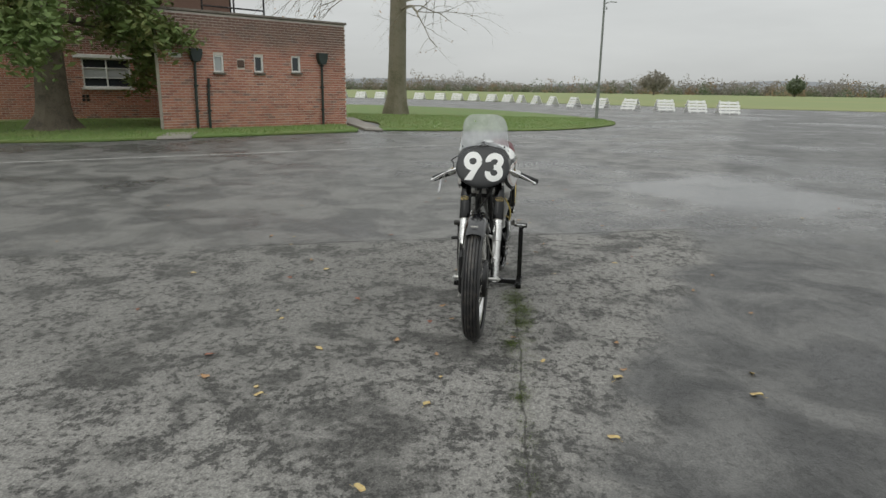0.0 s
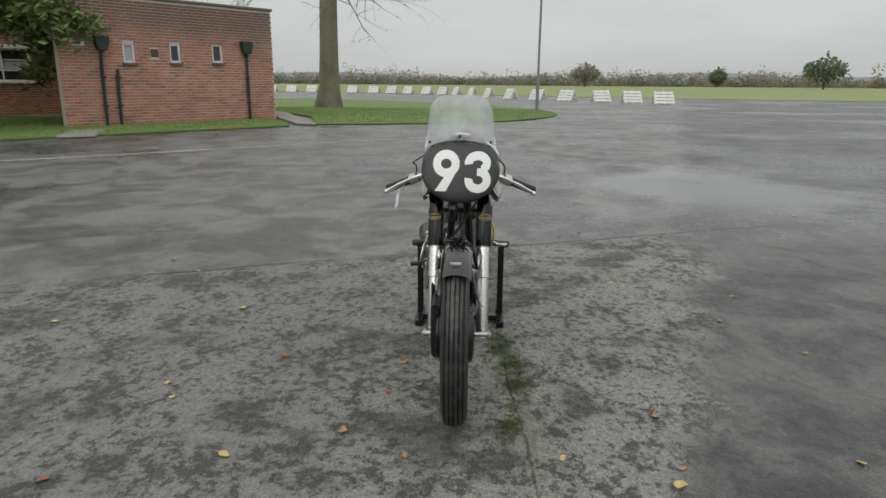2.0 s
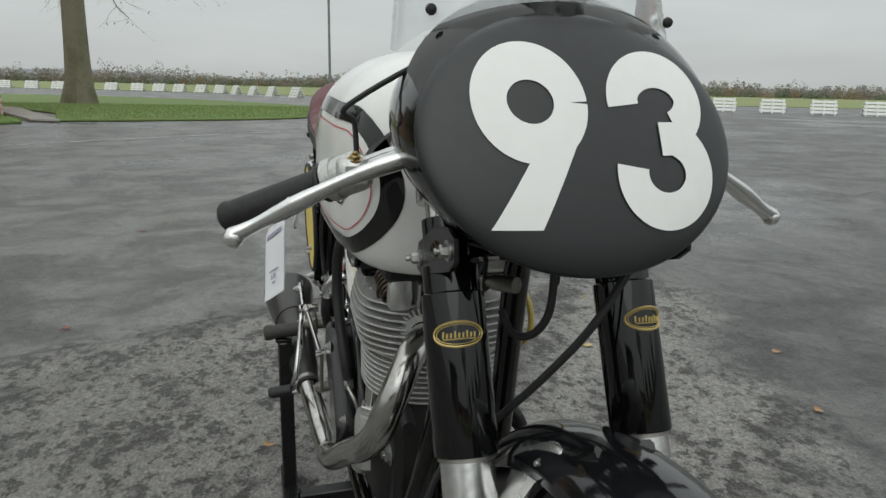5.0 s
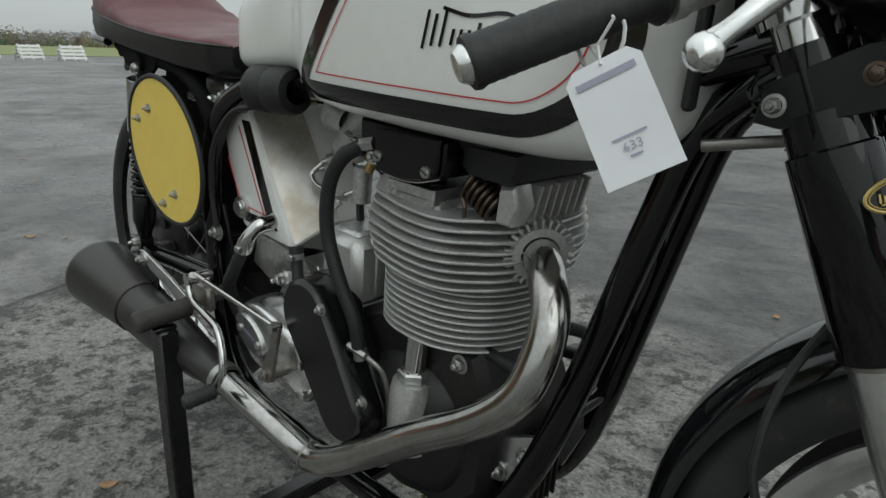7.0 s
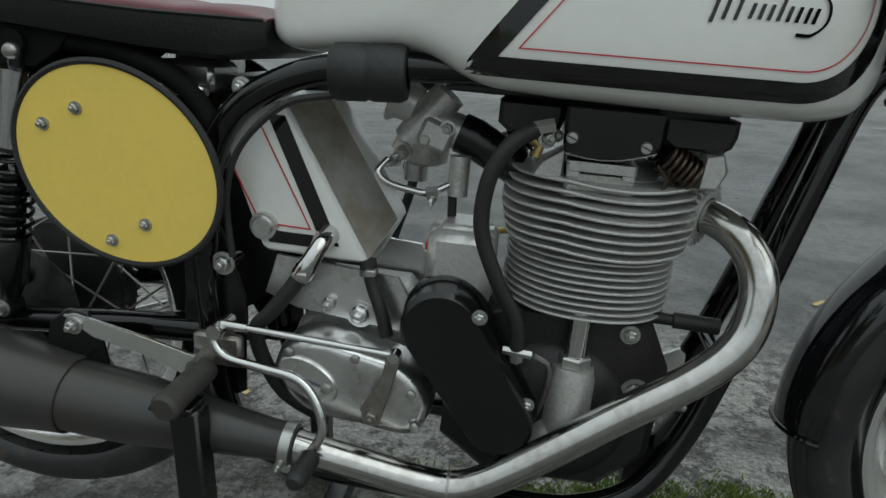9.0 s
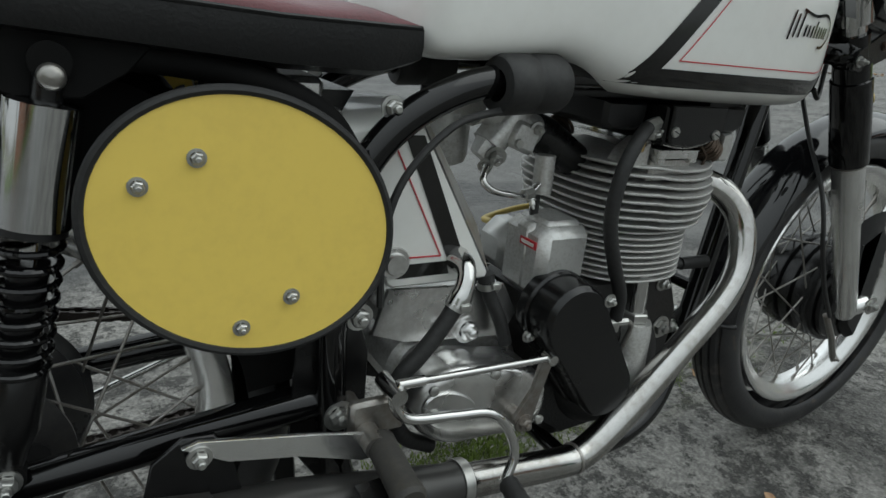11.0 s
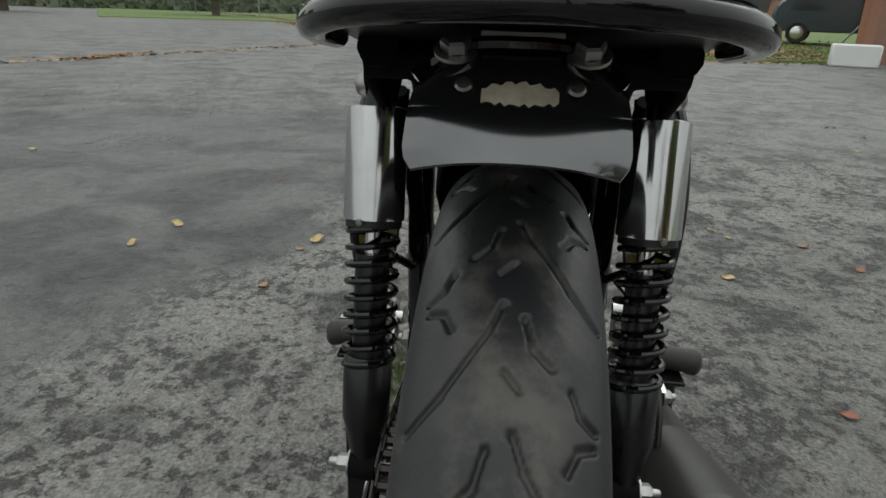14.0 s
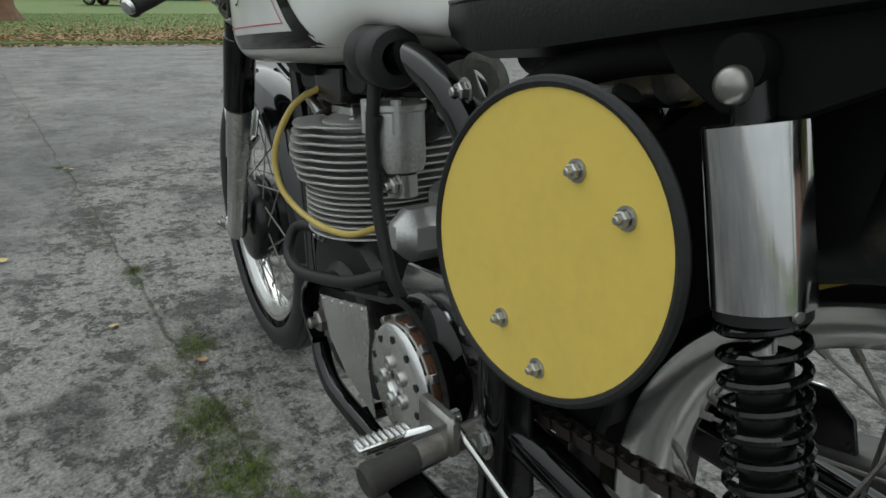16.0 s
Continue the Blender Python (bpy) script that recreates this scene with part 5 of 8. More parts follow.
def fork_leg(s):
    lo, j, top = fork_at(0.290, s), fork_at(0.590, s), fork_at(0.752, s)
    slider = MB().tube([lo, lo + UP * 0.012, fork_at(0.48, s), fork_at(0.482, s), j + UP * 0.01], [0.017, 0.0215, 0.0215, 0.0245, 0.0245], 24)
    slider.tube([lo + UP * 0.015, FA + Vector((0, s * 0.098, 0))], [0.018, 0.016], 14)
    slider.tube([fork_at(0.498, s) + Vector((0, -s * 0.02, 0)), fork_at(0.505, s) + Vector((0.02, -s * 0.045, 0.012))], [0.009, 0.007], 10)
    leg = P("fork_leg", slider, ALLOY, "polished alloy fork slider")
    part("fork_cover", MB().tube([j - UP * 0.006, j - UP * 0.004, fork_at(0.712, s), fork_at(0.7135, s), fork_at(0.735, s), fork_at(0.736, s), fork_at(0.775, s)], [0.0285, 0.0292, 0.0292, 0.0264, 0.0264, 0.0232, 0.0232], 28), GLOSS_BLACK, leg, "glossy black fork shroud")
    part("fork_seal", MB().tube([fork_at(0.581, s), fork_at(0.592, s)], 0.0262, 24), STEEL, leg)
    b = fork_at(0.679, s)
    f = Vector((UP.z, 0, -UP.x))

    def on_fork(w, h, lift):
        q = w / 0.0292 + s * 0.20
        return b + f * ((0.0292 + lift) * math.cos(q)) + Vector((0, (0.0292 + lift) * math.sin(q), 0)) + UP * h

    ring, mark = MB(), MB()
    ring.tube([on_fork(0.0232 * math.cos(a), 0.0108 * math.sin(a), 0.0003) for a in (2 * math.pi * k / 40 for k in range(40))], 0.0012, 5, True)
    ring.tube([on_fork(0.0206 * math.cos(a), 0.0086 * math.sin(a), 0.0002) for a in (2 * math.pi * k / 40 for k in range(40))], 0.0005, 4, True)
    for k in range(9):
        w = -0.0142 + k * 0.00355
        hh = 0.0042 if k % 3 else 0.0058
        mark.tube([on_fork(w, -0.0030, 0.0003), on_fork(w + 0.0006, -0.0030 + hh, 0.0003)], 0.0010, 5)
    mark.tube([on_fork(w, -0.0042, 0.0003) for w in np.linspace(-0.014, 0.015, 9)], 0.0007, 5)
    part("transfer", MB().add(ring.v, ring.f).add(mark.v, mark.f), GOLD, leg, "oval gold transfer")
    part("stanchion", MB().tube([fork_at(0.77, s), fork_at(0.865, s)], 0.0185, 20), CHROME, leg)
    part("cap_nut", MB().tube([fork_at(0.865, s), fork_at(0.885, s)], 0.019, 6), ALLOY, leg)


both(fork_leg)
lower, upper = fork_at(0.748, 0), fork_at(0.858, 0)
mb = MB().box(lower + UP * 0.004 + Vector((-0.012, 0, 0)), (0.06, 0.215, 0.034), Matrix.Rotation(-0.45, 3, "Y"), 0.012)
P("lower_yoke", mb, GLOSS_BLACK, "black enamelled lower fork yoke")
P("top_yoke", MB().box(upper + Vector((-0.012, 0, 0)), (0.06, 0.225, 0.022), Matrix.Rotation(-0.45, 3, "Y"), 0.01), ALLOY)
P("headstock", MB().tube([lower + Vector((-0.05, 0, 0)) - UP * 0.02, upper + Vector((-0.05, 0, 0))], 0.03, 20), GLOSS_BLACK)


def screen_bracket(s):
    P("screen_bracket", MB().prism([(0.412, 0.724), (0.430, 0.722), (0.520, 0.756), (0.533, 0.768), (0.530, 0.787), (0.510, 0.791), (0.468, 0.780), (0.416, 0.750)], s * 0.1035, s * 0.108, "xz", 0.001), SATIN_BLACK, "flat black steel bracket")
    P("bracket_bolt", MB().bolt((0.516, s * 0.108, 0.773), (0, s, 0), 0.0060, 0.006), ZINC)
    P("bracket_bolt", MB().bolt((0.424, s * 0.108, 0.737), (0, s, 0), 0.0055, 0.007), ZINC)
    P("bracket_boss", MB().bolt((0.477, s * 0.108, 0.763), (0, s, 0), 0.0050, 0.002), SPRING_STEEL)

both(screen_bracket)


def bar_side(s):
    a, e = Vector((0.430, s * 0.088, 0.850)), Vector((0.306, s * 0.284, 0.752))
    d = (e - a).normalized()
    bar = P("handlebar", MB().tube([a, e - d * 0.005], 0.011, 16).tube([fork_at(0.79, s), fork_at(0.825, s)], 0.026, 20).bolt(a + Vector((0.02, s * 0.012, 0)), (1, 0, 0), 0.006, 0.008), CHROME, "chrome clip-on handlebar")
    g0, g1 = e - d * 0.124, e - d * 0.004
    prof = [(0.0190, 0), (0.0200, 0.003), (0.0158, 0.007)]
    for k in range(16):
        prof += [(0.0158, 0.010 + k * 0.0068), (0.0154, 0.0135 + k * 0.0068)]
    prof += [(0.0170, 0.120), (0.0160, 0.124), (0.006, 0.1245)]
    part("grip", MB().lathe(prof, g0, d, 24), RUBBER, bar, "black ribbed rubber grip")
    part("bar_end", MB().lathe([(0.0, 0.0), (0.0118, 0.0), (0.0122, 0.006), (0.009, 0.011), (0, 0.012)], g1, d, 18), ALLOY, bar)
    c = a + d * 0.102
    perch = part("lever_perch", MB().lathe([(0.0, -0.014), (0.0185, -0.014), (0.0195, -0.008), (0.0195, 0.008), (0.0185, 0.014), (0, 0.014)], c, d, 20).box(c + Vector((0.022, 0, 0.006)), (0.034, 0.03, 0.026), None, 0.005).lathe([(0, -0.005), (0.021, -0.005), (0.021, 0.005), (0, 0.005)], g0 - d * 0.008, d, 20), CAST_ALLOY, bar, "alloy lever clamp")
    part("clamp_screw", MB().bolt(c + Vector((0.03, 0, 0.018)), (0.3, 0, 1), 0.005, 0.004), BRASS, bar)
    lv = [Vector((0.464, s * 0.112, 0.842)), Vector((0.464, s * 0.146, 0.834)), Vector((0.459, s * 0.182, 0.820)), Vector((0.451, s * 0.218, 0.801)), Vector((0.444, s * 0.250, 0.783)), Vector((0.440, s * 0.272, 0.771))]
    lever = MB().tube(curve(lv, 6), [0.0055 + 0.0015 * math.sin(k / 4.0) ** 2 for k in range(31)], 12, flat=1.35)
    lever.lathe([(0, -0.0095), (0.006, -0.007), (0.0092, -0.002), (0.0092, 0.002), (0.006, 0.007), (0, 0.0095)], (0.440, s * 0.274, 0.769), (0.2, 0.7 * s, -0.2), 14)
    part("lever", lever, ALLOY, bar, "polished alloy lever with a ball end")
    cab = curve([c + Vector((0.016, -s * 0.004, 0.016)), c + Vector((0.014, -s * 0.002, 0.05)), c + Vector((0.020, s * 0.004, 0.066)) if s < 0 else c + Vector((0.02, -0.03, 0.08)), Vector((0.425, s * 0.085, 0.925)), Vector((0.435, s * 0.045, 0.90)), Vector((0.42, s * 0.04, 0.70))], 8)
    P("control_cable", MB().tube(cab, 0.0026, 8), RUBBER, "black control cable")


both(bar_side)
P("brake_cable", MB().tube(curve([(0.517, 0.062, 0.752), (0.517, 0.030, 0.697), (0.505, 0.0, 0.650), (0.489, -0.035, 0.602), (0.470, -0.080, 0.548), (0.466, -0.102, 0.500), (0.476, -0.110, 0.450), (0.53, -0.105, 0.37), (0.60, -0.095, 0.30)], 8), 0.0038, 8), RUBBER, "black front brake cable")
P("loop_cable", MB().tube(curve([(0.506, -0.010, 0.765), (0.511, -0.010, 0.735), (0.509, -0.012, 0.705), (0.497, -0.020, 0.683), (0.477, -0.030, 0.676), (0.455, -0.034, 0.690)], 8), 0.0038, 8), RUBBER)
P("steering_damper", MB().tube([(0.44, -0.03, 0.712), (0.36, -0.055, 0.695)], 0.005, 10).tube([(0.455, -0.02, 0.715), (0.43, -0.034, 0.71)], 0.008, 10), STEEL)

# ---- number fairing, screen ----
ZC, YA, ZB, X0, D0, YC = 0.860, 0.138, 0.0995, 0.513, 0.0215, 0.003
TILT = 0.53


def dome(y, z):
    r_ = min(1.0, math.hypot((y - YC) / YA, (z - ZC) / ZB))
    return X0 + D0 * (1 - r_ ** 1.85) ** 0.5 - (z - ZC) * TILT


rows = []
for i in range(15):
    q = math.sin(math.pi / 2 * i / 14)
    rows.append([(dome(YC + YA * q * math.cos(a), ZC + ZB * q * math.sin(a)), YC + YA * q * math.cos(a), ZC + ZB * q * math.sin(a)) for a in (2 * math.pi * k / 64 for k in range(64))])
edge_ = rows[-1]
for dx, sc in ((0.003, 1.010), (0.008, 1.006), (0.009, 0.99)):
    rows.append([(p[0] - dx, p[1] * sc, ZC + (p[2] - ZC) * sc) for p in edge_])
nose = P("number_fairing", MB().grid(rows, True), FAIRING_BLACK, "domed matt black number fairing with white 93")


def shell(p, k, sc):
    """A point of the shell behind the dome's rim: deep at the sides, shallow above and below."""
    side = min(1.0, abs(p[1] - YC) / YA)
    return (p[0] - (0.006 + (0.046 + 0.072 * side ** 1.3) * k), YC + (p[1] - YC) * sc, ZC + (p[2] - ZC) * sc)


rows = [[shell(p, k, sc) for p in edge_] for k, sc in ((0, 0.995), (0.16, 1.030), (0.4, 1.045), (0.7, 1.03), (1.0, 0.985), (1.0, 0.970), (0.7, 1.015), (0.4, 1.03), (0.16, 1.015), (0.02, 0.98))]
cowl = [p for p in edge_ if p[2] > ZC + ZB * 0.22]
cowl.sort(key=lambda p: p[1])
part("cowl", MB().grid([[(p[0] - 0.004 - 0.030 * k, YC + (p[1] - YC) * (1 + 0.035 * k), p[2] + 0.030 * k - 0.010 * k * k) for p in cowl] for k in (0.0, 0.3, 0.65, 1.0)]), PANEL_BLACK, nose, "black cowl lip under the screen")
part("skirt", MB().grid(rows, True), PANEL_BLACK, nose, "deep glossy black fairing shell")


def stroke(pts, width, lift=0.0012):
    """A painted band along a line on the dome."""
    p = [Vector((q[0], q[1])) for q in pts]
    rows_ = []
    for i, q in enumerate(p):
        t = (p[min(i + 1, len(p) - 1)] - p[max(i - 1, 0)]).normalized()
        nrm = Vector((-t.y, t.x))
        rows_.append([(dome((q + nrm * w).x, (q + nrm * w).y) + lift, (q + nrm * w).x, (q + nrm * w).y) for w in np.linspace(-width / 2, width / 2, 6)])
    return rows_


def arc(cx, cz, rx, rz, a0, a1, n=28):
    return [(cx + rx * math.cos(radians(a0 + (a1 - a0) * k / n)), cz + rz * math.sin(radians(a0 + (a1 - a0) * k / n))) for k in range(n + 1)]


def slab(corners, lift=0.0014, n=8):
    """A straight painted bar on the dome between four corners."""
    p, q, u, v = (Vector(c) for c in corners)
    out = []
    for i in range(n + 1):
        l_, r_ = p.lerp(v, i / n), q.lerp(u, i / n)
        out.append([(dome(*l_.lerp(r_, k / 5)) + lift, *l_.lerp(r_, k / 5)) for k in range(6)])
    return out


nine = MB()
nine.grid(stroke(arc(-0.047, 0.891, 0.0333, 0.0302, 0, 360, 48), 0.0285))
nine.grid(slab([(-0.0405, 0.866), (0.0002, 0.884), (-0.0476, 0.800), (-0.0875, 0.800)]))
part("numeral", nine, WHITE_PAINT, nose, "white painted numeral 9", 0)
three = MB()
three.grid(stroke(arc(0.0650, 0.8930, 0.0322, 0.0244, 188, -62, 36), 0.0285))
three.grid(stroke(arc(0.0650, 0.8385, 0.0322, 0.0285, 66, -192, 36), 0.0285, 0.0016))
three.grid(slab([(0.0625, 0.877), (0.088, 0.877), (0.088, 0.852), (0.0625, 0.852)], 0.0018))
part("numeral", three, WHITE_PAINT, nose, "white painted numeral 3", 0)

rows = []
for i in range(17):
    v = i / 16
    row = []
    for k in range(33):
        q = -1 + k / 16
        a = q * 1.25
        half = 0.134 * (1 - 0.05 * v * v)
        zb = 0.917 + 0.051 * math.cos(q * 1.45)
        zt = 0.925 + 0.197 * max(0.0, 1 - abs(q) ** 3.6) ** 0.5
        row.append((0.474 - 0.050 * (1 - math.cos(a)) / (1 - math.cos(1.25)) - 0.060 * v, half * math.sin(a) / math.sin(1.25), zb + (max(zt, zb) - zb) * v))
    rows.append(row)
scr = P("fly_screen", MB().grid(rows), PERSPEX, "clear scuffed perspex fly screen")
scr.visible_shadow = False
for q in (-0.72, 0.0, 0.72):
    a = q * 1.25
    part("rivet", MB().lathe([(0, 0.004), (0.004, 0.003), (0.005, 0)], (0.475 - 0.050 * (1 - math.cos(a)) / (1 - math.cos(1.25)), 0.134 * math.sin(a) / math.sin(1.25), 0.932 + 0.051 * math.cos(q * 1.45)), (1, 0, 0), 10), MATT_BLACK, scr)
P("rev_counter", MB().lathe([(0.0, -0.05), (0.036, -0.05), (0.040, -0.045), (0.040, 0.0), (0.044, 0.004), (0.040, 0.008), (0, 0.008)], (0.418, 0.0, 0.955), (-0.6, 0, 0.8), 32), SATIN_BLACK, "black rev counter")

# ---- fuel tank ----
TX = [-0.285, -0.20, -0.135, -0.10, -0.07, -0.04, 0.02, 0.10, 0.20, 0.27, 0.305, 0.345]
TW = [0.112, 0.121, 0.126, 0.132, 0.148, 0.160, 0.168, 0.171, 0.166, 0.150, 0.122, 0.070]
TB = [0.693, 0.697, 0.705, 0.699, 0.682, 0.674, 0.671, 0.669, 0.668, 0.668, 0.674, 0.686]
TT = [0.80, 0.855, 0.880, 0.888, 0.895, 0.902, 0.914, 0.924, 0.924, 0.912, 0.895, 0.868]


def soft(xs, ys, x):
    return sum(float(np.interp(x + o, xs, ys)) * w for o, w in ((-0.016, 0.25), (0, 0.5), (0.016, 0.25)))


def tank_shape(x):
    w, b, t = soft(TX, TW, x), soft(TX, TB, x), soft(TX, TT, x)
    d = min(x + 0.290, 0.352 - x)
    k = math.sqrt(max(0.0, 1 - (1 - min(d, 0.045) / 0.045) ** 2)) if d < 0.045 else 1.0
    return w, b, t, 0.55 + 0.45 * k, k


def tank_y(x, z):
    w, b, t, kw, k = tank_shape(x)
    zc = b + (t - b) * 0.42
    h, n = (zc - b, 6.0) if z < zc else (t - zc, 2.7)
    return w * kw * max(0.0, 1 - min(1.0, abs(z - zc) / h) ** n) ** (1 / n)


rows = []
for x in np.concatenate([np.linspace(-0.290, -0.245, 9), np.linspace(-0.235, 0.30, 50), np.linspace(0.307, 0.352, 9)]):
    w, b, t, kw, k = tank_shape(float(x))
    zc = b + (t - b) * 0.42
    row = []
    for i in range(72):
        a = 2 * math.pi * i / 72
        c, s = math.cos(a), math.sin(a)
        n = 2.7 if s >= 0 else 6.0
        h = (t - zc if s >= 0 else zc - b) * (0.5 + 0.5 * k)
        row.append((float(x), w * kw * math.copysign(abs(c) ** (2 / n), c), zc + h * math.copysign(abs(s) ** (2 / n), s)))
    rows.append(row)
mb = MB().grid(rows, True)
mb.f.append(tuple(range(72)))
mb.f.append(tuple(67 * 72 + k for k in reversed(range(72))))
tank = P("fuel_tank", mb, SILVER_PAINT, "silver-white painted alloy fuel tank with black panels", None, 60)


def panel_outline(off, n=26):
    """The D-shaped panel on the tank's side: rear edge slanting, front rounded."""
    b, t = 0.689 + off, 0.862 - off
    m_, h = (b + t) / 2, (t - b) / 2
    fx = 0.238
    rx = 0.083 - off
    slant = 0.79
    x_at = lambda z: -0.072 + (z - 0.689) * slant + off * 1.35
    pts = [(x_at(b) + (fx - x_at(b)) * k / 24, b) for k in range(25)]
    pts += [(fx + rx * math.cos(a), m_ + h * math.sin(a)) for a in np.linspace(-math.pi / 2, math.pi / 2, n)[1:]]
    pts += [(fx + (x_at(t) - fx) * k / 14, t) for k in range(1, 15)]
    pts += [(x_at(t + (b - t) * k / 12), t + (b - t) * k / 12) for k in range(1, 12)]
    return pts


def on_tank(pts, s, lift):
    return [(x, s * (tank_y(x, z) + lift), z) for x, z in pts]


def tank_panel(s):
    mb = MB().grid([on_tank(panel_outline(o), s, 0.0012) for o in np.linspace(0, 0.019, 6)], True)
    part("panel_band", mb, PANEL_BLACK, tank, "black lacquered panel band", 60)
    part("pinstripe", MB().grid([on_tank(panel_outline(o), s, 0.0012) for o in (0.0275, 0.0288)], True), RED_LINE, tank, "thin red lining", 60)
    # the maker's mark as plain black bars under a sweeping flourish
    mb = MB()
    u = (lambda q: q) if s < 0 else (lambda q: 0.39 - q)
    bars = [(0.150, 0.752, 0.784), (0.160, 0.755, 0.781), (0.170, 0.755, 0.784)]
    bars += [(q, 0.757, 0.770) for q in (0.182, 0.190, 0.198, 0.214, 0.222, 0.230, 0.237)] + [(0.206, 0.757, 0.776)]
    for q, z0, z1 in bars:
        lean = (z1 - z0) * 0.22
        c = [(u(q) + lean * k / 4, z0 + (z1 - z0) * k / 4) for k in range(5)]
        mb.grid([on_tank([(x + o, z) for x, z in c], s, 0.0013) for o in (-0.0017, 0.0017)])
    sweep = [(0.172, 0.786), (0.20, 0.781), (0.232, 0.784), (0.248, 0.775), (0.249, 0.759), (0.238, 0.748), (0.224, 0.747)]
    c = [(u(p.x), p.y) for p in curve([(*q, 0) for q in sweep], 5)]
    mb.grid([on_tank([(x, z + o) for x, z in c], s, 0.0012) for o in (-0.0016, 0.0016)])
    mb.grid([on_tank([(x + o, z) for x, z in c], s, 0.0014) for o in (-0.0014, 0.0014)])
    part("maker_mark", mb, PANEL_BLACK, tank, "black maker's mark with a flourish", 0)


both(tank_panel)
part("tank_strap", MB().grid([[(0.30 + o, y, z + 0.002) for y, z in ((w * math.cos(a), 0.776 + 0.095 * math.sin(a)) for a in np.linspace(0.1, math.pi - 0.1, 15) for w in (0.15,))] for o in (-0.012, 0.012)]), RUBBER, tank)
part("filler_cap", MB().lathe([(0.0, 0.03), (0.03, 0.03), (0.034, 0.026), (0.034, 0.01), (0.028, 0.0)], (0.13, 0, 0.916), (0, 0, 1), 32), ALLOY, tank, "polished alloy filler cap")
part("front_pad", MB().box((0.352, -0.075, 0.762), (0.01, 0.012, 0.08), None, 0.003), RUBBER, tank)

# ---- frame ----
def frame_loop(s):
    pts = [(0.385, s * 0.024, 0.75), (0.345, s * 0.028, 0.70), (0.318, s * 0.035, 0.60), (0.288, s * 0.044, 0.47), (0.260, s * 0.054, 0.36), (0.232, s * 0.066, 0.280), (0.190, s * 0.082, 0.212), (0.13, s * 0.093, 0.180), (0.05, s * 0.098, 0.171), (-0.16, s * 0.10, 0.172), (-0.28, s * 0.10, 0.185), (-0.335, s * 0.102, 0.235), (-0.355, s * 0.105, 0.34), (-0.360, s * 0.108, 0.46),
           (-0.350, s * 0.11, 0.565), (-0.318, s * 0.112, 0.625), (-0.265, s * 0.112, 0.662), (-0.20, s * 0.110, 0.682), (-0.10, s * 0.098, 0.690), (0.05, s * 0.082, 0.692), (0.20, s * 0.065, 0.70), (0.395, s * 0.036, 0.775)]
    P("frame_loop", MB().tube(curve(pts, 6), 0.0158, 16), GLOSS_BLACK, "glossy black tubular frame loop")
    P("tank_rubber", MB().lathe([(0.016, 0), (0.027, 0.001), (0.030, 0.006), (0.030, 0.036), (0.0285, 0.038), (0.0285, 0.042), (0.030, 0.044), (0.030, 0.074), (0.027, 0.08), (0.016, 0.081)], (-0.207, s * 0.117, 0.678), (1, -s * 0.08, 0.05), 28), RUBBER, "thick black rubber tank mount")
    P("front_rubber", MB().tube([(0.13, s * 0.082, 0.672), (0.20, s * 0.075, 0.676)], 0.021, 16), RUBBER)
    P("subframe", MB().tube(curve([(-0.34, s * 0.108, 0.59), (-0.38, s * 0.106, 0.645), (-0.46, s * 0.100, 0.676), (-0.585, s * 0.098, 0.688), (-0.72, s * 0.090, 0.698)], 6), 0.0125, 12), INNER_BLACK, "black seat subframe tube")
    P("subframe_strut", MB().tube([(-0.355, s * 0.106, 0.47), (-0.50, s * 0.115, 0.66)], 0.009, 10), INNER_BLACK)
    P("shock_gusset", MB().prism([(-0.505, 0.702), (-0.675, 0.706), (-0.650, 0.672), (-0.605, 0.652), (-0.560, 0.652), (-0.530, 0.672)], s * 0.106, s * 0.113, "xz", 0.002), INNER_BLACK)
    P("pivot_plate", MB().prism([(-0.395, 0.49), (-0.345, 0.485), (-0.315, 0.40), (-0.315, 0.27), (-0.36, 0.24), (-0.40, 0.30), (-0.395, 0.40)], s * 0.096, s * 0.101, "xz", 0.002), SATIN_BLACK)
    for bx, by, bz, br_ in ((-0.335, 0.115, 0.446, 0.010), (-0.352, 0.12, 0.338, 0.012), (-0.312, 0.108, 0.652, 0.008)):
        P("frame_bolt", MB().bolt((bx, s * by, bz), (0, s, 0), br_, 0.008), ZINC)
    P("swinging_arm", MB().tube([(-0.345, s * 0.088, 0.345), (-0.50, s * 0.094, 0.335), (-0.70, s * 0.098, 0.315)], [0.02, 0.0175, 0.0165], 16).box((-0.69, s * 0.098, 0.315), (0.075, 0.012, 0.036), None, 0.004), GLOSS_BLACK, "black tubular swinging arm")
    P("chain_adjuster", MB().tube([(-0.70, s * 0.098, 0.315), (-0.735, s * 0.098, 0.314)], 0.004, 8), ZINC)
    P("axle_nut", MB().bolt((-0.675, s * 0.105, 0.315), (0, s, 0), 0.013, 0.009), ZINC)


both(frame_loop)
for cx, cy, cz, cr in ((-0.355, 0.105, 0.43, 0.014), (0.0, 0.1, 0.172, 0.012), (0.262, 0.05, 0.38, 0.010), (-0.70, 0.10, 0.690, 0.012)):
    P("cross_tube", MB().tube([(cx, -cy, cz), (cx, cy, cz)], cr, 12), INNER_BLACK if cz > 0.6 else GLOSS_BLACK)
P("rear_axle", MB().tube([(-0.675, -0.118, 0.315), (-0.675, 0.118, 0.315)], 0.009, 12), ZINC)


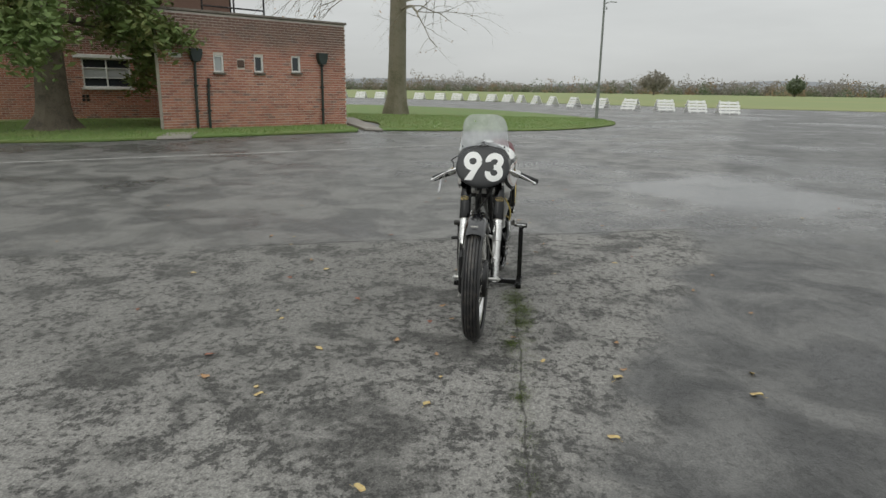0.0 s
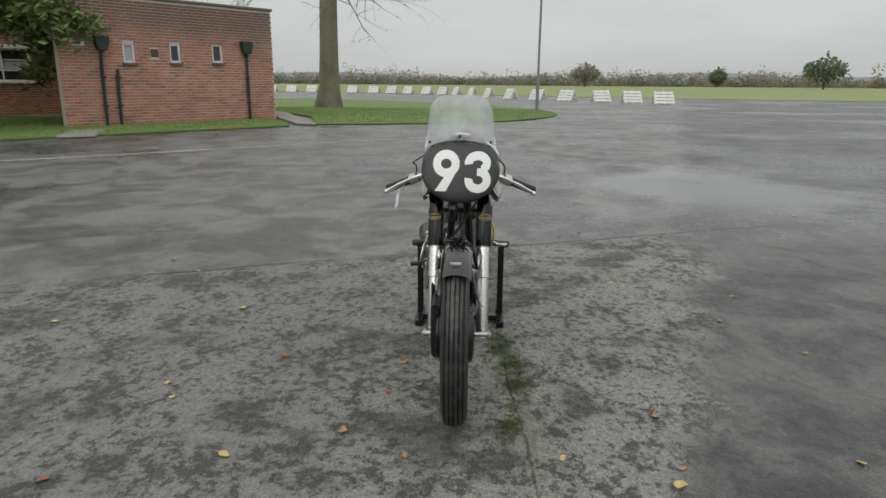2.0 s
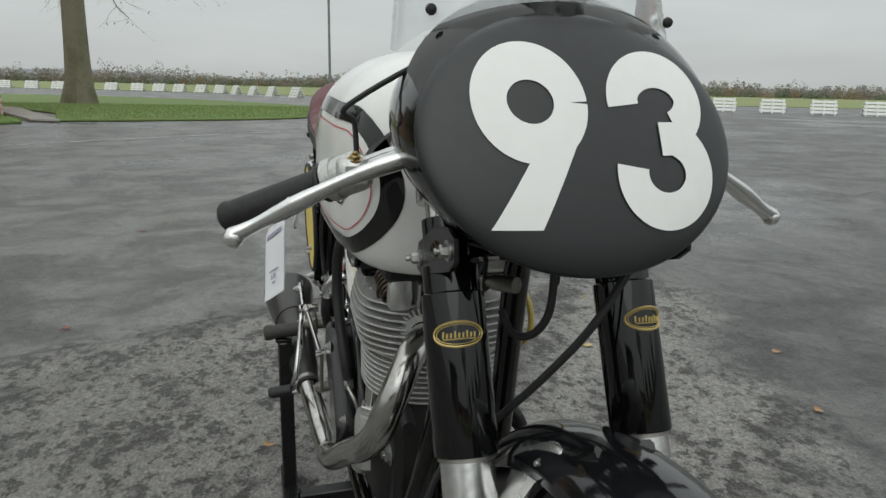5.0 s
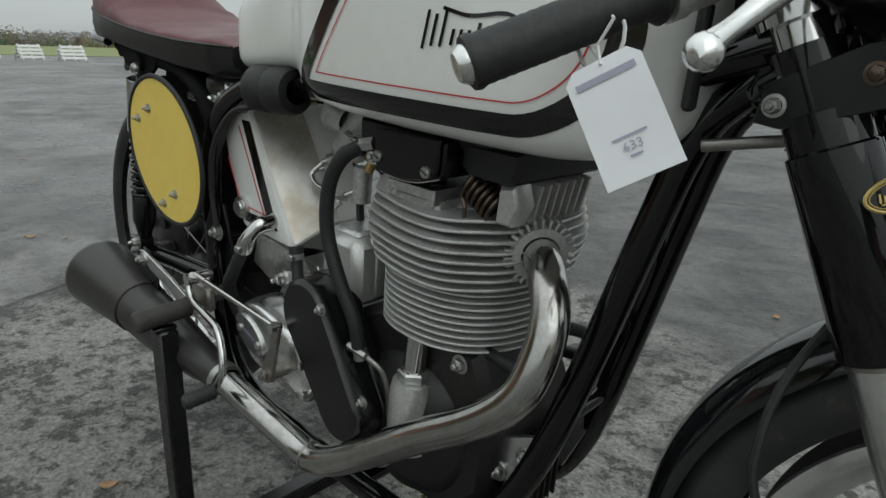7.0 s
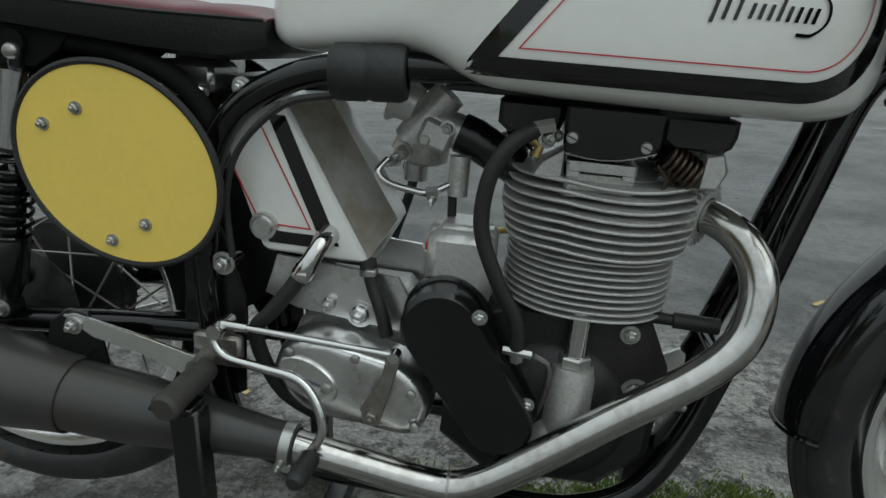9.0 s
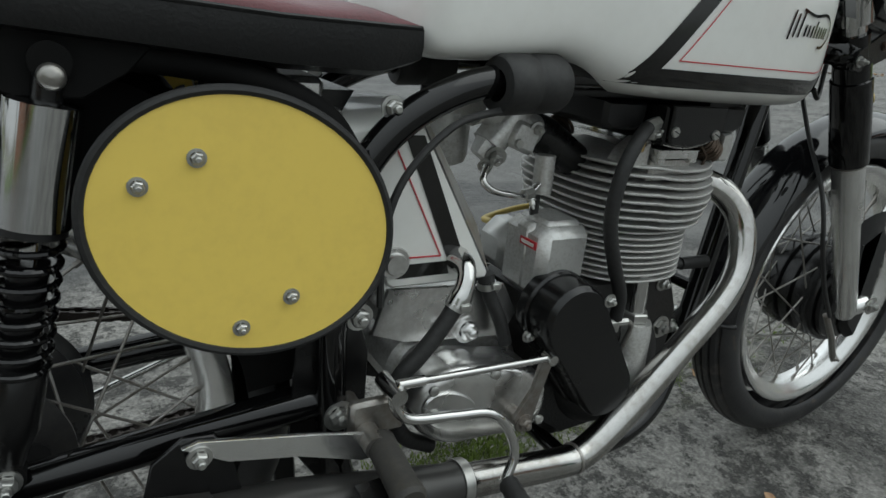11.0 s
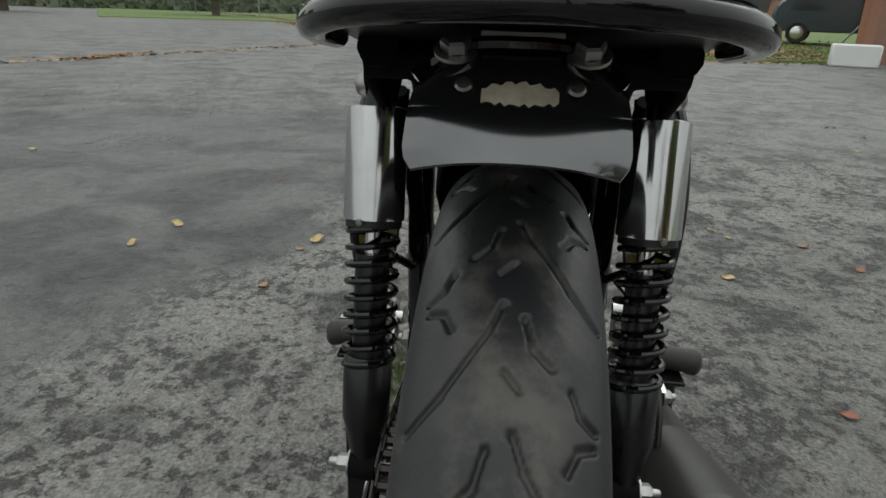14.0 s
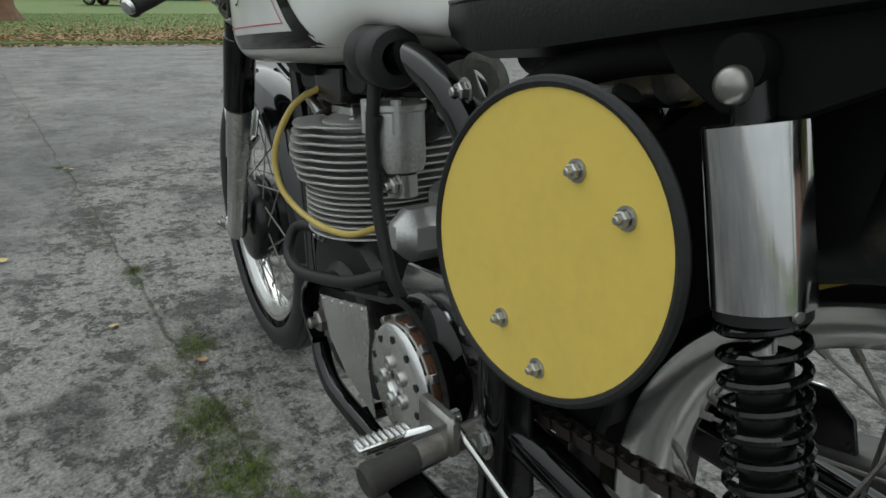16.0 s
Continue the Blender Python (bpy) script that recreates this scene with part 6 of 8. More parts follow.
def shock(s):
    top, bot = Vector((-0.580, 0.003 + s * 0.1135, 0.678)), Vector((-0.638, 0.003 + s * 0.1125, 0.345))
    d = (bot - top).normalized()
    L = (bot - top).length
    sh = P("rear_shock", MB().tube([top + d * 0.238, top + d * 0.242, bot - d * 0.045, bot - d * 0.03, bot], [0.0185, 0.0212, 0.0205, 0.016, 0.010], 24), SATIN_BLACK, "black sprung rear shock absorber")
    part("top_stem", MB().tube([top, top + d * 0.03], 0.011, 14), SATIN_BLACK, sh)
    for e in (top, bot):
        part("eye", MB().lathe([(0, -0.011), (0.014, -0.011), (0.014, 0.011), (0, 0.011)], e, (0, 1, 0), 18), INNER_BLACK, sh)
    part("cover", MB().tube([top + d * 0.028, top + d * 0.0292, top + d * 0.1205, top + d * 0.121, top + d * 0.09], [0.0228, 0.0258, 0.0258, 0.0240, 0.0240], 36), COVER_CHROME, sh, "chromed shock cover")
    part("screw", MB().lathe([(0, 0.002), (0.0028, 0.0016), (0.0036, 0)], top + d * 0.114 + Vector((-0.0245, s * 0.007, -0.004)), (-0.96, s * 0.28, 0), 10), STEEL, sh)
    part("collar", MB().tube([top + d * 0.119, top + d * 0.127], 0.0238, 24), MATT_BLACK, sh)
    part("spring", MB().coil(top + d * 0.126, top + d * 0.248, 0.0208, 0.0030, 8.5), GLOSS_BLACK, sh, "black coil spring")
    part("rod", MB().tube([top + d * 0.10, top + d * 0.17], 0.007, 12), CHROME, sh)
    part("damper_body", MB().tube([top + d * 0.150, top + d * 0.245], 0.0145, 16), SATIN_BLACK, sh)
    part("top_bolt", MB().lathe([(0.0095, 0), (0.0095, 0.004), (0.008, 0.0075), (0.0045, 0.0095), (0, 0.010)], (top.x, 0.003 + s * 0.124, 0.668), (0, s, 0), 20), STEEL, sh)
    part("bottom_bolt", MB().bolt(bot + Vector((0, s * 0.012, 0)), (0, s, 0), 0.008, 0.010), ZINC, sh)


both(shock)


# ---- side number plates ----
def side_plate(s):
    c, A, B, ang = (-0.447, 0.554), 0.1285, 0.1085, radians(-27)
    ell = [(c[0] + A * math.cos(a) * math.cos(ang) - B * math.sin(a) * math.sin(ang), c[1] + A * math.cos(a) * math.sin(ang) + B * math.sin(a) * math.cos(ang)) for a in np.linspace(0, 2 * math.pi, 73)[:-1]]
    plate = P("side_plate", MB().prism(ell, s * 0.1405, s * 0.1435, "xz", 0.0006), YELLOW, "blank yellow oval racing number plate")
    part("edging", MB().tube([(x, s * 0.142, z) for x, z in ell], 0.0042, 8, True), RUBBER, plate, "black rubber edging")
    for x, z in ((-0.490, 0.615), (-0.532, 0.594), (-0.414, 0.491), (-0.457, 0.467)):
        part("bolt", MB().bolt((x, s * 0.1435, z), (0, s, 0), 0.0052, 0.005), ZINC, plate)
    for line in ([(-0.512, s * 0.136, 0.603), (-0.50, s * 0.112, 0.62), (-0.48, s * 0.112, 0.66)], [(-0.435, s * 0.136, 0.479), (-0.42, s * 0.11, 0.46), (-0.36, s * 0.11, 0.45)]):
        part("stay", MB().tube(line, 0.005, 8), SATIN_BLACK, plate)


both(side_plate)

# ---- seat ----
SX = [-0.285, -0.33, -0.42, -0.52, -0.60, -0.66, -0.72, -0.78, -0.84, -0.875]
SW = [0.108, 0.120, 0.124, 0.127, 0.128, 0.127, 0.124, 0.115, 0.090, 0.055]
SB = [0.690, 0.678, 0.680, 0.688, 0.694, 0.699, 0.703, 0.708, 0.712, 0.715]
SM = [0.722, 0.722, 0.722, 0.726, 0.732, 0.738, 0.745, 0.755, 0.760, 0.755]
ST = [0.732, 0.740, 0.742, 0.746, 0.752, 0.768, 0.812, 0.838, 0.825, 0.790]


def seat_at(x):
    f = lambda ys: float(np.interp(-x, [-q for q in SX], ys))
    return f(SW), f(SB), f(SM), f(ST)


base_rows, top_rows = [], []
for x in np.linspace(-0.285, -0.875, 60):
    w, b, m_, t = seat_at(float(x))
    base_rows.append([(x, 0, b)] + [(x, y, z) for y, z in ((w * 0.80, b), (w * 0.97, b + 0.006), (w, (b + m_) / 2), (w * 0.985, m_), (w * 0.9, m_ + 0.002), (-w * 0.9, m_ + 0.002), (-w * 0.985, m_), (-w, (b + m_) / 2), (-w * 0.97, b + 0.006), (-w * 0.80, b))])
    quilt = 0.0035 * abs(math.sin((x + 0.285) * math.pi / 0.105)) if x > -0.66 else 0.003
    top_rows.append([(x, w * 0.975 * math.cos(a), m_ - 0.001 + (t - m_ + quilt - 0.003) * (math.sin(a) ** 0.5 if x > -0.68 else math.sin(a) ** 0.75)) for a in np.linspace(0, math.pi, 25)])
mb = MB().grid(base_rows, True)
mb.f.append(tuple(range(11)))
mb.f.append(tuple(59 * 11 + k for k in reversed(range(11))))
seat = P("seat", mb, SEAT_BLACK, "black-sided racing seat with a maroon hump", None, 50)
mb = MB().grid(top_rows)
mb.f.append(tuple(range(25)))
mb.f.append(tuple(59 * 25 + k for k in reversed(range(25))))
part("seat_top", mb, MAROON, seat, "worn maroon vinyl seat top", 50)
edge_l = [[(x, s * seat_at(float(x))[0] * 0.985, seat_at(float(x))[2] + 0.001) for x in np.linspace(-0.288, -0.872, 50)] for s in (-1, 1)]
for e in edge_l:
    part("piping", MB().tube(e, 0.0022, 6), SEAT_BLACK, seat)
part("rear_roll", MB().tube(curve([(-0.70, -0.120, 0.703), (-0.80, -0.106, 0.706), (-0.86, -0.066, 0.711), (-0.880, 0, 0.713), (-0.86, 0.066, 0.711), (-0.80, 0.106, 0.706), (-0.70, 0.120, 0.703)], 6), 0.0075, 10), GLOSS_BLACK, seat, "black rolled seat pan edge")
part("seat_tag", MB().box((-0.779, 0.003, 0.7055), (0.008, 0.042, 0.004), None, 0.001), STEEL, seat)

# ---- engine ----
CX = 0.092
P("crankcase", MB().prism([(-0.065, 0.235), (-0.060, 0.40), (0.0, 0.432), (0.17, 0.432), (0.20, 0.37), (0.195, 0.25), (0.14, 0.195), (0.0, 0.188)], -0.078, 0.078, "xz", 0.012).lathe([(0.0, -0.10), (0.06, -0.10), (0.085, -0.09), (0.10, -0.07), (0.10, 0.07), (0.08, 0.09), (0, 0.09)], (0.07, 0, 0.295), (0, 1, 0), 40), CRACKLE, "black crinkled crankcase")


def fin_plate(z, hx, hy, n, thick, dip=0.0):
    rows = []
    for zz, k in ((z, 0.995), (z + thick * 0.25, 1.0), (z + thick * 0.75, 1.0), (z + thick, 0.995)):
        row = []
        for i in range(56):
            a = 2 * math.pi * i / 56
            c, s = math.cos(a), math.sin(a)
            y = hy * k * math.copysign(abs(s) ** (2 / n), s)
            x = hx * k * math.copysign(abs(c) ** (2 / n), c)
            row.append((CX + x, y, zz - dip * max(0, 1 - ((x - 0.02) / 0.06) ** 2) * (abs(y) / hy) ** 2))
        rows.append(row)
    mb = MB().grid(rows, True)
    mb.f.append(tuple(range(56)))
    mb.f.append(tuple(3 * 56 + k for k in reversed(range(56))))
    return mb


barrel = P("cylinder", MB().lathe([(0.0, 0.425), (0.072, 0.425), (0.072, 0.515), (0, 0.515)], (CX, 0, 0), (0, 0, 1), 40), FIN_ALLOY, "finned alloy cylinder barrel")
for k in range(9):
    part("fin", fin_plate(0.433 + k * 0.0084, 0.101, 0.110, 2.3, 0.0026), FIN_ALLOY, barrel)
head_ = P("cylinder_head", MB().lathe([(0.0, 0.505), (0.076, 0.505), (0.08, 0.59), (0.05, 0.605), (0, 0.605)], (CX, 0, 0), (0, 0, 1), 40), FIN_ALLOY, "large square-finned alloy cylinder head")
for k in range(8):
    g = 1 - 0.02 * abs(k - 3.5)
    part("fin", fin_plate(0.512 + k * 0.0108, 0.114 * g, 0.126 * g, 2.9, 0.0032, 0.005), FIN_ALLOY, head_)
for k in range(7):
    y = -0.052 + k * 0.0145
    part("fin", MB().prism([(0.150, 0.592), (0.185, 0.632), (0.212, 0.628), (0.205, 0.590), (0.185, 0.575)], y - 0.0018, y + 0.0018, "xz"), FIN_ALLOY, head_)
tower = part("tower", MB().prism([(0.047, 0.570), (0.049, 0.598), (0.119, 0.598), (0.122, 0.570)], -0.104, 0.06, "xz", 0.004), CAST_ALLOY, head_)
part("collar", MB().prism([(0.048, 0.600), (0.048, 0.611), (0.120, 0.611), (0.120, 0.600)], -0.112, 0.06, "xz", 0.0025), ALLOY, tower, "bright tappet collar")
for x0, x1 in ((0.049, 0.062), (0.106, 0.119)):
    part("collar_lug", MB().prism([(x0, 0.594), (x0, 0.600), (x1, 0.600), (x1, 0.594)], -0.111, -0.09, "xz", 0.001), ALLOY, tower)
part("rear_cheek", MB().prism([(0.012, 0.588), (0.020, 0.606), (0.046, 0.622), (0.046, 0.588)], -0.100, -0.060, "xz", 0.004), CAST_ALLOY, head_)
part("front_cheek", MB().prism([(0.186, 0.590), (0.188, 0.628), (0.206, 0.632), (0.214, 0.612), (0.205, 0.590)], -0.092, -0.062, "xz", 0.004), CAST_ALLOY, head_)
cover_line = [(0.040, 0.664), (0.041, 0.628)] + [(0.044 + 0.090 * k / 12, 0.6185 - 0.0055 * math.sin(math.pi * k / 12) + 0.008 * (k / 12) ** 2) for k in range(13)] + [(0.138, 0.634), (0.139, 0.664)]
cam_box = P("cam_box", MB().prism(cover_line, -0.119, 0.075, "xz", 0.003), SATIN_BLACK, "black cam box over the cylinder head")
part("cover", MB().prism([(x + (0.0015 if x < 0.09 else -0.0015), z + 0.003) for x, z in cover_line], -0.1205, -0.127, "xz", 0.0025), SATIN_BLACK, cam_box, "curved black end cover")
part("gasket", MB().tube([(x, -0.1195, z + 0.001) for x, z in cover_line[2:15]], 0.0012, 6), ALLOY, cam_box)
for cx, cz in ((0.049, 0.636), (0.122, 0.633)):
    sc_ = part("screw", MB().lathe([(0.0062, 0), (0.0062, 0.002), (0.0052, 0.0034), (0, 0.0036)], (cx, -0.127, cz), (0, -1, 0), 18), ZINC, cam_box)
    # uncut slot: a thin black strip stands in for its shade
    part("slot", MB().box((cx, -0.1307, cz), (0.0098, 0.0006, 0.0014), Matrix.Rotation(0.4, 3, "Y")), MATT_BLACK, sc_)
for x0, x1, yy in ((0.139, 0.215, -0.098), (-0.030, 0.040, -0.090)):
    P("rocker_cover", MB().prism([(x0, 0.664), (x0, 0.640), (x0 + 0.010, 0.632), (x1 - 0.014, 0.630), (x1 - 0.004, 0.636), (x1, 0.648), (x1, 0.664)], yy, 0.07, "xz", 0.006), MATT_BLACK, "black rocker cover below the tank")
for h0, h1, arm in (((0.148, -0.085, 0.623), (0.180, -0.080, 0.603), (0.150, -0.096, 0.585)), ((0.150, 0.040, 0.622), (0.180, 0.045, 0.603), (0.150, 0.055, 0.585)), ((0.005, 0.02, 0.62), (-0.02, 0.02, 0.602), (0.006, 0.03, 0.585))):
    hs = P("hairspring", MB().coil(h0, h1, 0.0165, 0.0024, 5.5), SPRING_STEEL, "exposed oily valve hairspring")
    part("spring_arm", MB().tube([Vector(h0) + Vector((-0.006, -0.010, -0.010)), (Vector(h0) + Vector(arm)) / 2 + Vector((0.003, -0.008, -0.004)), arm], 0.0022, 6), SPRING_STEEL, hs)
    part("spring_core", MB().tube([h0, h1], 0.010, 14), MATT_BLACK, hs)
un = P("feed_union", MB().tube([(0.008, -0.108, 0.629), (0.018, -0.108, 0.622), (0.014, -0.110, 0.610)], 0.0058, 10), BRASS, "brass oil feed union")
part("nut", MB().bolt((0.024, -0.110, 0.630), (0.4, -0.9, 0.1), 0.0068, 0.008), ZINC, un)
part("nut", MB().bolt((0.034, -0.108, 0.634), (0.4, -0.9, 0.1), 0.0045, 0.006), ZINC, un)
P("spark_plug", MB().tube([(0.14, 0.07, 0.60), (0.155, 0.085, 0.628)], [0.009, 0.006], 10), ZINC)
P("tank_tray", MB().box((0.06, 0, 0.673), (0.30, 0.18, 0.010), None, 0.003), MATT_BLACK)

NUT, NAX = Vector((0.203, -0.036, 0.556)), Vector((0.80, -0.58, -0.12)).normalized()
nut_ = P("exhaust_nut", MB().lathe([(0.021, 0.012), (0.030, 0.012), (0.030, -0.012), (0.021, -0.012)], NUT, NAX, 40, True), FIN_ALLOY, "finned exhaust ring nut")
u_, v_ = NAX.orthogonal().normalized(), NAX.cross(NAX.orthogonal().normalized())
for k in range(26):
    a = 2 * math.pi * k / 26
    d = u_ * math.cos(a) + v_ * math.sin(a)
    m = Matrix((NAX, NAX.cross(d), d)).transposed()
    part("fin", MB().box(NUT + d * 0.0335, (0.020, 0.0034, 0.010), m, 0.0008), FIN_ALLOY, nut_)
pipe = [NUT - NAX * 0.01, NUT + NAX * 0.012, (0.241, -0.068, 0.543), (0.262, -0.088, 0.516), (0.267, -0.104, 0.480), (0.256, -0.117, 0.437), (0.218, -0.128, 0.395), (0.143, -0.138, 0.339), (0.056, -0.146, 0.270), (0.0, -0.150, 0.231), (-0.035, -0.152, 0.218), (-0.075, -0.154, 0.220), (-0.15, -0.162, 0.236), (-0.235, -0.173, 0.256)]
P("exhaust_pipe", MB().tube(curve(pipe, 7), 0.0196, 28), PIPE_CHROME, "bright chromed exhaust pipe with a tight bend")
P("pipe_weld", MB().tube([(-0.037, -0.152, 0.2175), (-0.041, -0.1522, 0.2175)], 0.0206, 28), STEEL)
AX = Vector((-0.985, -0.035, 0.085)).normalized()
S0 = Vector((-0.218, -0.171, 0.254))
mega = P("megaphone", MB().lathe([(0.0205, 0.0), (0.0235, 0.002), (0.0235, 0.03), (0.0245, 0.04), (0.042, 0.20), (0.0435, 0.285), (0.045, 0.288)], S0, AX, 40).lathe([(0.0448, 0.275), (0.0465, 0.276), (0.0475, 0.29), (0.0625, 0.43), (0.0632, 0.437), (0.060, 0.442), (0.040, 0.475), (0.038, 0.475), (0.058, 0.435), (0.044, 0.30)], S0, AX, 44), simple("heat_dulled_black", (0.050, 0.049, 0.047), 0.33, 0.35, dirt=0.7, dirt_colour=(0.055, 0.050, 0.046), fine=70, coarse=9), "black megaphone silencer with a reverse cone")
part("clamp", MB().lathe([(0.0238, 0.0), (0.0255, 0.0), (0.0255, 0.012), (0.0238, 0.012)], S0 + AX * 0.004, AX, 32, True).box(S0 + AX * 0.01 + Vector((0, -0.008, -0.026)), (0.012, 0.012, 0.014), None, 0.002).bolt(S0 + AX * 0.01 + Vector((-0.004, -0.020, -0.018)), (0, -1, 0), 0.004, 0.006), ZINC, mega, "steel exhaust clamp")
part("tab", MB().prism([(-0.545, 0.315), (-0.460, 0.305), (-0.468, 0.350), (-0.485, 0.378), (-0.510, 0.380), (-0.535, 0.360)], -0.158, -0.163, "xz", 0.001), SATIN_BLACK, mega)
P("silencer_strap", MB().prism([(-0.512, 0.374), (-0.498, 0.378), (-0.40, 0.360), (-0.330, 0.343), (-0.325, 0.318), (-0.345, 0.316), (-0.41, 0.338), (-0.475, 0.352)], -0.164, -0.169, "xz", 0.001), ALLOY, "alloy silencer strap")
P("strap_bolt", MB().bolt((-0.498, -0.169, 0.363), (0, -1, 0), 0.0075, 0.007), ZINC)


def hull2(c0, r0, c1, r1, n=22):
    """The outline round two circles."""
    d = math.atan2(c1[1] - c0[1], c1[0] - c0[0])
    l = math.hypot(c1[0] - c0[0], c1[1] - c0[1])
    b = math.acos((r0 - r1) / l)
    a0 = [(c0[0] + r0 * math.cos(a), c0[1] + r0 * math.sin(a)) for a in np.linspace(d + b, d + 2 * math.pi - b, n)]
    return a0 + [(c1[0] + r1 * math.cos(a), c1[1] + r1 * math.sin(a)) for a in np.linspace(d - b, d + b, n)]


P("timing_cover", MB().prism(hull2((-0.066, 0.412), 0.046, (0.010, 0.303), 0.040), -0.100, -0.146, "xz", 0.006).prism(hull2((-0.066, 0.412), 0.050, (0.010, 0.303), 0.044), -0.085, -0.106, "xz", 0.003), SATIN_BLACK, "black magneto chain cover")
for b_ in ((-0.023, -0.146, 0.436), (0.040, -0.130, 0.330), (-0.105, -0.104, 0.382)):
    P("cover_screw", MB().bolt(b_, (0, -1, 0), 0.006, 0.005), ZINC)
mag = P("magneto", MB().box((-0.058, -0.055, 0.466), (0.078, 0.085, 0.094), None, 0.012).box((-0.058, -0.055, 0.513), (0.052, 0.06, 0.012), None, 0.005).box((-0.062, 0.02, 0.455), (0.06, 0.08, 0.07), None, 0.02).box((-0.058, -0.055, 0.470), (0.082, 0.030, 0.086), None, 0.006), CAST_ALLOY, "cast alloy magneto body")
part("label_plate", MB().box((-0.0985, -0.070, 0.490), (0.002, 0.032, 0.010), None, 0.0005), RED_LINE, mag, "small red enamel label")
part("label_mark", MB().box((-0.0997, -0.070, 0.490), (0.0012, 0.024, 0.004)), WHITE_PAINT, mag, "", 0)
P("bevel_tube", MB().tube([(0.088, -0.088, 0.440), (0.088, -0.092, 0.380)], 0.0140, 20), CHROME, "chromed bevel shaft tube")
P("bevel_nut", MB().lathe([(0.0175, 0), (0.0195, 0.002), (0.0195, 0.012), (0.0175, 0.014), (0.0145, 0.014)], (0.088, -0.093, 0.370), (0, 0, 1), 6), ZINC)
P("bevel_housing", MB().lathe([(0.030, -0.09), (0.028, -0.065), (0.027, -0.015), (0.024, 0.0), (0.0, 0.0)], (0.088, -0.094, 0.370), (0, 0, 1), 28).tube([(0.088, -0.095, 0.295), (0.040, -0.10, 0.245)], 0.022, 16), CAST_ALLOY, "cast alloy bevel housing")
for bx, by, bz, br_ in ((0.148, -0.079, 0.412, 0.008), (0.165, -0.079, 0.34, 0.012), (0.195, -0.050, 0.281, 0.009), (0.229, -0.050, 0.318, 0.008), (0.148, 0.079, 0.412, 0.008)):
    P("crankcase_bolt", MB().bolt((bx, by, bz), (0, math.copysign(1, by), 0), br_, 0.007), ZINC)


def engine_plate(s):
    P("engine_plate", MB().prism([(0.158, 0.305), (0.238, 0.350), (0.256, 0.334), (0.226, 0.258), (0.203, 0.250)], s * 0.043, s * 0.050, "xz", 0.001), ALLOY, "alloy front engine plate")
    P("rear_engine_plate", MB().prism([(-0.285, 0.452), (-0.13, 0.442), (-0.105, 0.40), (-0.125, 0.372), (-0.26, 0.385), (-0.30, 0.40)], s * 0.070, s * 0.076, "xz", 0.001).bolt((-0.176, s * 0.076, 0.388), (0, s, 0), 0.012, 0.009).bolt((-0.215, s * 0.076, 0.398), (0, s, 0), 0.008, 0.012), ALLOY, "alloy rear engine plate")


both(engine_plate)
P("lower_fins", MB().box((0.19, 0, 0.24), (0.03, 0.10, 0.10)), CRACKLE)
for k in range(8):
    P("crankcase_rib", MB().box((0.206, -0.045 + k * 0.0125, 0.262), (0.03, 0.003, 0.10), None, 0.001), CRACKLE)
P("breather_stub", MB().tube([(0.17, -0.06, 0.430), (0.195, -0.065, 0.432)], 0.007, 12).tube([(0.195, -0.065, 0.432), (0.245, -0.07, 0.433)], 0.0095, 12), RUBBER)

# gearbox and gear change
GB = [(-0.272, 0.325), (-0.262, 0.350), (-0.240, 0.366), (-0.205, 0.371), (-0.16, 0.362), (-0.115, 0.352), (-0.085, 0.330), (-0.073, 0.300), (-0.080, 0.270), (-0.100, 0.256), (-0.16, 0.262), (-0.215, 0.266), (-0.250, 0.285)]
GBC = [(p.x, p.z) for p in curve([(x, 0, z) for x, z in GB + GB[:1]], 4)[:-1]]
gcx, gcz = sum(c[0] for c in GBC) / len(GBC), sum(c[1] for c in GBC) / len(GBC)
gmb = MB().grid([[(gcx + (c[0] - gcx) * k, y, gcz + (c[1] - gcz) * k) for c in GBC] for y, k in ((-0.075, 1.0), (-0.100, 1.0), (-0.110, 0.992), (-0.118, 0.97), (-0.1235, 0.93), (-0.127, 0.87), (-0.1285, 0.78), (-0.129, 0.5), (-0.129, 0.01))], True)
gbox = P("gearbox", gmb, ALLOY, "cast alloy gearbox end cover", None, 70)
P("gearbox_shell", MB().prism([(c[0] * 0.98 - 0.003, c[1] + 0.012) for c in GBC], -0.06, 0.07, "xz", 0.01).box((-0.19, 0, 0.385), (0.14, 0.10, 0.05), None, 0.015), CAST_ALLOY, "dull alloy gearbox shell")
ov = [(-0.222 + 0.038 * math.cos(a), 0.318 + 0.026 * math.sin(a) - 0.3 * 0.038 * math.cos(a)) for a in np.linspace(0, 2 * math.pi, 33)[:-1]]
part("inspection_cover", MB().prism(ov, -0.127, -0.133, "xz", 0.002), ALLOY, gbox, "oval alloy inspection cover")
part("cover_mark", MB().box((-0.222, -0.1335, 0.318), (0.034, 0.001, 0.004), Matrix.Rotation(0.3, 3, "Y")), INK, gbox, "", 0)
for x, z in ((-0.247, 0.350), (-0.165, 0.354), (-0.095, 0.318), (-0.088, 0.275), (-0.245, 0.322), (-0.198, 0.310)):
    part("screw", MB().lathe([(0.006, 0), (0.006, 0.003), (0.0045, 0.004), (0, 0.004)], (x, -0.129 if z not in (0.322, 0.310) else -0.1325, z), (0, -1, 0), 12), ZINC, gbox)
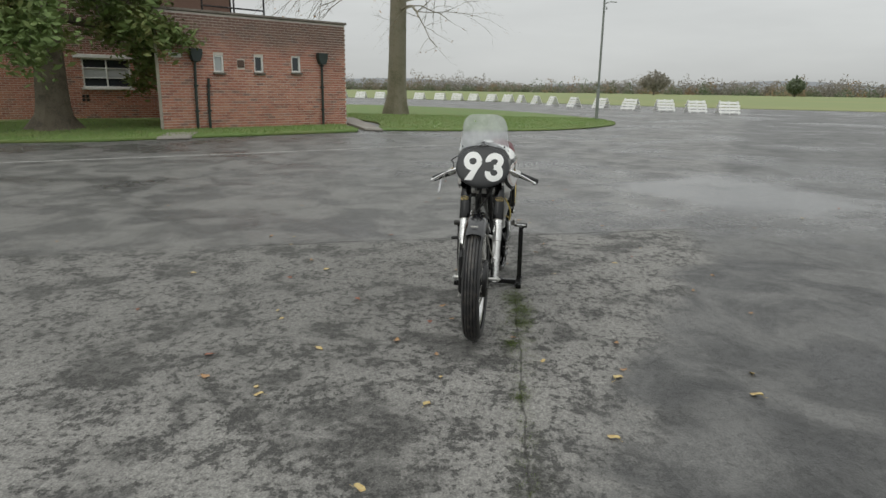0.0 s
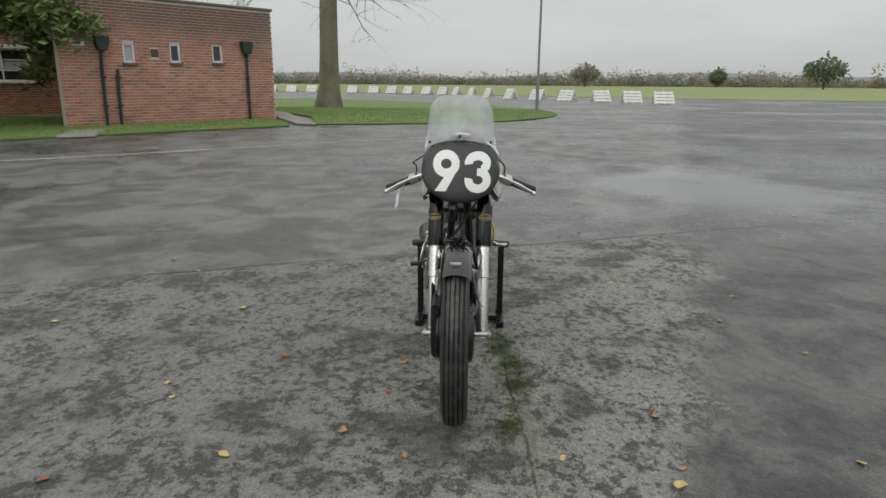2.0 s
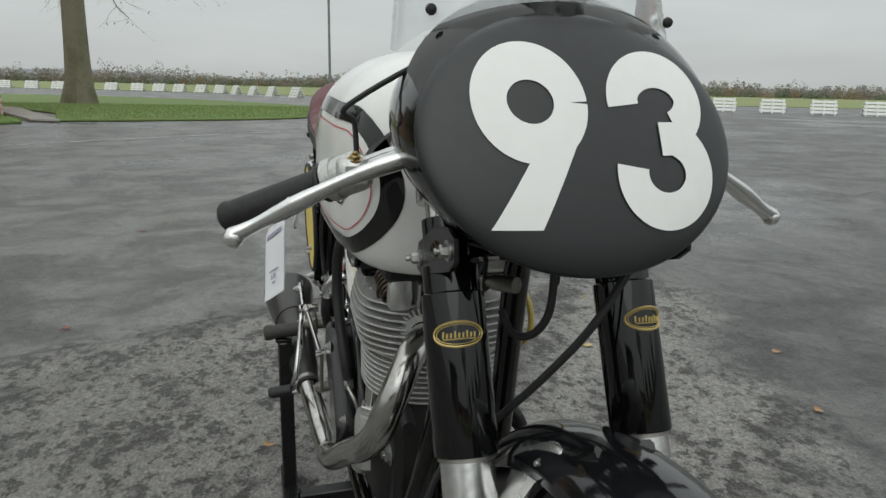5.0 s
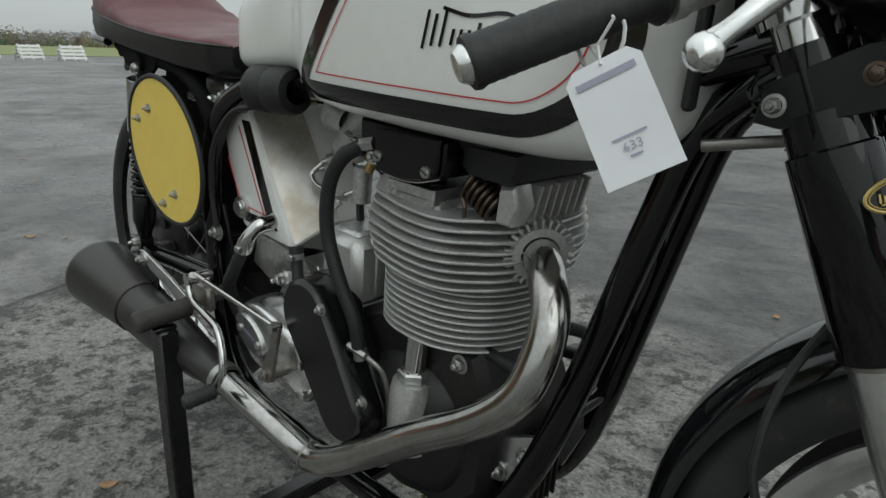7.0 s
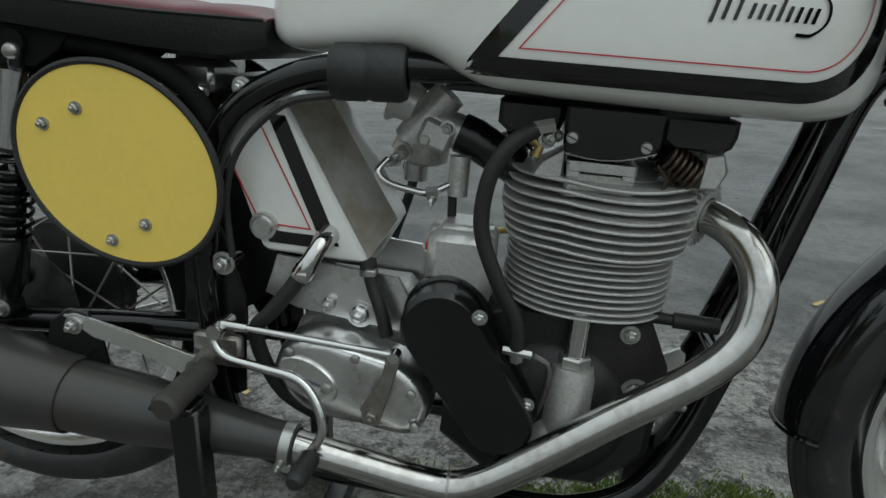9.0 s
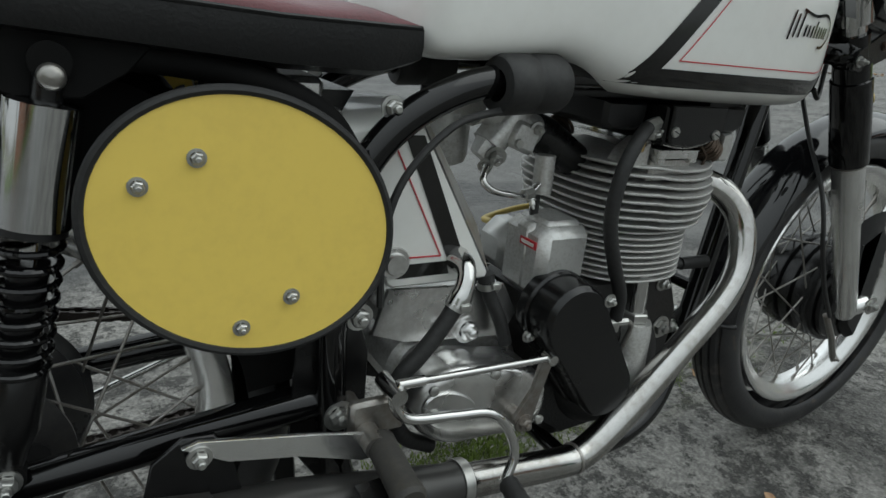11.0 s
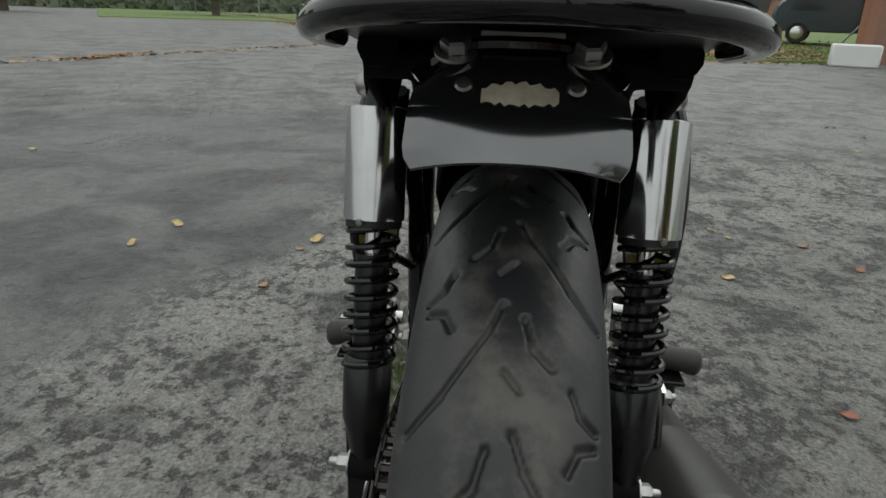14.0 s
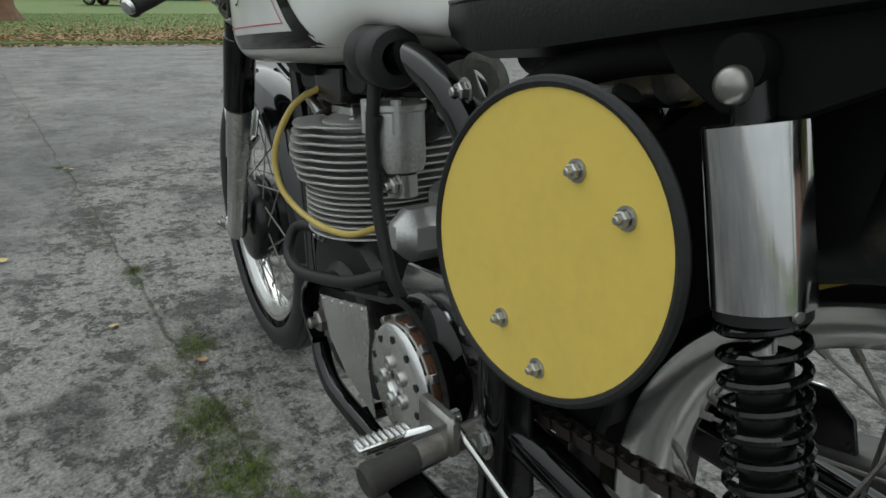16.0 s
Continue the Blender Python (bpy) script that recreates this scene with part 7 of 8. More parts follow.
P("gear_arm", MB().prism([(-0.104, 0.380), (-0.120, 0.385), (-0.128, 0.342), (-0.150, 0.305), (-0.142, 0.288), (-0.125, 0.290), (-0.116, 0.330)], -0.150, -0.156, "xz", 0.001).tube([(-0.135, -0.128, 0.298), (-0.135, -0.158, 0.298)], 0.010, 14).bolt((-0.135, -0.156, 0.298), (0, -1, 0), 0.008, 0.006), STEEL)
P("gear_rod", MB().tube([(-0.312, -0.166, 0.392), (-0.282, -0.165, 0.391), (-0.282, -0.165, 0.391), (-0.112, -0.156, 0.380)], [0.006, 0.006, 0.0042, 0.0042], 10).lathe([(0, -0.008), (0.0065, -0.008), (0.0065, 0.008), (0, 0.008)], (-0.112, -0.156, 0.380), (0, 1, 0), 10), CHROME, "bright gear linkage rod")
P("gear_pedal", MB().tube(curve([(-0.310, -0.172, 0.394), (-0.320, -0.174, 0.380), (-0.303, -0.178, 0.359), (-0.254, -0.183, 0.354), (-0.212, -0.188, 0.350), (-0.189, -0.193, 0.328), (-0.179, -0.199, 0.297), (-0.192, -0.205, 0.268)], 6), 0.0055, 12).tube([(-0.316, -0.140, 0.386), (-0.316, -0.180, 0.386)], 0.009, 12), CHROME, "bent chromed gear pedal")
P("pedal_rubber", MB().lathe([(0.0, 0)] + [(0.0105 + 0.0012 * (k % 2), 0.002 + k * 0.004) for k in range(11)] + [(0.008, 0.046), (0, 0.047)], (-0.188, -0.205, 0.268), (-0.1, -1, -0.12), 16), RUBBER)


def foot_peg(s):
    mb = MB().lathe([(0.0, 0.0), (0.014, 0.0), (0.0155, 0.004)] + [(0.0148 + 0.0006 * (k % 2), 0.006 + k * 0.0032) for k in range(19)] + [(0.0165, 0.070), (0.0165, 0.080), (0.013, 0.084), (0, 0.084)], (-0.330, s * 0.170 - (0.020 if s > 0 else 0.0), 0.336), (-0.06, s, -0.10), 20)
    P("foot_peg", mb, PEG_RUBBER, "grey-black ribbed rubber foot peg")
    P("peg_mount", MB().tube([(-0.338, s * 0.09, 0.342), (-0.338, s * 0.183, 0.338)], 0.012, 14).box((-0.325, s * 0.150, 0.352), (0.06, 0.014, 0.04), None, 0.004), STEEL)


both(foot_peg)

# oil tank on its right side, with hoses
o1 = [(-0.350, 0.628), (-0.272, 0.640), (-0.164, 0.460), (-0.294, 0.461), (-0.333, 0.560)]
o2 = [(-0.335, 0.640), (-0.242, 0.646), (-0.147, 0.498), (-0.176, 0.440), (-0.300, 0.445)]


def ring5(o, y, k):
    c = np.mean(o, axis=0)
    q = [tuple(c + (np.array(p) - c) * k) for p in o]
    out = []
    for i in range(5):
        a, b, d = np.array(q[i - 1]), np.array(q[i]), np.array(q[(i + 1) % 5])
        for t in (0.10, 0.04):
            out.append(tuple(b + (a - b) * t))
        for t in (0.04, 0.10):
            out.append(tuple(b + (d - b) * t))
    return [(x, y, z) for x, z in out]


mb = MB().grid([ring5(o1, -0.094, 0.93), ring5(o1, -0.0935, 0.96), ring5(o1, -0.089, 1.0), ring5(o2, -0.026, 1.0), ring5(o2, 0.03, 1.0)], True)
mb.f.append(tuple(range(20)))
mb.f.append(tuple(80 + k for k in reversed(range(20))))
otank = P("oil_tank", mb, SILVER_PAINT, "silver-white oil tank with black and red lining")
part("panel_band", MB().prism([(-0.289, 0.624), (-0.268, 0.624), (-0.200, 0.478), (-0.221, 0.478)], -0.0940, -0.0952, "xz").prism([(-0.223, 0.473), (-0.287, 0.473), (-0.289, 0.488), (-0.228, 0.488)], -0.0940, -0.0950, "xz"), PANEL_BLACK, otank)
part("pinstripe", MB().prism([(-0.2995, 0.614), (-0.298, 0.614), (-0.2345, 0.4945), (-0.236, 0.4945)], -0.0940, -0.0952, "xz").prism([(-0.236, 0.494), (-0.236, 0.4955), (-0.285, 0.4965), (-0.285, 0.495)], -0.0940, -0.0952, "xz").prism([(-0.334, 0.562), (-0.3325, 0.562), (-0.3015, 0.504), (-0.303, 0.504)], -0.0940, -0.0952, "xz"), RED_LINE, otank)
sheet = [[Vector((-0.2695, -0.0885, 0.637)).lerp(Vector((-0.1665, -0.0885, 0.4655)), k / 8).lerp(Vector((-0.2415, -0.0270, 0.6445)).lerp(Vector((-0.1475, -0.0270, 0.5005)), k / 8), i / 4) + Vector((0.0013, 0, 0.0009)) for i in range(5)] for k in range(9)]
part("front_sheet", MB().grid(sheet), OIL_FACE, otank, "bare tarnished alloy front of the tank")
part("drain_cap", MB().lathe([(0.0, 0.012), (0.011, 0.012), (0.0125, 0.009), (0.0125, 0.0)], (-0.292, -0.094, 0.493), (0, -1, 0), 20).lathe([(0.0165, 0.0), (0.0175, 0.004), (0.0165, 0.008), (0.0125, 0.008)], (-0.292, -0.093, 0.493), (0, -1, 0), 20), ALLOY, otank)
P("oil_union", MB().tube(curve([(-0.214, -0.092, 0.490), (-0.215, -0.116, 0.486), (-0.222, -0.128, 0.469), (-0.232, -0.130, 0.450)], 5), [0.014, 0.014, 0.013, 0.0125, 0.012, 0.011, 0.0105, 0.010, 0.0105, 0.0105, 0.011, 0.011, 0.0125, 0.0125, 0.0125, 0.0125], 14), CHROME, "chromed oil union")
P("oil_hose", MB().tube(curve([(-0.230, -0.130, 0.456), (-0.243, -0.131, 0.434), (-0.268, -0.130, 0.400), (-0.290, -0.125, 0.370), (-0.285, -0.11, 0.32), (-0.262, -0.10, 0.275), (-0.22, -0.09, 0.245)], 6), 0.0095, 12), RUBBER, "black oil hose")
P("feed_hose", MB().tube(curve([(-0.166, -0.086, 0.462), (-0.160, -0.089, 0.437), (-0.145, -0.096, 0.405), (-0.135, -0.100, 0.375)], 6), 0.0085, 12).tube([(-0.167, -0.086, 0.464), (-0.164, -0.087, 0.448)], 0.0105, 12), RUBBER)
for c_, a_ in (((-0.1645, -0.0875, 0.450), (0.2, 0, -1)), ((-0.2325, -0.130, 0.451), (0.5, 0, 0.86))):
    clip = P("hose_clip", MB().lathe([(0.0104, -0.004), (0.0114, -0.004), (0.0114, 0.004), (0.0104, 0.004)], c_, a_, 16, True), ZINC)
    part("clip_screw", MB().box(Vector(c_) + Vector((0.005, -0.0115, 0.002)), (0.012, 0.007, 0.008), None, 0.001), ZINC, clip)
P("cam_oil_hose", MB().tube(curve([(0.012, -0.118, 0.640), (-0.012, -0.128, 0.622), (-0.030, -0.132, 0.585), (-0.032, -0.132, 0.530), (-0.010, -0.130, 0.475), (0.015, -0.126, 0.430), (0.020, -0.122, 0.395)], 7), 0.0088, 12), RUBBER, "black oil hose to the cam box")
for a_, b_, r_ in (((0.03, -0.115, 0.645), (0.010, -0.119, 0.640), 0.008), ((0.020, -0.122, 0.397), (0.021, -0.120, 0.378), 0.008), ((0.005, -0.125, 0.392), (0.038, -0.125, 0.390), 0.005)):
    P("hose_fitting", MB().tube([a_, b_], r_, 6), ZINC)
P("oil_line", MB().tube(curve([(0.040, -0.125, 0.390), (0.060, -0.115, 0.370), (0.055, -0.10, 0.31), (0.03, -0.095, 0.26)], 6), 0.0035, 8), STEEL)
P("frame_cable", MB().tube(curve([(-0.20, -0.125, 0.655), (-0.255, -0.128, 0.640), (-0.305, -0.130, 0.590), (-0.322, -0.130, 0.53), (-0.318, -0.126, 0.46)], 6), 0.004, 8), RUBBER)

# carburettor between oil tank and head
carb = P("carburettor", MB().tube([(-0.094, -0.020, 0.660), (-0.141, -0.020, 0.600)], 0.0205, 24).tube([(-0.118, -0.020, 0.628), (-0.066, -0.020, 0.611)], 0.0215, 22).box((-0.104, -0.036, 0.612), (0.040, 0.020, 0.034), Matrix.Rotation(0.35, 3, "Y"), 0.005), CAST_ALLOY, "alloy racing carburettor")
part("bottom_cap", MB().tube([(-0.139, -0.020, 0.603), (-0.144, -0.020, 0.596), (-0.152, -0.020, 0.586)], [0.017, 0.0165, 0.013], 6), CAST_ALLOY, carb)
part("jet_nut", MB().bolt((-0.141, -0.040, 0.590), (-0.4, -0.8, -0.3), 0.0085, 0.010).bolt((-0.152, -0.036, 0.578), (-0.4, -0.8, -0.3), 0.0065, 0.010), ZINC, carb)
part("plug_screw", MB().lathe([(0.0, 0.004), (0.005, 0.004), (0.006, 0.0)], (-0.116, -0.046, 0.606), (0, -1, 0), 12), ZINC, carb)
part("flange_bolt", MB().bolt((-0.090, -0.044, 0.622), (0, -1, 0), 0.0065, 0.006), ZINC, carb)
part("jet_tower", MB().tube([(-0.072, -0.046, 0.592), (-0.072, -0.048, 0.545)], 0.0125, 14), CAST_ALLOY, carb)
part("bellmouth", MB().lathe([(0.022, 0), (0.026, 0.020), (0.033, 0.028), (0.032, 0.030), (0.024, 0.022)], (-0.132, -0.018, 0.642), (-0.93, 0, 0.35), 24), CAST_ALLOY, carb)
P("inlet_hose", MB().tube([(-0.078, -0.020, 0.616), (-0.060, -0.020, 0.610), (-0.005, -0.020, 0.580)], [0.0245, 0.0245, 0.0225], 20), SATIN_BLACK)
P("fuel_pipe", MB().tube(curve([(-0.158, -0.048, 0.580), (-0.167, -0.058, 0.566), (-0.155, -0.062, 0.555), (-0.130, -0.062, 0.549), (-0.104, -0.060, 0.547), (-0.076, -0.050, 0.560)], 6), 0.0042, 10), CHROME)
P("pipe_union", MB().tube([(-0.108, -0.060, 0.547), (-0.094, -0.057, 0.549)], 0.0072, 6).bolt((-0.099, -0.064, 0.542), (0, -0.6, -0.8), 0.004, 0.006), ZINC)
P("drain_hose", MB().tube(curve([(-0.078, -0.046, 0.548), (-0.076, -0.045, 0.51), (-0.072, -0.045, 0.46)], 5), 0.0055, 8), RUBBER)
fb = P("float_bowl", MB().lathe([(0.0, -0.045), (0.02, -0.045), (0.030, -0.040), (0.033, -0.03), (0.033, 0.024), (0.035, 0.026), (0.035, 0.032), (0.028, 0.036), (0, 0.037)], (-0.138, 0.088, 0.598), (0, 0, 1), 32), CAST_ALLOY, "alloy carburettor float bowl")
for lx, ly in ((-0.165, 0.10), (-0.13, 0.118)):
    part("lid_screw", MB().tube([(lx, ly, 0.60), (lx, ly, 0.636)], 0.006, 8), CAST_ALLOY, fb)
part("banjo", MB().tube([(-0.150, 0.088, 0.555), (-0.150, 0.088, 0.53)], 0.017, 14).bolt((-0.158, 0.102, 0.545), (-0.3, 1, 0), 0.010, 0.008), ZINC, fb)

# ---- left side: primary drive, leads ----
CL = Vector((-0.193, 0, 0.327))
P("primary_backplate", MB().prism(hull2((CL.x, CL.z), 0.088, (0.085, 0.298), 0.055), 0.080, 0.088, "xz", 0.002), SATIN_BLACK, "black primary chain backplate")
rows = []
for r_, y in ((0.098, 0.088), (0.100, 0.092), (0.100, 0.118), (0.092, 0.120), (0.090, 0.118), (0.090, 0.092)):
    line = [(CL.x + r_ * math.cos(a), y, CL.z + r_ * math.sin(a)) for a in np.linspace(math.pi * 1.02, math.pi * 0.46, 20)]
    line += [(CL.x + (0.085 - CL.x) * t + 0.02 * t, y, CL.z + r_ - (r_ - 0.058) * t ** 0.8 - 0.028 * t) for t in np.linspace(0.1, 1, 12)]
    line += [(0.085 + (r_ - 0.036) * math.cos(a) + 0.012, y, 0.300 + (r_ - 0.040) * math.sin(a) * 0.95) for a in np.linspace(1.1, -1.2, 14)]
    rows.append(line)
P("chain_guard", MB().grid(rows, False, True), GLOSS_BLACK, "black primary chain guard")
P("guard_plate", MB().prism([(0.058, 0.352), (-0.104, 0.388), (-0.108, 0.350), (-0.098, 0.300), (-0.110, 0.236), (-0.02, 0.262), (0.030, 0.295)], 0.119, 0.1215, "xz", 0.0006), ALLOY, "bent dull alloy chain guard plate")
for t in np.linspace(0.08, 0.92, 5):
    P("rivet", MB().lathe([(0, 0.0022), (0.0022, 0.0016), (0.003, 0)], (0.058 - 0.162 * t, 0.1215, 0.346 + 0.036 * t), (0, 1, 0), 8), ZINC)
P("engine_sprocket", sprocket(Vector((0.085, 0, 0.298)), 0.034, 20, 0.098, 0.006, 0.01).bolt((0.085, 0.104, 0.298), (0, 1, 0), 0.017, 0.016), STEEL)
clutch = P("clutch", MB().lathe([(0.03, 0.090), (0.075, 0.090), (0.076, 0.096), (0.070, 0.098), (0.070, 0.120), (0.03, 0.120)], (CL.x, 0, CL.z), (0, 1, 0), 48), STEEL, "exposed dry clutch")
for k in range(5):
    part("friction_plate", MB().lathe([(0.060, 0), (0.0715, 0), (0.0715, 0.0028), (0.060, 0.0028)], (CL.x, 0.0985 + k * 0.0044, CL.z), (0, 1, 0), 48), RUST, clutch, "brown clutch plate")
for k in range(14):
    a = 2 * math.pi * k / 14
    part("basket_tongue", MB().box((CL.x + math.cos(a) * 0.0735, 0.110, CL.z + math.sin(a) * 0.0735), (0.008, 0.022, 0.010), Matrix.Rotation(-a, 3, "Y"), 0.001), STEEL, clutch)
part("pressure_plate", MB().lathe([(0.0, 0.126), (0.018, 0.126), (0.02, 0.131), (0.05, 0.1305), (0.064, 0.128), (0.068, 0.124), (0.068, 0.120), (0, 0.120)], (CL.x, 0, CL.z), (0, 1, 0), 48), ALLOY, clutch, "drilled alloy pressure plate")
# drillings are flat black discs, the shade inside them given as colour
for k in range(10):
    a = 2 * math.pi * k / 10 + 0.3
    part("hole", MB().lathe([(0.0045, 0.0), (0.0045, 0.0009), (0, 0.0009)], (CL.x + math.cos(a) * 0.053, 0.1302, CL.z + math.sin(a) * 0.053), (0, 1, 0), 12), MATT_BLACK, clutch)
for k in range(5):
    a = 2 * math.pi * k / 5
    part("spring_cup", MB().lathe([(0.0085, 0.0), (0.0085, 0.004), (0.0070, 0.006), (0.004, 0.006), (0.004, 0.0045), (0, 0.0045)], (CL.x + math.cos(a) * 0.024, 0.1300, CL.z + math.sin(a) * 0.024), (0, 1, 0), 16), ZINC, clutch)
P("ignition_lead", MB().tube(curve([(0.125, 0.062, 0.640), (0.140, 0.108, 0.612), (0.152, 0.136, 0.556), (0.145, 0.140, 0.508), (0.11, 0.134, 0.478), (0.02, 0.130, 0.466), (-0.04, 0.110, 0.462), (-0.055, 0.07, 0.470)], 8), 0.0046, 10), CABLE_YELLOW, "yellow ignition lead looped round the fins")
P("breather_hose", MB().tube(curve([(-0.155, 0.118, 0.655), (-0.155, 0.124, 0.60), (-0.160, 0.124, 0.52), (-0.178, 0.120, 0.45), (-0.185, 0.11, 0.42)], 7), 0.0072, 12), RUBBER, "black breather hose")
P("crank_hose", MB().tube(curve([(0.16, 0.078, 0.420), (0.205, 0.100, 0.415), (0.200, 0.118, 0.380), (0.14, 0.124, 0.365), (0.02, 0.122, 0.385), (-0.06, 0.115, 0.405), (-0.11, 0.095, 0.425)], 7), 0.0088, 12), RUBBER, "black hose round the crankcase")
P("frame_cable", MB().tube(curve([(-0.16, 0.120, 0.62), (-0.15, 0.122, 0.58), (-0.155, 0.112, 0.55)], 6), 0.006, 10), RUBBER)
P("brake_rod", MB().tube([(-0.334, 0.142, 0.358), (-0.45, 0.134, 0.306), (-0.66, 0.122, 0.232)], 0.0042, 10).tube([(-0.330, 0.133, 0.358), (-0.330, 0.151, 0.358)], 0.008, 12), CHROME, "bright rear brake rod")
pedal = P("brake_pedal", MB().tube(curve([(-0.335, 0.146, 0.352), (-0.318, 0.156, 0.344), (-0.303, 0.180, 0.336), (-0.297, 0.214, 0.332)], 5), 0.006, 12), ALLOY, "alloy brake pedal")
part("pad", MB().box((-0.299, 0.196, 0.3395), (0.020, 0.058, 0.005), None, 0.0015), ALLOY, pedal, "serrated pedal pad")
for k in range(9):
    part("tooth", MB().box((-0.299, 0.171 + k * 0.0062, 0.343), (0.019, 0.0026, 0.003), None, 0.001), ALLOY, pedal)
P("ignition_coil_box", MB().tube([(-0.385, 0.03, 0.665), (-0.46, 0.03, 0.667)], 0.022, 16).box((-0.40, -0.04, 0.655), (0.07, 0.07, 0.035), None, 0.006), ALLOY)
P("battery_strap", MB().box((-0.395, -0.098, 0.642), (0.07, 0.02, 0.014), None, 0.003), ALLOY)
P("inner_guard", MB().prism([(-0.36, 0.66), (-0.40, 0.58), (-0.41, 0.45), (-0.40, 0.34), (-0.385, 0.34), (-0.39, 0.45), (-0.375, 0.58), (-0.33, 0.66)], -0.058, 0.058, "xz"), SATIN_BLACK)

# ---------------- paddock stand ----------------
stand = thing("paddock_stand", "black painted steel stand under both foot pegs", "stand", Matrix.Translation((-0.208, 0, 0)))
for s in (-1, 1):
    part("post", MB().box((0, s * 0.212 - (0.017 if s > 0 else 0), 0.205), (0.034, 0.030, 0.35), None, 0.003), SATIN_BLACK, stand)
    part("cradle", MB().box((-0.012, s * 0.214 - (0.017 if s > 0 else 0), 0.383), (0.050, 0.034, 0.006), None, 0.001), SATIN_BLACK, stand)
    part("foot", MB().box((0.03, s * 0.212 - (0.017 if s > 0 else 0), 0.019), (0.22, 0.036, 0.034), None, 0.004), SATIN_BLACK, stand)
part("cross_bar", MB().box((0.06, -0.0085, 0.030), (0.034, 0.371, 0.030), None, 0.003), SATIN_BLACK, stand)

# ---------------- paper tag on the grip ----------------
tag = thing("paper_tag", "white printed auction tag tied to the grip with string", "tag", BIKE)
TL, TR, BR, BL = Vector((0.346, -0.246, 0.747)), Vector((0.380, -0.228, 0.769)), Vector((0.428, -0.236, 0.716)), Vector((0.393, -0.252, 0.690))
cen = (TL + TR + BR + BL) / 4
ex, ez = ((TR - TL) + (BR - BL)).normalized(), ((TL - BL) + (TR - BR)).normalized()
ez = (ez - ex * ez.dot(ex)).normalized()
en = ex.cross(ez)
W2, H2 = ((TR - TL).length + (BR - BL).length) / 4, ((TL - BL).length + (TR - BR).length) / 4


def on_tag(u, v, w=0.0):
    return cen + ex * u * W2 + ez * v * H2 + en * (w + 0.002 * math.sin(v * 1.4))


mb = MB().grid([[on_tag(u, v) for u in np.linspace(-1, 1, 5)] for v in np.linspace(-1, 0.82, 7)] + [[on_tag(u * 0.72, 1.0) for u in np.linspace(-1, 1, 5)]])
mb.grid([[on_tag(u, v, -0.0008) for u in np.linspace(-1, 1, 5)] for v in np.linspace(-1, 0.82, 7)] + [[on_tag(u * 0.72, 1.0, -0.0008) for u in np.linspace(-1, 1, 5)]])
part("card", mb, CARD, tag, "white card", 0)
for v, w, h in ((0.70, 0.78, 0.055), (-0.30, 0.45, 0.02), (-0.62, 0.16, 0.02)):
    part("print", MB().grid([[on_tag(u * w, v + k * h, s * 0.0011) for u in np.linspace(-1, 1, 5)] for k in (-1, 1) for s in (1,)]), FAINT_INK, tag, "", 0)
font = bpy.data.curves.new("lot_number", "FONT")
font.body, font.size, font.align_x, font.align_y, font.extrude = "633", 0.0078, "CENTER", "CENTER", 0.0001
tmp = new("lot_number", font)
bpy.context.view_layer.update()
me = bpy.data.meshes.new_from_object(tmp.evaluated_get(bpy.context.evaluated_depsgraph_get()))
bpy.data.objects.remove(tmp)
me.materials.clear()
me.materials.append(FAINT_INK)
num = new("lot_number", me)
num.parent = tag
flip_ = 1 if en.y < 0 else -1
p_ = on_tag(0, -0.47, 0.0013 * flip_)
num.matrix_basis = Matrix(((ex.x * flip_, ez.x, en.x * flip_, p_.x), (ex.y * flip_, ez.y, en.y * flip_, p_.y), (ex.z * flip_, ez.z, en.z * flip_, p_.z), (0, 0, 0, 1)))
gp = Vector((0.352, -0.218, 0.771))
part("string", MB().tube([on_tag(0.0, 0.9, 0.001), (on_tag(0, 1.15) + gp) / 2, gp + Vector((0.012, -0.008, 0.012)), gp + Vector((-0.004, 0.004, 0.021)), gp + Vector((-0.018, 0.004, 0.004)), on_tag(0.05, 0.9, -0.001)], 0.0011, 6).tube([gp + Vector((0.02 * math.cos(a) * 0.8, 0.006 * math.sin(a * 2) * 0.3 , 0.02 * math.sin(a))) for a in np.linspace(0, 2 * math.pi, 17)[:-1]], 0.0013, 6, True), STRING, tag, "white string")

# ---------------- fallen leaves ----------------
LEAF_YELLOW = simple("yellow_leaf", (0.50, 0.39, 0.17), 0.55, dirt=0.6, dirt_colour=(0.30, 0.15, 0.05), fine=140, coarse=30)
LEAF_TAN = simple("tan_leaf", (0.36, 0.22, 0.11), 0.6, dirt=0.7, dirt_colour=(0.17, 0.08, 0.04), fine=140, coarse=30)
LEAF_RED = simple("russet_leaf", (0.27, 0.09, 0.045), 0.6, dirt=0.6, fine=140, coarse=30)


def leaf_mesh(material, seed):
    rows = []
    for i in range(9):
        t = i / 8
        w = 0.016 * math.sin(math.pi * t) ** 0.7 * (1 + 0.18 * math.sin(9 * t + seed))
        lift = 0.006 * math.sin(math.pi * t * 0.9 + seed) ** 2
        rows.append([((t - 0.5) * 0.05, k * w, 0.003 + lift + abs(k) * (0.004 + 0.003 * math.sin(seed + 3 * t))) for k in (-1, -0.5, 0, 0.5, 1)])
    mb = MB().grid(rows)
    mb.tube([(-0.025, 0, 0.004), (-0.042, 0.003, 0.003)], 0.0008, 4)
    return mesh_of("fallen_leaf", mb, material, 60)


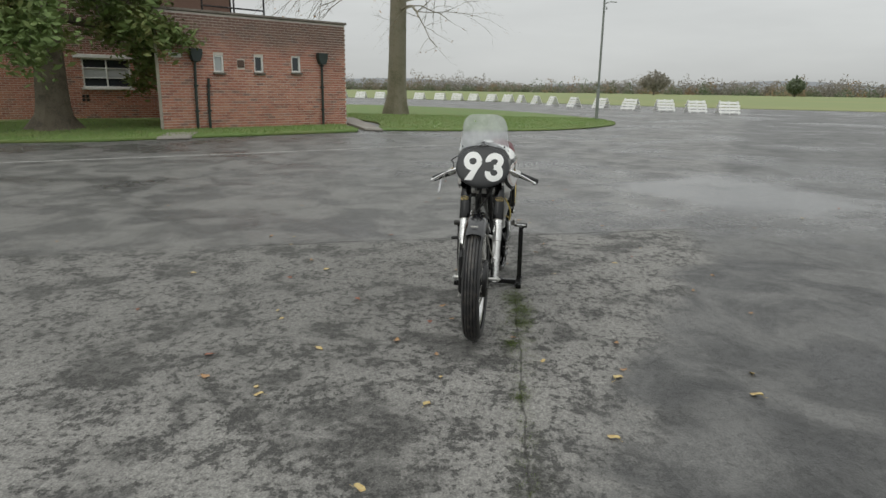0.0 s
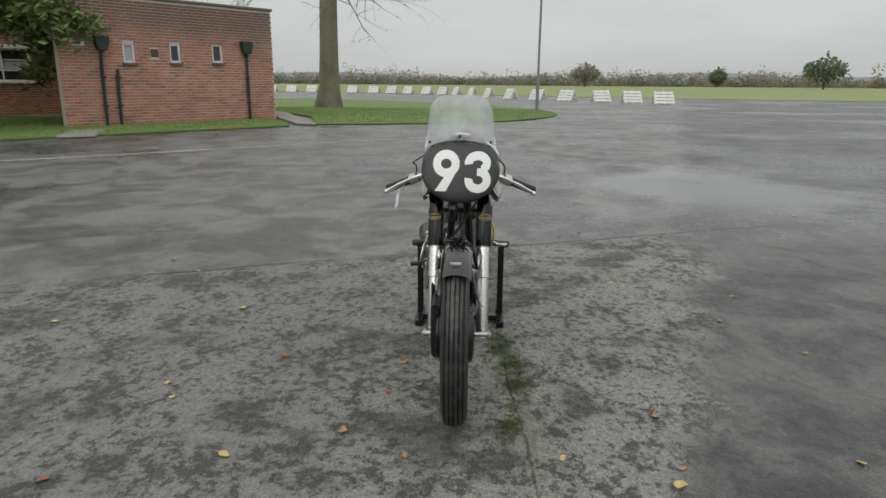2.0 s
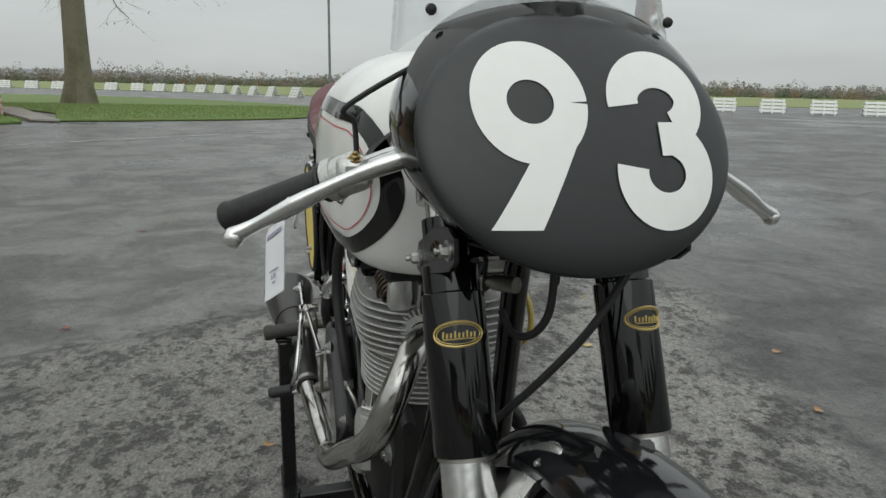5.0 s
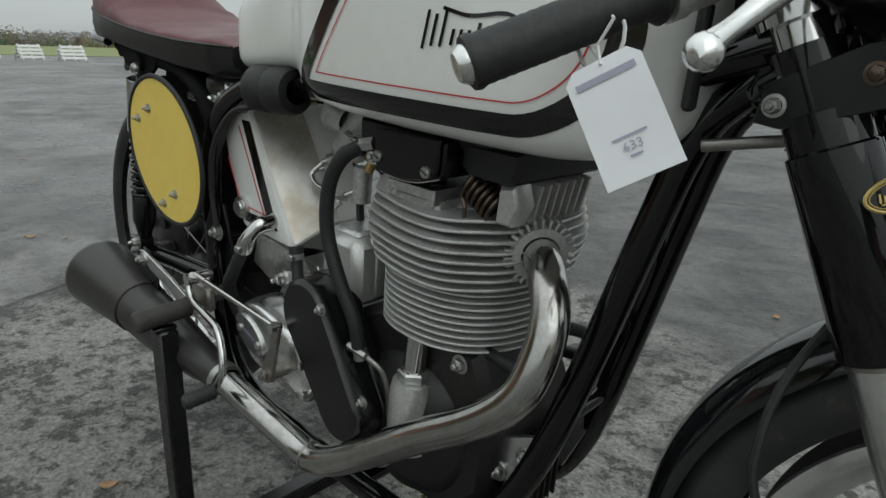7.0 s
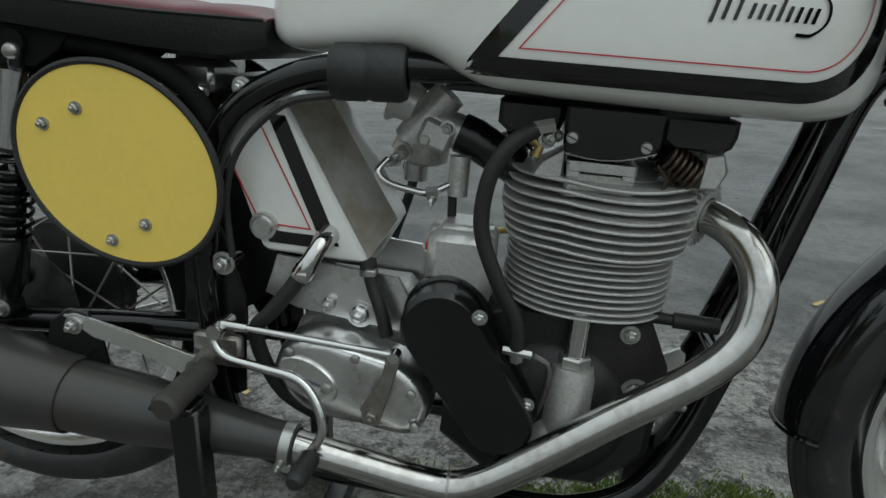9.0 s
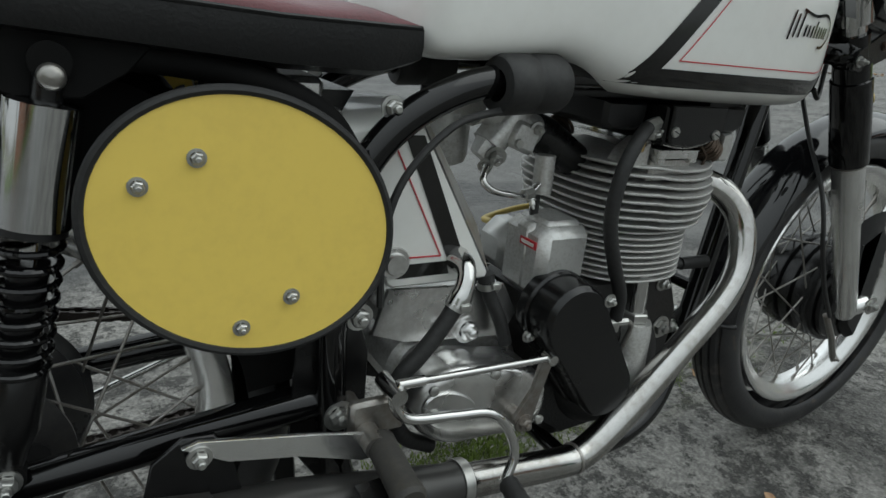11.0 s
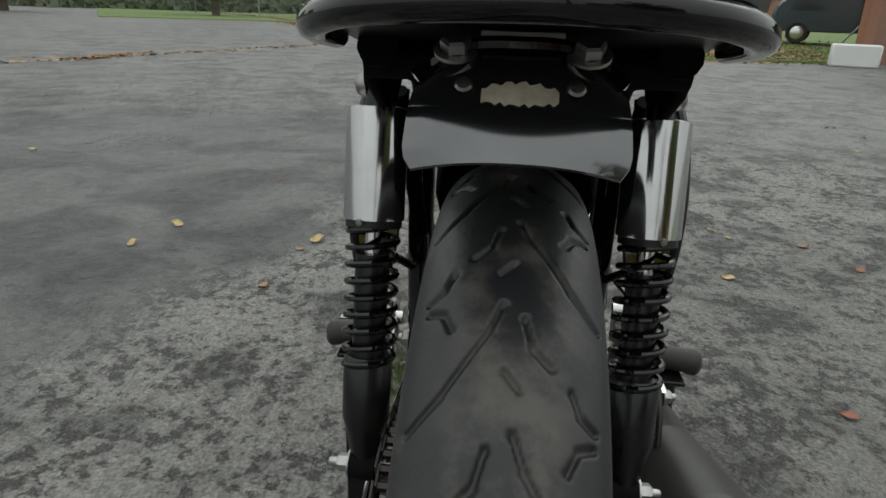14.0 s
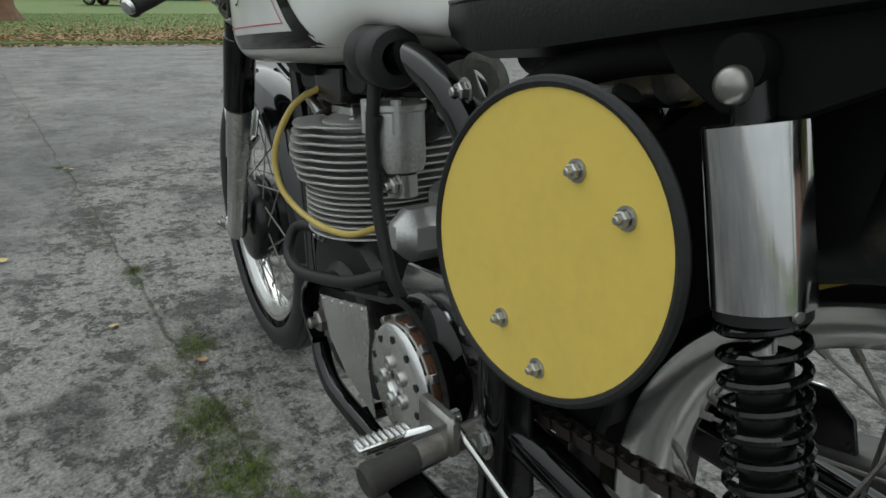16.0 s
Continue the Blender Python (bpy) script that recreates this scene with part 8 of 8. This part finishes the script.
kinds = [(leaf_mesh(LEAF_YELLOW, 1), "curled yellow leaf lying on the asphalt"), (leaf_mesh(LEAF_TAN, 2), "dry tan leaf lying on the asphalt"), (leaf_mesh(LEAF_RED, 3), "russet brown leaf lying on the asphalt"), (leaf_mesh(LEAF_YELLOW, 4), "curled yellow leaf lying on the asphalt")]
fixed = [(1.22, 0.695, 0, 1.3), (0.96, -0.39, 1, 1.0), (1.06, 1.32, 0, 0.9), (1.29, 1.27, 0, 1.1), (1.76, 0.62, 0, 1.0), (3.06, 0.365, 0, 1.0), (0.37, -0.24, 1, 0.8), (2.225, -0.234, 0, 0.9), (0.65, -0.27, 2, 0.8), (-0.433, -0.256, 1, 0.7), (1.10, -0.16, 1, 0.7), (0.58, -0.154, 1, 0.6), (1.35, -0.10, 0, 0.7), (0.80, 0.20, 1, 0.6), (1.12, 0.73, 1, 0.7)]
r = random.Random(77)
for _ in range(105):
    a, d = r.uniform(0, 6.28), 0.7 + 5.5 * r.random() ** 0.8
    fixed.append((0.4 + math.cos(a) * d, math.sin(a) * d, r.choice((0, 1, 1, 2, 3)), r.uniform(0.45, 1.0)))
for x, y, k, sc in fixed:
    ob = new("fallen_leaf", kinds[k][0])
    ob.matrix_world = pose(x, y, 0.001, r.uniform(-8, 8), r.uniform(-8, 8), r.uniform(0, 360)) @ Matrix.Diagonal((sc, sc, sc, 1))
    tagged(ob, kinds[k][1], "leaf", "fallen leaves")

# moss tufts in the crack, leaf litter on the verge
MOSS = simple("bright_moss", (0.14, 0.20, 0.03), 0.8, dirt=0.8, dirt_colour=(0.05, 0.07, 0.015), fine=90, coarse=12)
mb = MB()
clumps = ((1.475, 0.262, 0.022, 90), (0.88, 0.197, 0.035, 130), (0.56, 0.248, 0.045, 230), (0.36, 0.236, 0.05, 300), (0.19, 0.19, 0.05, 220), (0.06, 0.17, 0.06, 130), (3.15, 0.40, 0.02, 50), (5.0, 0.53, 0.05, 90))
seeds = [(r.gauss(x, w), r.gauss(y, w * 0.7)) for x, y, w, n in clumps for _ in range(n)]
for _ in range(260):
    x = r.uniform(0.0, 3.4)
    seeds.append((x, 0.170 + 0.069 * x + r.gauss(0, 0.018)))
for x, y in seeds:
    for _ in range(5):
        a, l = r.uniform(0, 6.28), r.uniform(0.004, 0.013)
        px, py = x + r.gauss(0, 0.008), y + r.gauss(0, 0.008)
        mb.add([(px - 0.002, py, 0), (px + 0.002, py, 0), (px + math.cos(a) * l * 0.6, py + math.sin(a) * l * 0.6, l)], [(0, 1, 2)])
tagged(new("moss", mesh_of("moss", mb, MOSS, 0)), "small bright green moss tufts in the asphalt crack", "moss", kind="stuff")
mb = MB()
edge_line = curve([(62, 29, 0), (45, 17.6, 0), (29, 9.2, 0), (18, 2.7, 0), (15.2, 1.0, 0), (14.8, -1.0, 0), (14.5, -2.5, 0), (14.1, -3.9, 0), (14.9, -6.6, 0)], 8)
for _ in range(16000):
    p = r.choice(edge_line) + Vector((0, 0, 0))
    wide = 4.2 if -7 < p.y < 3.2 else 0.8
    out_ = Vector((p.x + 1, p.y, 0)).normalized()
    p = p + out_ * (abs(r.gauss(0, wide)) - 0.35) + Vector((r.gauss(0, 0.3), r.gauss(0, 0.5), 0))
    if len(mb.f) % 40 == 0:  # drifts along the painted line
        p = Vector((8.7, 6.25, 0)) + Vector((r.gauss(0, 0.45), r.gauss(0, 0.10), 0)) if r.random() < 0.5 else Vector((7.08, 6.69, 0)).lerp(Vector((14.66, 4.35, 0)), r.random()) + Vector((0, r.gauss(0, 0.12), 0))
    a, s = r.uniform(0, 6.28), r.uniform(0.028, 0.06)
    z = yard_z(p.x, p.y) + 0.02 + r.random() * 0.04 if inside((p.x, p.y), YARD) else 0.006 + r.random() * 0.015
    u, v = Vector((math.cos(a), math.sin(a), r.uniform(-0.4, 0.4))) * s, Vector((-math.sin(a), math.cos(a), r.uniform(-0.4, 0.4))) * s * 0.6
    mb.add([p + Vector((0, 0, z)) - u, p + Vector((0, 0, z + 0.01)) + v, p + Vector((0, 0, z)) + u, p + Vector((0, 0, z + 0.01)) - v], [(0, 1, 2, 3)])
tagged(new("leaf_litter", mesh_of("leaf_litter", mb, LEAF_BROWN, 0)), "brown leaf litter along the edge of the verge", "leaves", kind="stuff")

# ---------------- fence, yard beyond ----------------
GALV = simple("galvanised_steel", (0.34, 0.36, 0.37), 0.5, 0.6, dirt=0.5, coarse=2)
fence = thing("wire_fence", "galvanised chain-link fence on thin steel posts", "fence")
fl = [Vector(p) for p in ((62, 33, 0), (50, 25, 0), (40, 16, 0), (31, 9.8, 0), (23.2, 3.9, 0))]
fr = [Vector(p) for p in ((19.2, -9.9, 0), (22, -11.6, 0), (26, -13.8, 0))]
for p in fl + fr:
    part("post", MB().tube([p, p + Vector((0, 0, 1.9))], 0.035, 10), GALV, fence)
for p, q in ((fl[-1], Vector((0.8, -2.2, 0.1))), (fr[0], Vector((0.4, 0.95, 0.1)))):
    part("brace", MB().tube([p + Vector((0, 0, 1.5)), p + q], 0.025, 8), GALV, fence)
mb = MB()
for a, b in list(zip(fl, fl[1:])) + list(zip(fr, fr[1:])):
    for z in (0.12, 0.95, 1.8):
        mb.tube([a + Vector((0, 0, z)), b + Vector((0, 0, z))], 0.004, 5)
    n = int((b - a).length / 0.12)
    for k in range(n):
        p = a + (b - a) * (k / n)
        q = a + (b - a) * min(1, (k + 8) / n)
        mb.add([p + Vector((0, 0, 0.1)), p + Vector((0.004, 0.004, 0.1)), q + Vector((0, 0, 1.8))], [(0, 1, 2)])
        mb.add([q + Vector((0, 0, 0.1)), q + Vector((0.004, 0.004, 0.1)), p + Vector((0, 0, 1.8))], [(0, 1, 2)])
tagged(part("wire", mb, GALV, fence, "", 0), kind="stuff")

GREEN_SHEET = simple("green_corrugated_sheet", (0.02, 0.10, 0.065), 0.45, dirt=0.3, coarse=1.5)
shed = thing("green_shed", "brick store with a green corrugated steel shutter", "building", frame_of(Vector((15.75, -8.3)), Vector((0.25, -1))))
for c_, s_ in (((7.05, -3.0, 1.6), (10.3, 0.3, 3.2)), ((12.05, -1.6, 1.6), (0.3, 2.6, 3.2)), ((2.05, -1.6, 1.6), (0.3, 2.5, 3.2))):
    part("wall", MB().box(c_, s_), BRICK, shed, "", 0)
rows = []
for k in range(60):
    z = k * 0.05
    rows.append([(4.0, 0.03 * (k % 2), z), (12.0, 0.03 * (k % 2), z)])
part("shutter", MB().grid(rows), GREEN_SHEET, shed, "green corrugated shutter", 0)
part("pier", MB().box((2.0, -0.1, 1.5), (3.9, 0.35, 3.0)), BRICK, shed, "", 0)
part("roof", MB().box((6.1, -1.2, 3.26), (12.6, 4.1, 0.12)), COPING, shed, "", 0)
block = thing("concrete_block", "white painted concrete block at the tarmac's edge", "block", pose(14.25, -7.1, 0, 0, 0, -19), mb=MB().box((0, 0, 0.23), (0.5, 0.92, 0.46), None, 0.03), material=BARRIER_WHITE)


def car_mesh(L, W, H, van=False):
    prof = [(-L / 2, 0.35), (-L / 2, 0.85), (-L * 0.30, 0.98), (-L * 0.17, H - 0.03), (L * 0.12, H), (L * 0.40, H - 0.12), (L / 2, 0.95), (L / 2, 0.35)] if not van else [(-L / 2, 0.35), (-L / 2, 0.8), (-L * 0.33, 1.05), (-L * 0.2, H - 0.1), (-L * 0.1, H), (L / 2 - 0.05, H), (L / 2, H - 0.2), (L / 2, 0.35)]
    c = [(p.x, p.z) for p in curve([(x, 0, z) for x, z in prof], 4)]
    return MB().prism(c, -W / 2, W / 2, "xz", 0.10)


def vehicle(name, label, m, paint, L, W, H, van=False):
    t = thing(name, label, "car" if not van else "van", m)
    part("body", car_mesh(L, W, H, van), paint, t)
    for s in (-1, 1):
        if van:
            part("side_window", MB().prism([(-L * 0.27, 1.12), (-L * 0.17, H - 0.22), (-L * 0.05, H - 0.22), (-L * 0.05, 1.12)], s * (W / 2 - 0.02), s * (W / 2 + 0.006), "xz"), DARK_GLASS, t, "", 0)
        else:
            part("side_window", MB().prism([(-L * 0.25, 0.98), (-L * 0.15, H - 0.12), (L * 0.12, H - 0.1), (L * 0.36, H - 0.2), (L * 0.38, 0.98)], s * (W / 2 - 0.02), s * (W / 2 + 0.006), "xz"), DARK_GLASS, t, "", 0)
        for x in (-L * 0.31, L * 0.31):
            w = part("wheel", MB().lathe([(0.2, -0.09), (0.3, -0.1), (0.32, -0.06), (0.32, 0.06), (0.3, 0.1), (0.2, 0.09)], (x, s * (W / 2 - 0.08), 0.32), (0, 1, 0), 24), RUBBER, t)
            part("hub_cap", MB().lathe([(0.2, 0.08), (0.18, 0.095), (0.05, 0.105), (0, 0.105)], (x, s * (W / 2 - 0.08), 0.32), (0, s, 0), 20), ALLOY, w)
        part("head_lamp", MB().box((-L / 2 + 0.06, s * (W / 2 - 0.25), 0.72), (0.12, 0.3, 0.14), None, 0.03), CHROME, t)
    part("windscreen", MB().box((-L * 0.25, 0, (H + 0.95) / 2), (0.02, W - 0.3, (H - 0.95) * 1.1), Matrix.Rotation(0.8 if not van else 0.5, 3, "Y")), DARK_GLASS, t, "", 0)


vehicle("parked_car", "dark green-grey parked hatchback on the grass", pose(22.0, -10.2, yard_z(22.0, -10.2) + 0.02, 0, 0, 66), simple("dark_car_paint", (0.025, 0.04, 0.045), 0.2, coat=0.6), 4.1, 1.75, 1.5)
vehicle("parked_car", "red parked car beyond the fence", pose(40.0, -4.0, yard_z(40, -4), 0, 0, 60), simple("red_car_paint", (0.38, 0.03, 0.04), 0.25, coat=0.6), 4.0, 1.7, 1.45)
far_shed = thing("far_building", "long brick and green sided building beyond the grass", "building", Matrix.Translation((54, -11, 0)))
part("wall", MB().box((0, 0, 1.6), (6, 26, 3.2)), BRICK, far_shed, "", 0)
part("door", MB().box((-3.02, 3, 1.2), (0.06, 5, 2.3), None, 0.02), GREEN_SHEET, far_shed)
part("roof", MB().box((0, 0, 3.35), (6.6, 26.6, 0.3), None, 0.05), COPING, far_shed)
vehicle("parked_van", "white van parked beyond the row of barriers", pose(-37.2, 52.2, 0.0, 0, 0, 40), simple("white_van_paint", (0.75, 0.76, 0.77), 0.25, coat=0.5), 4.9, 1.95, 2.1, True)
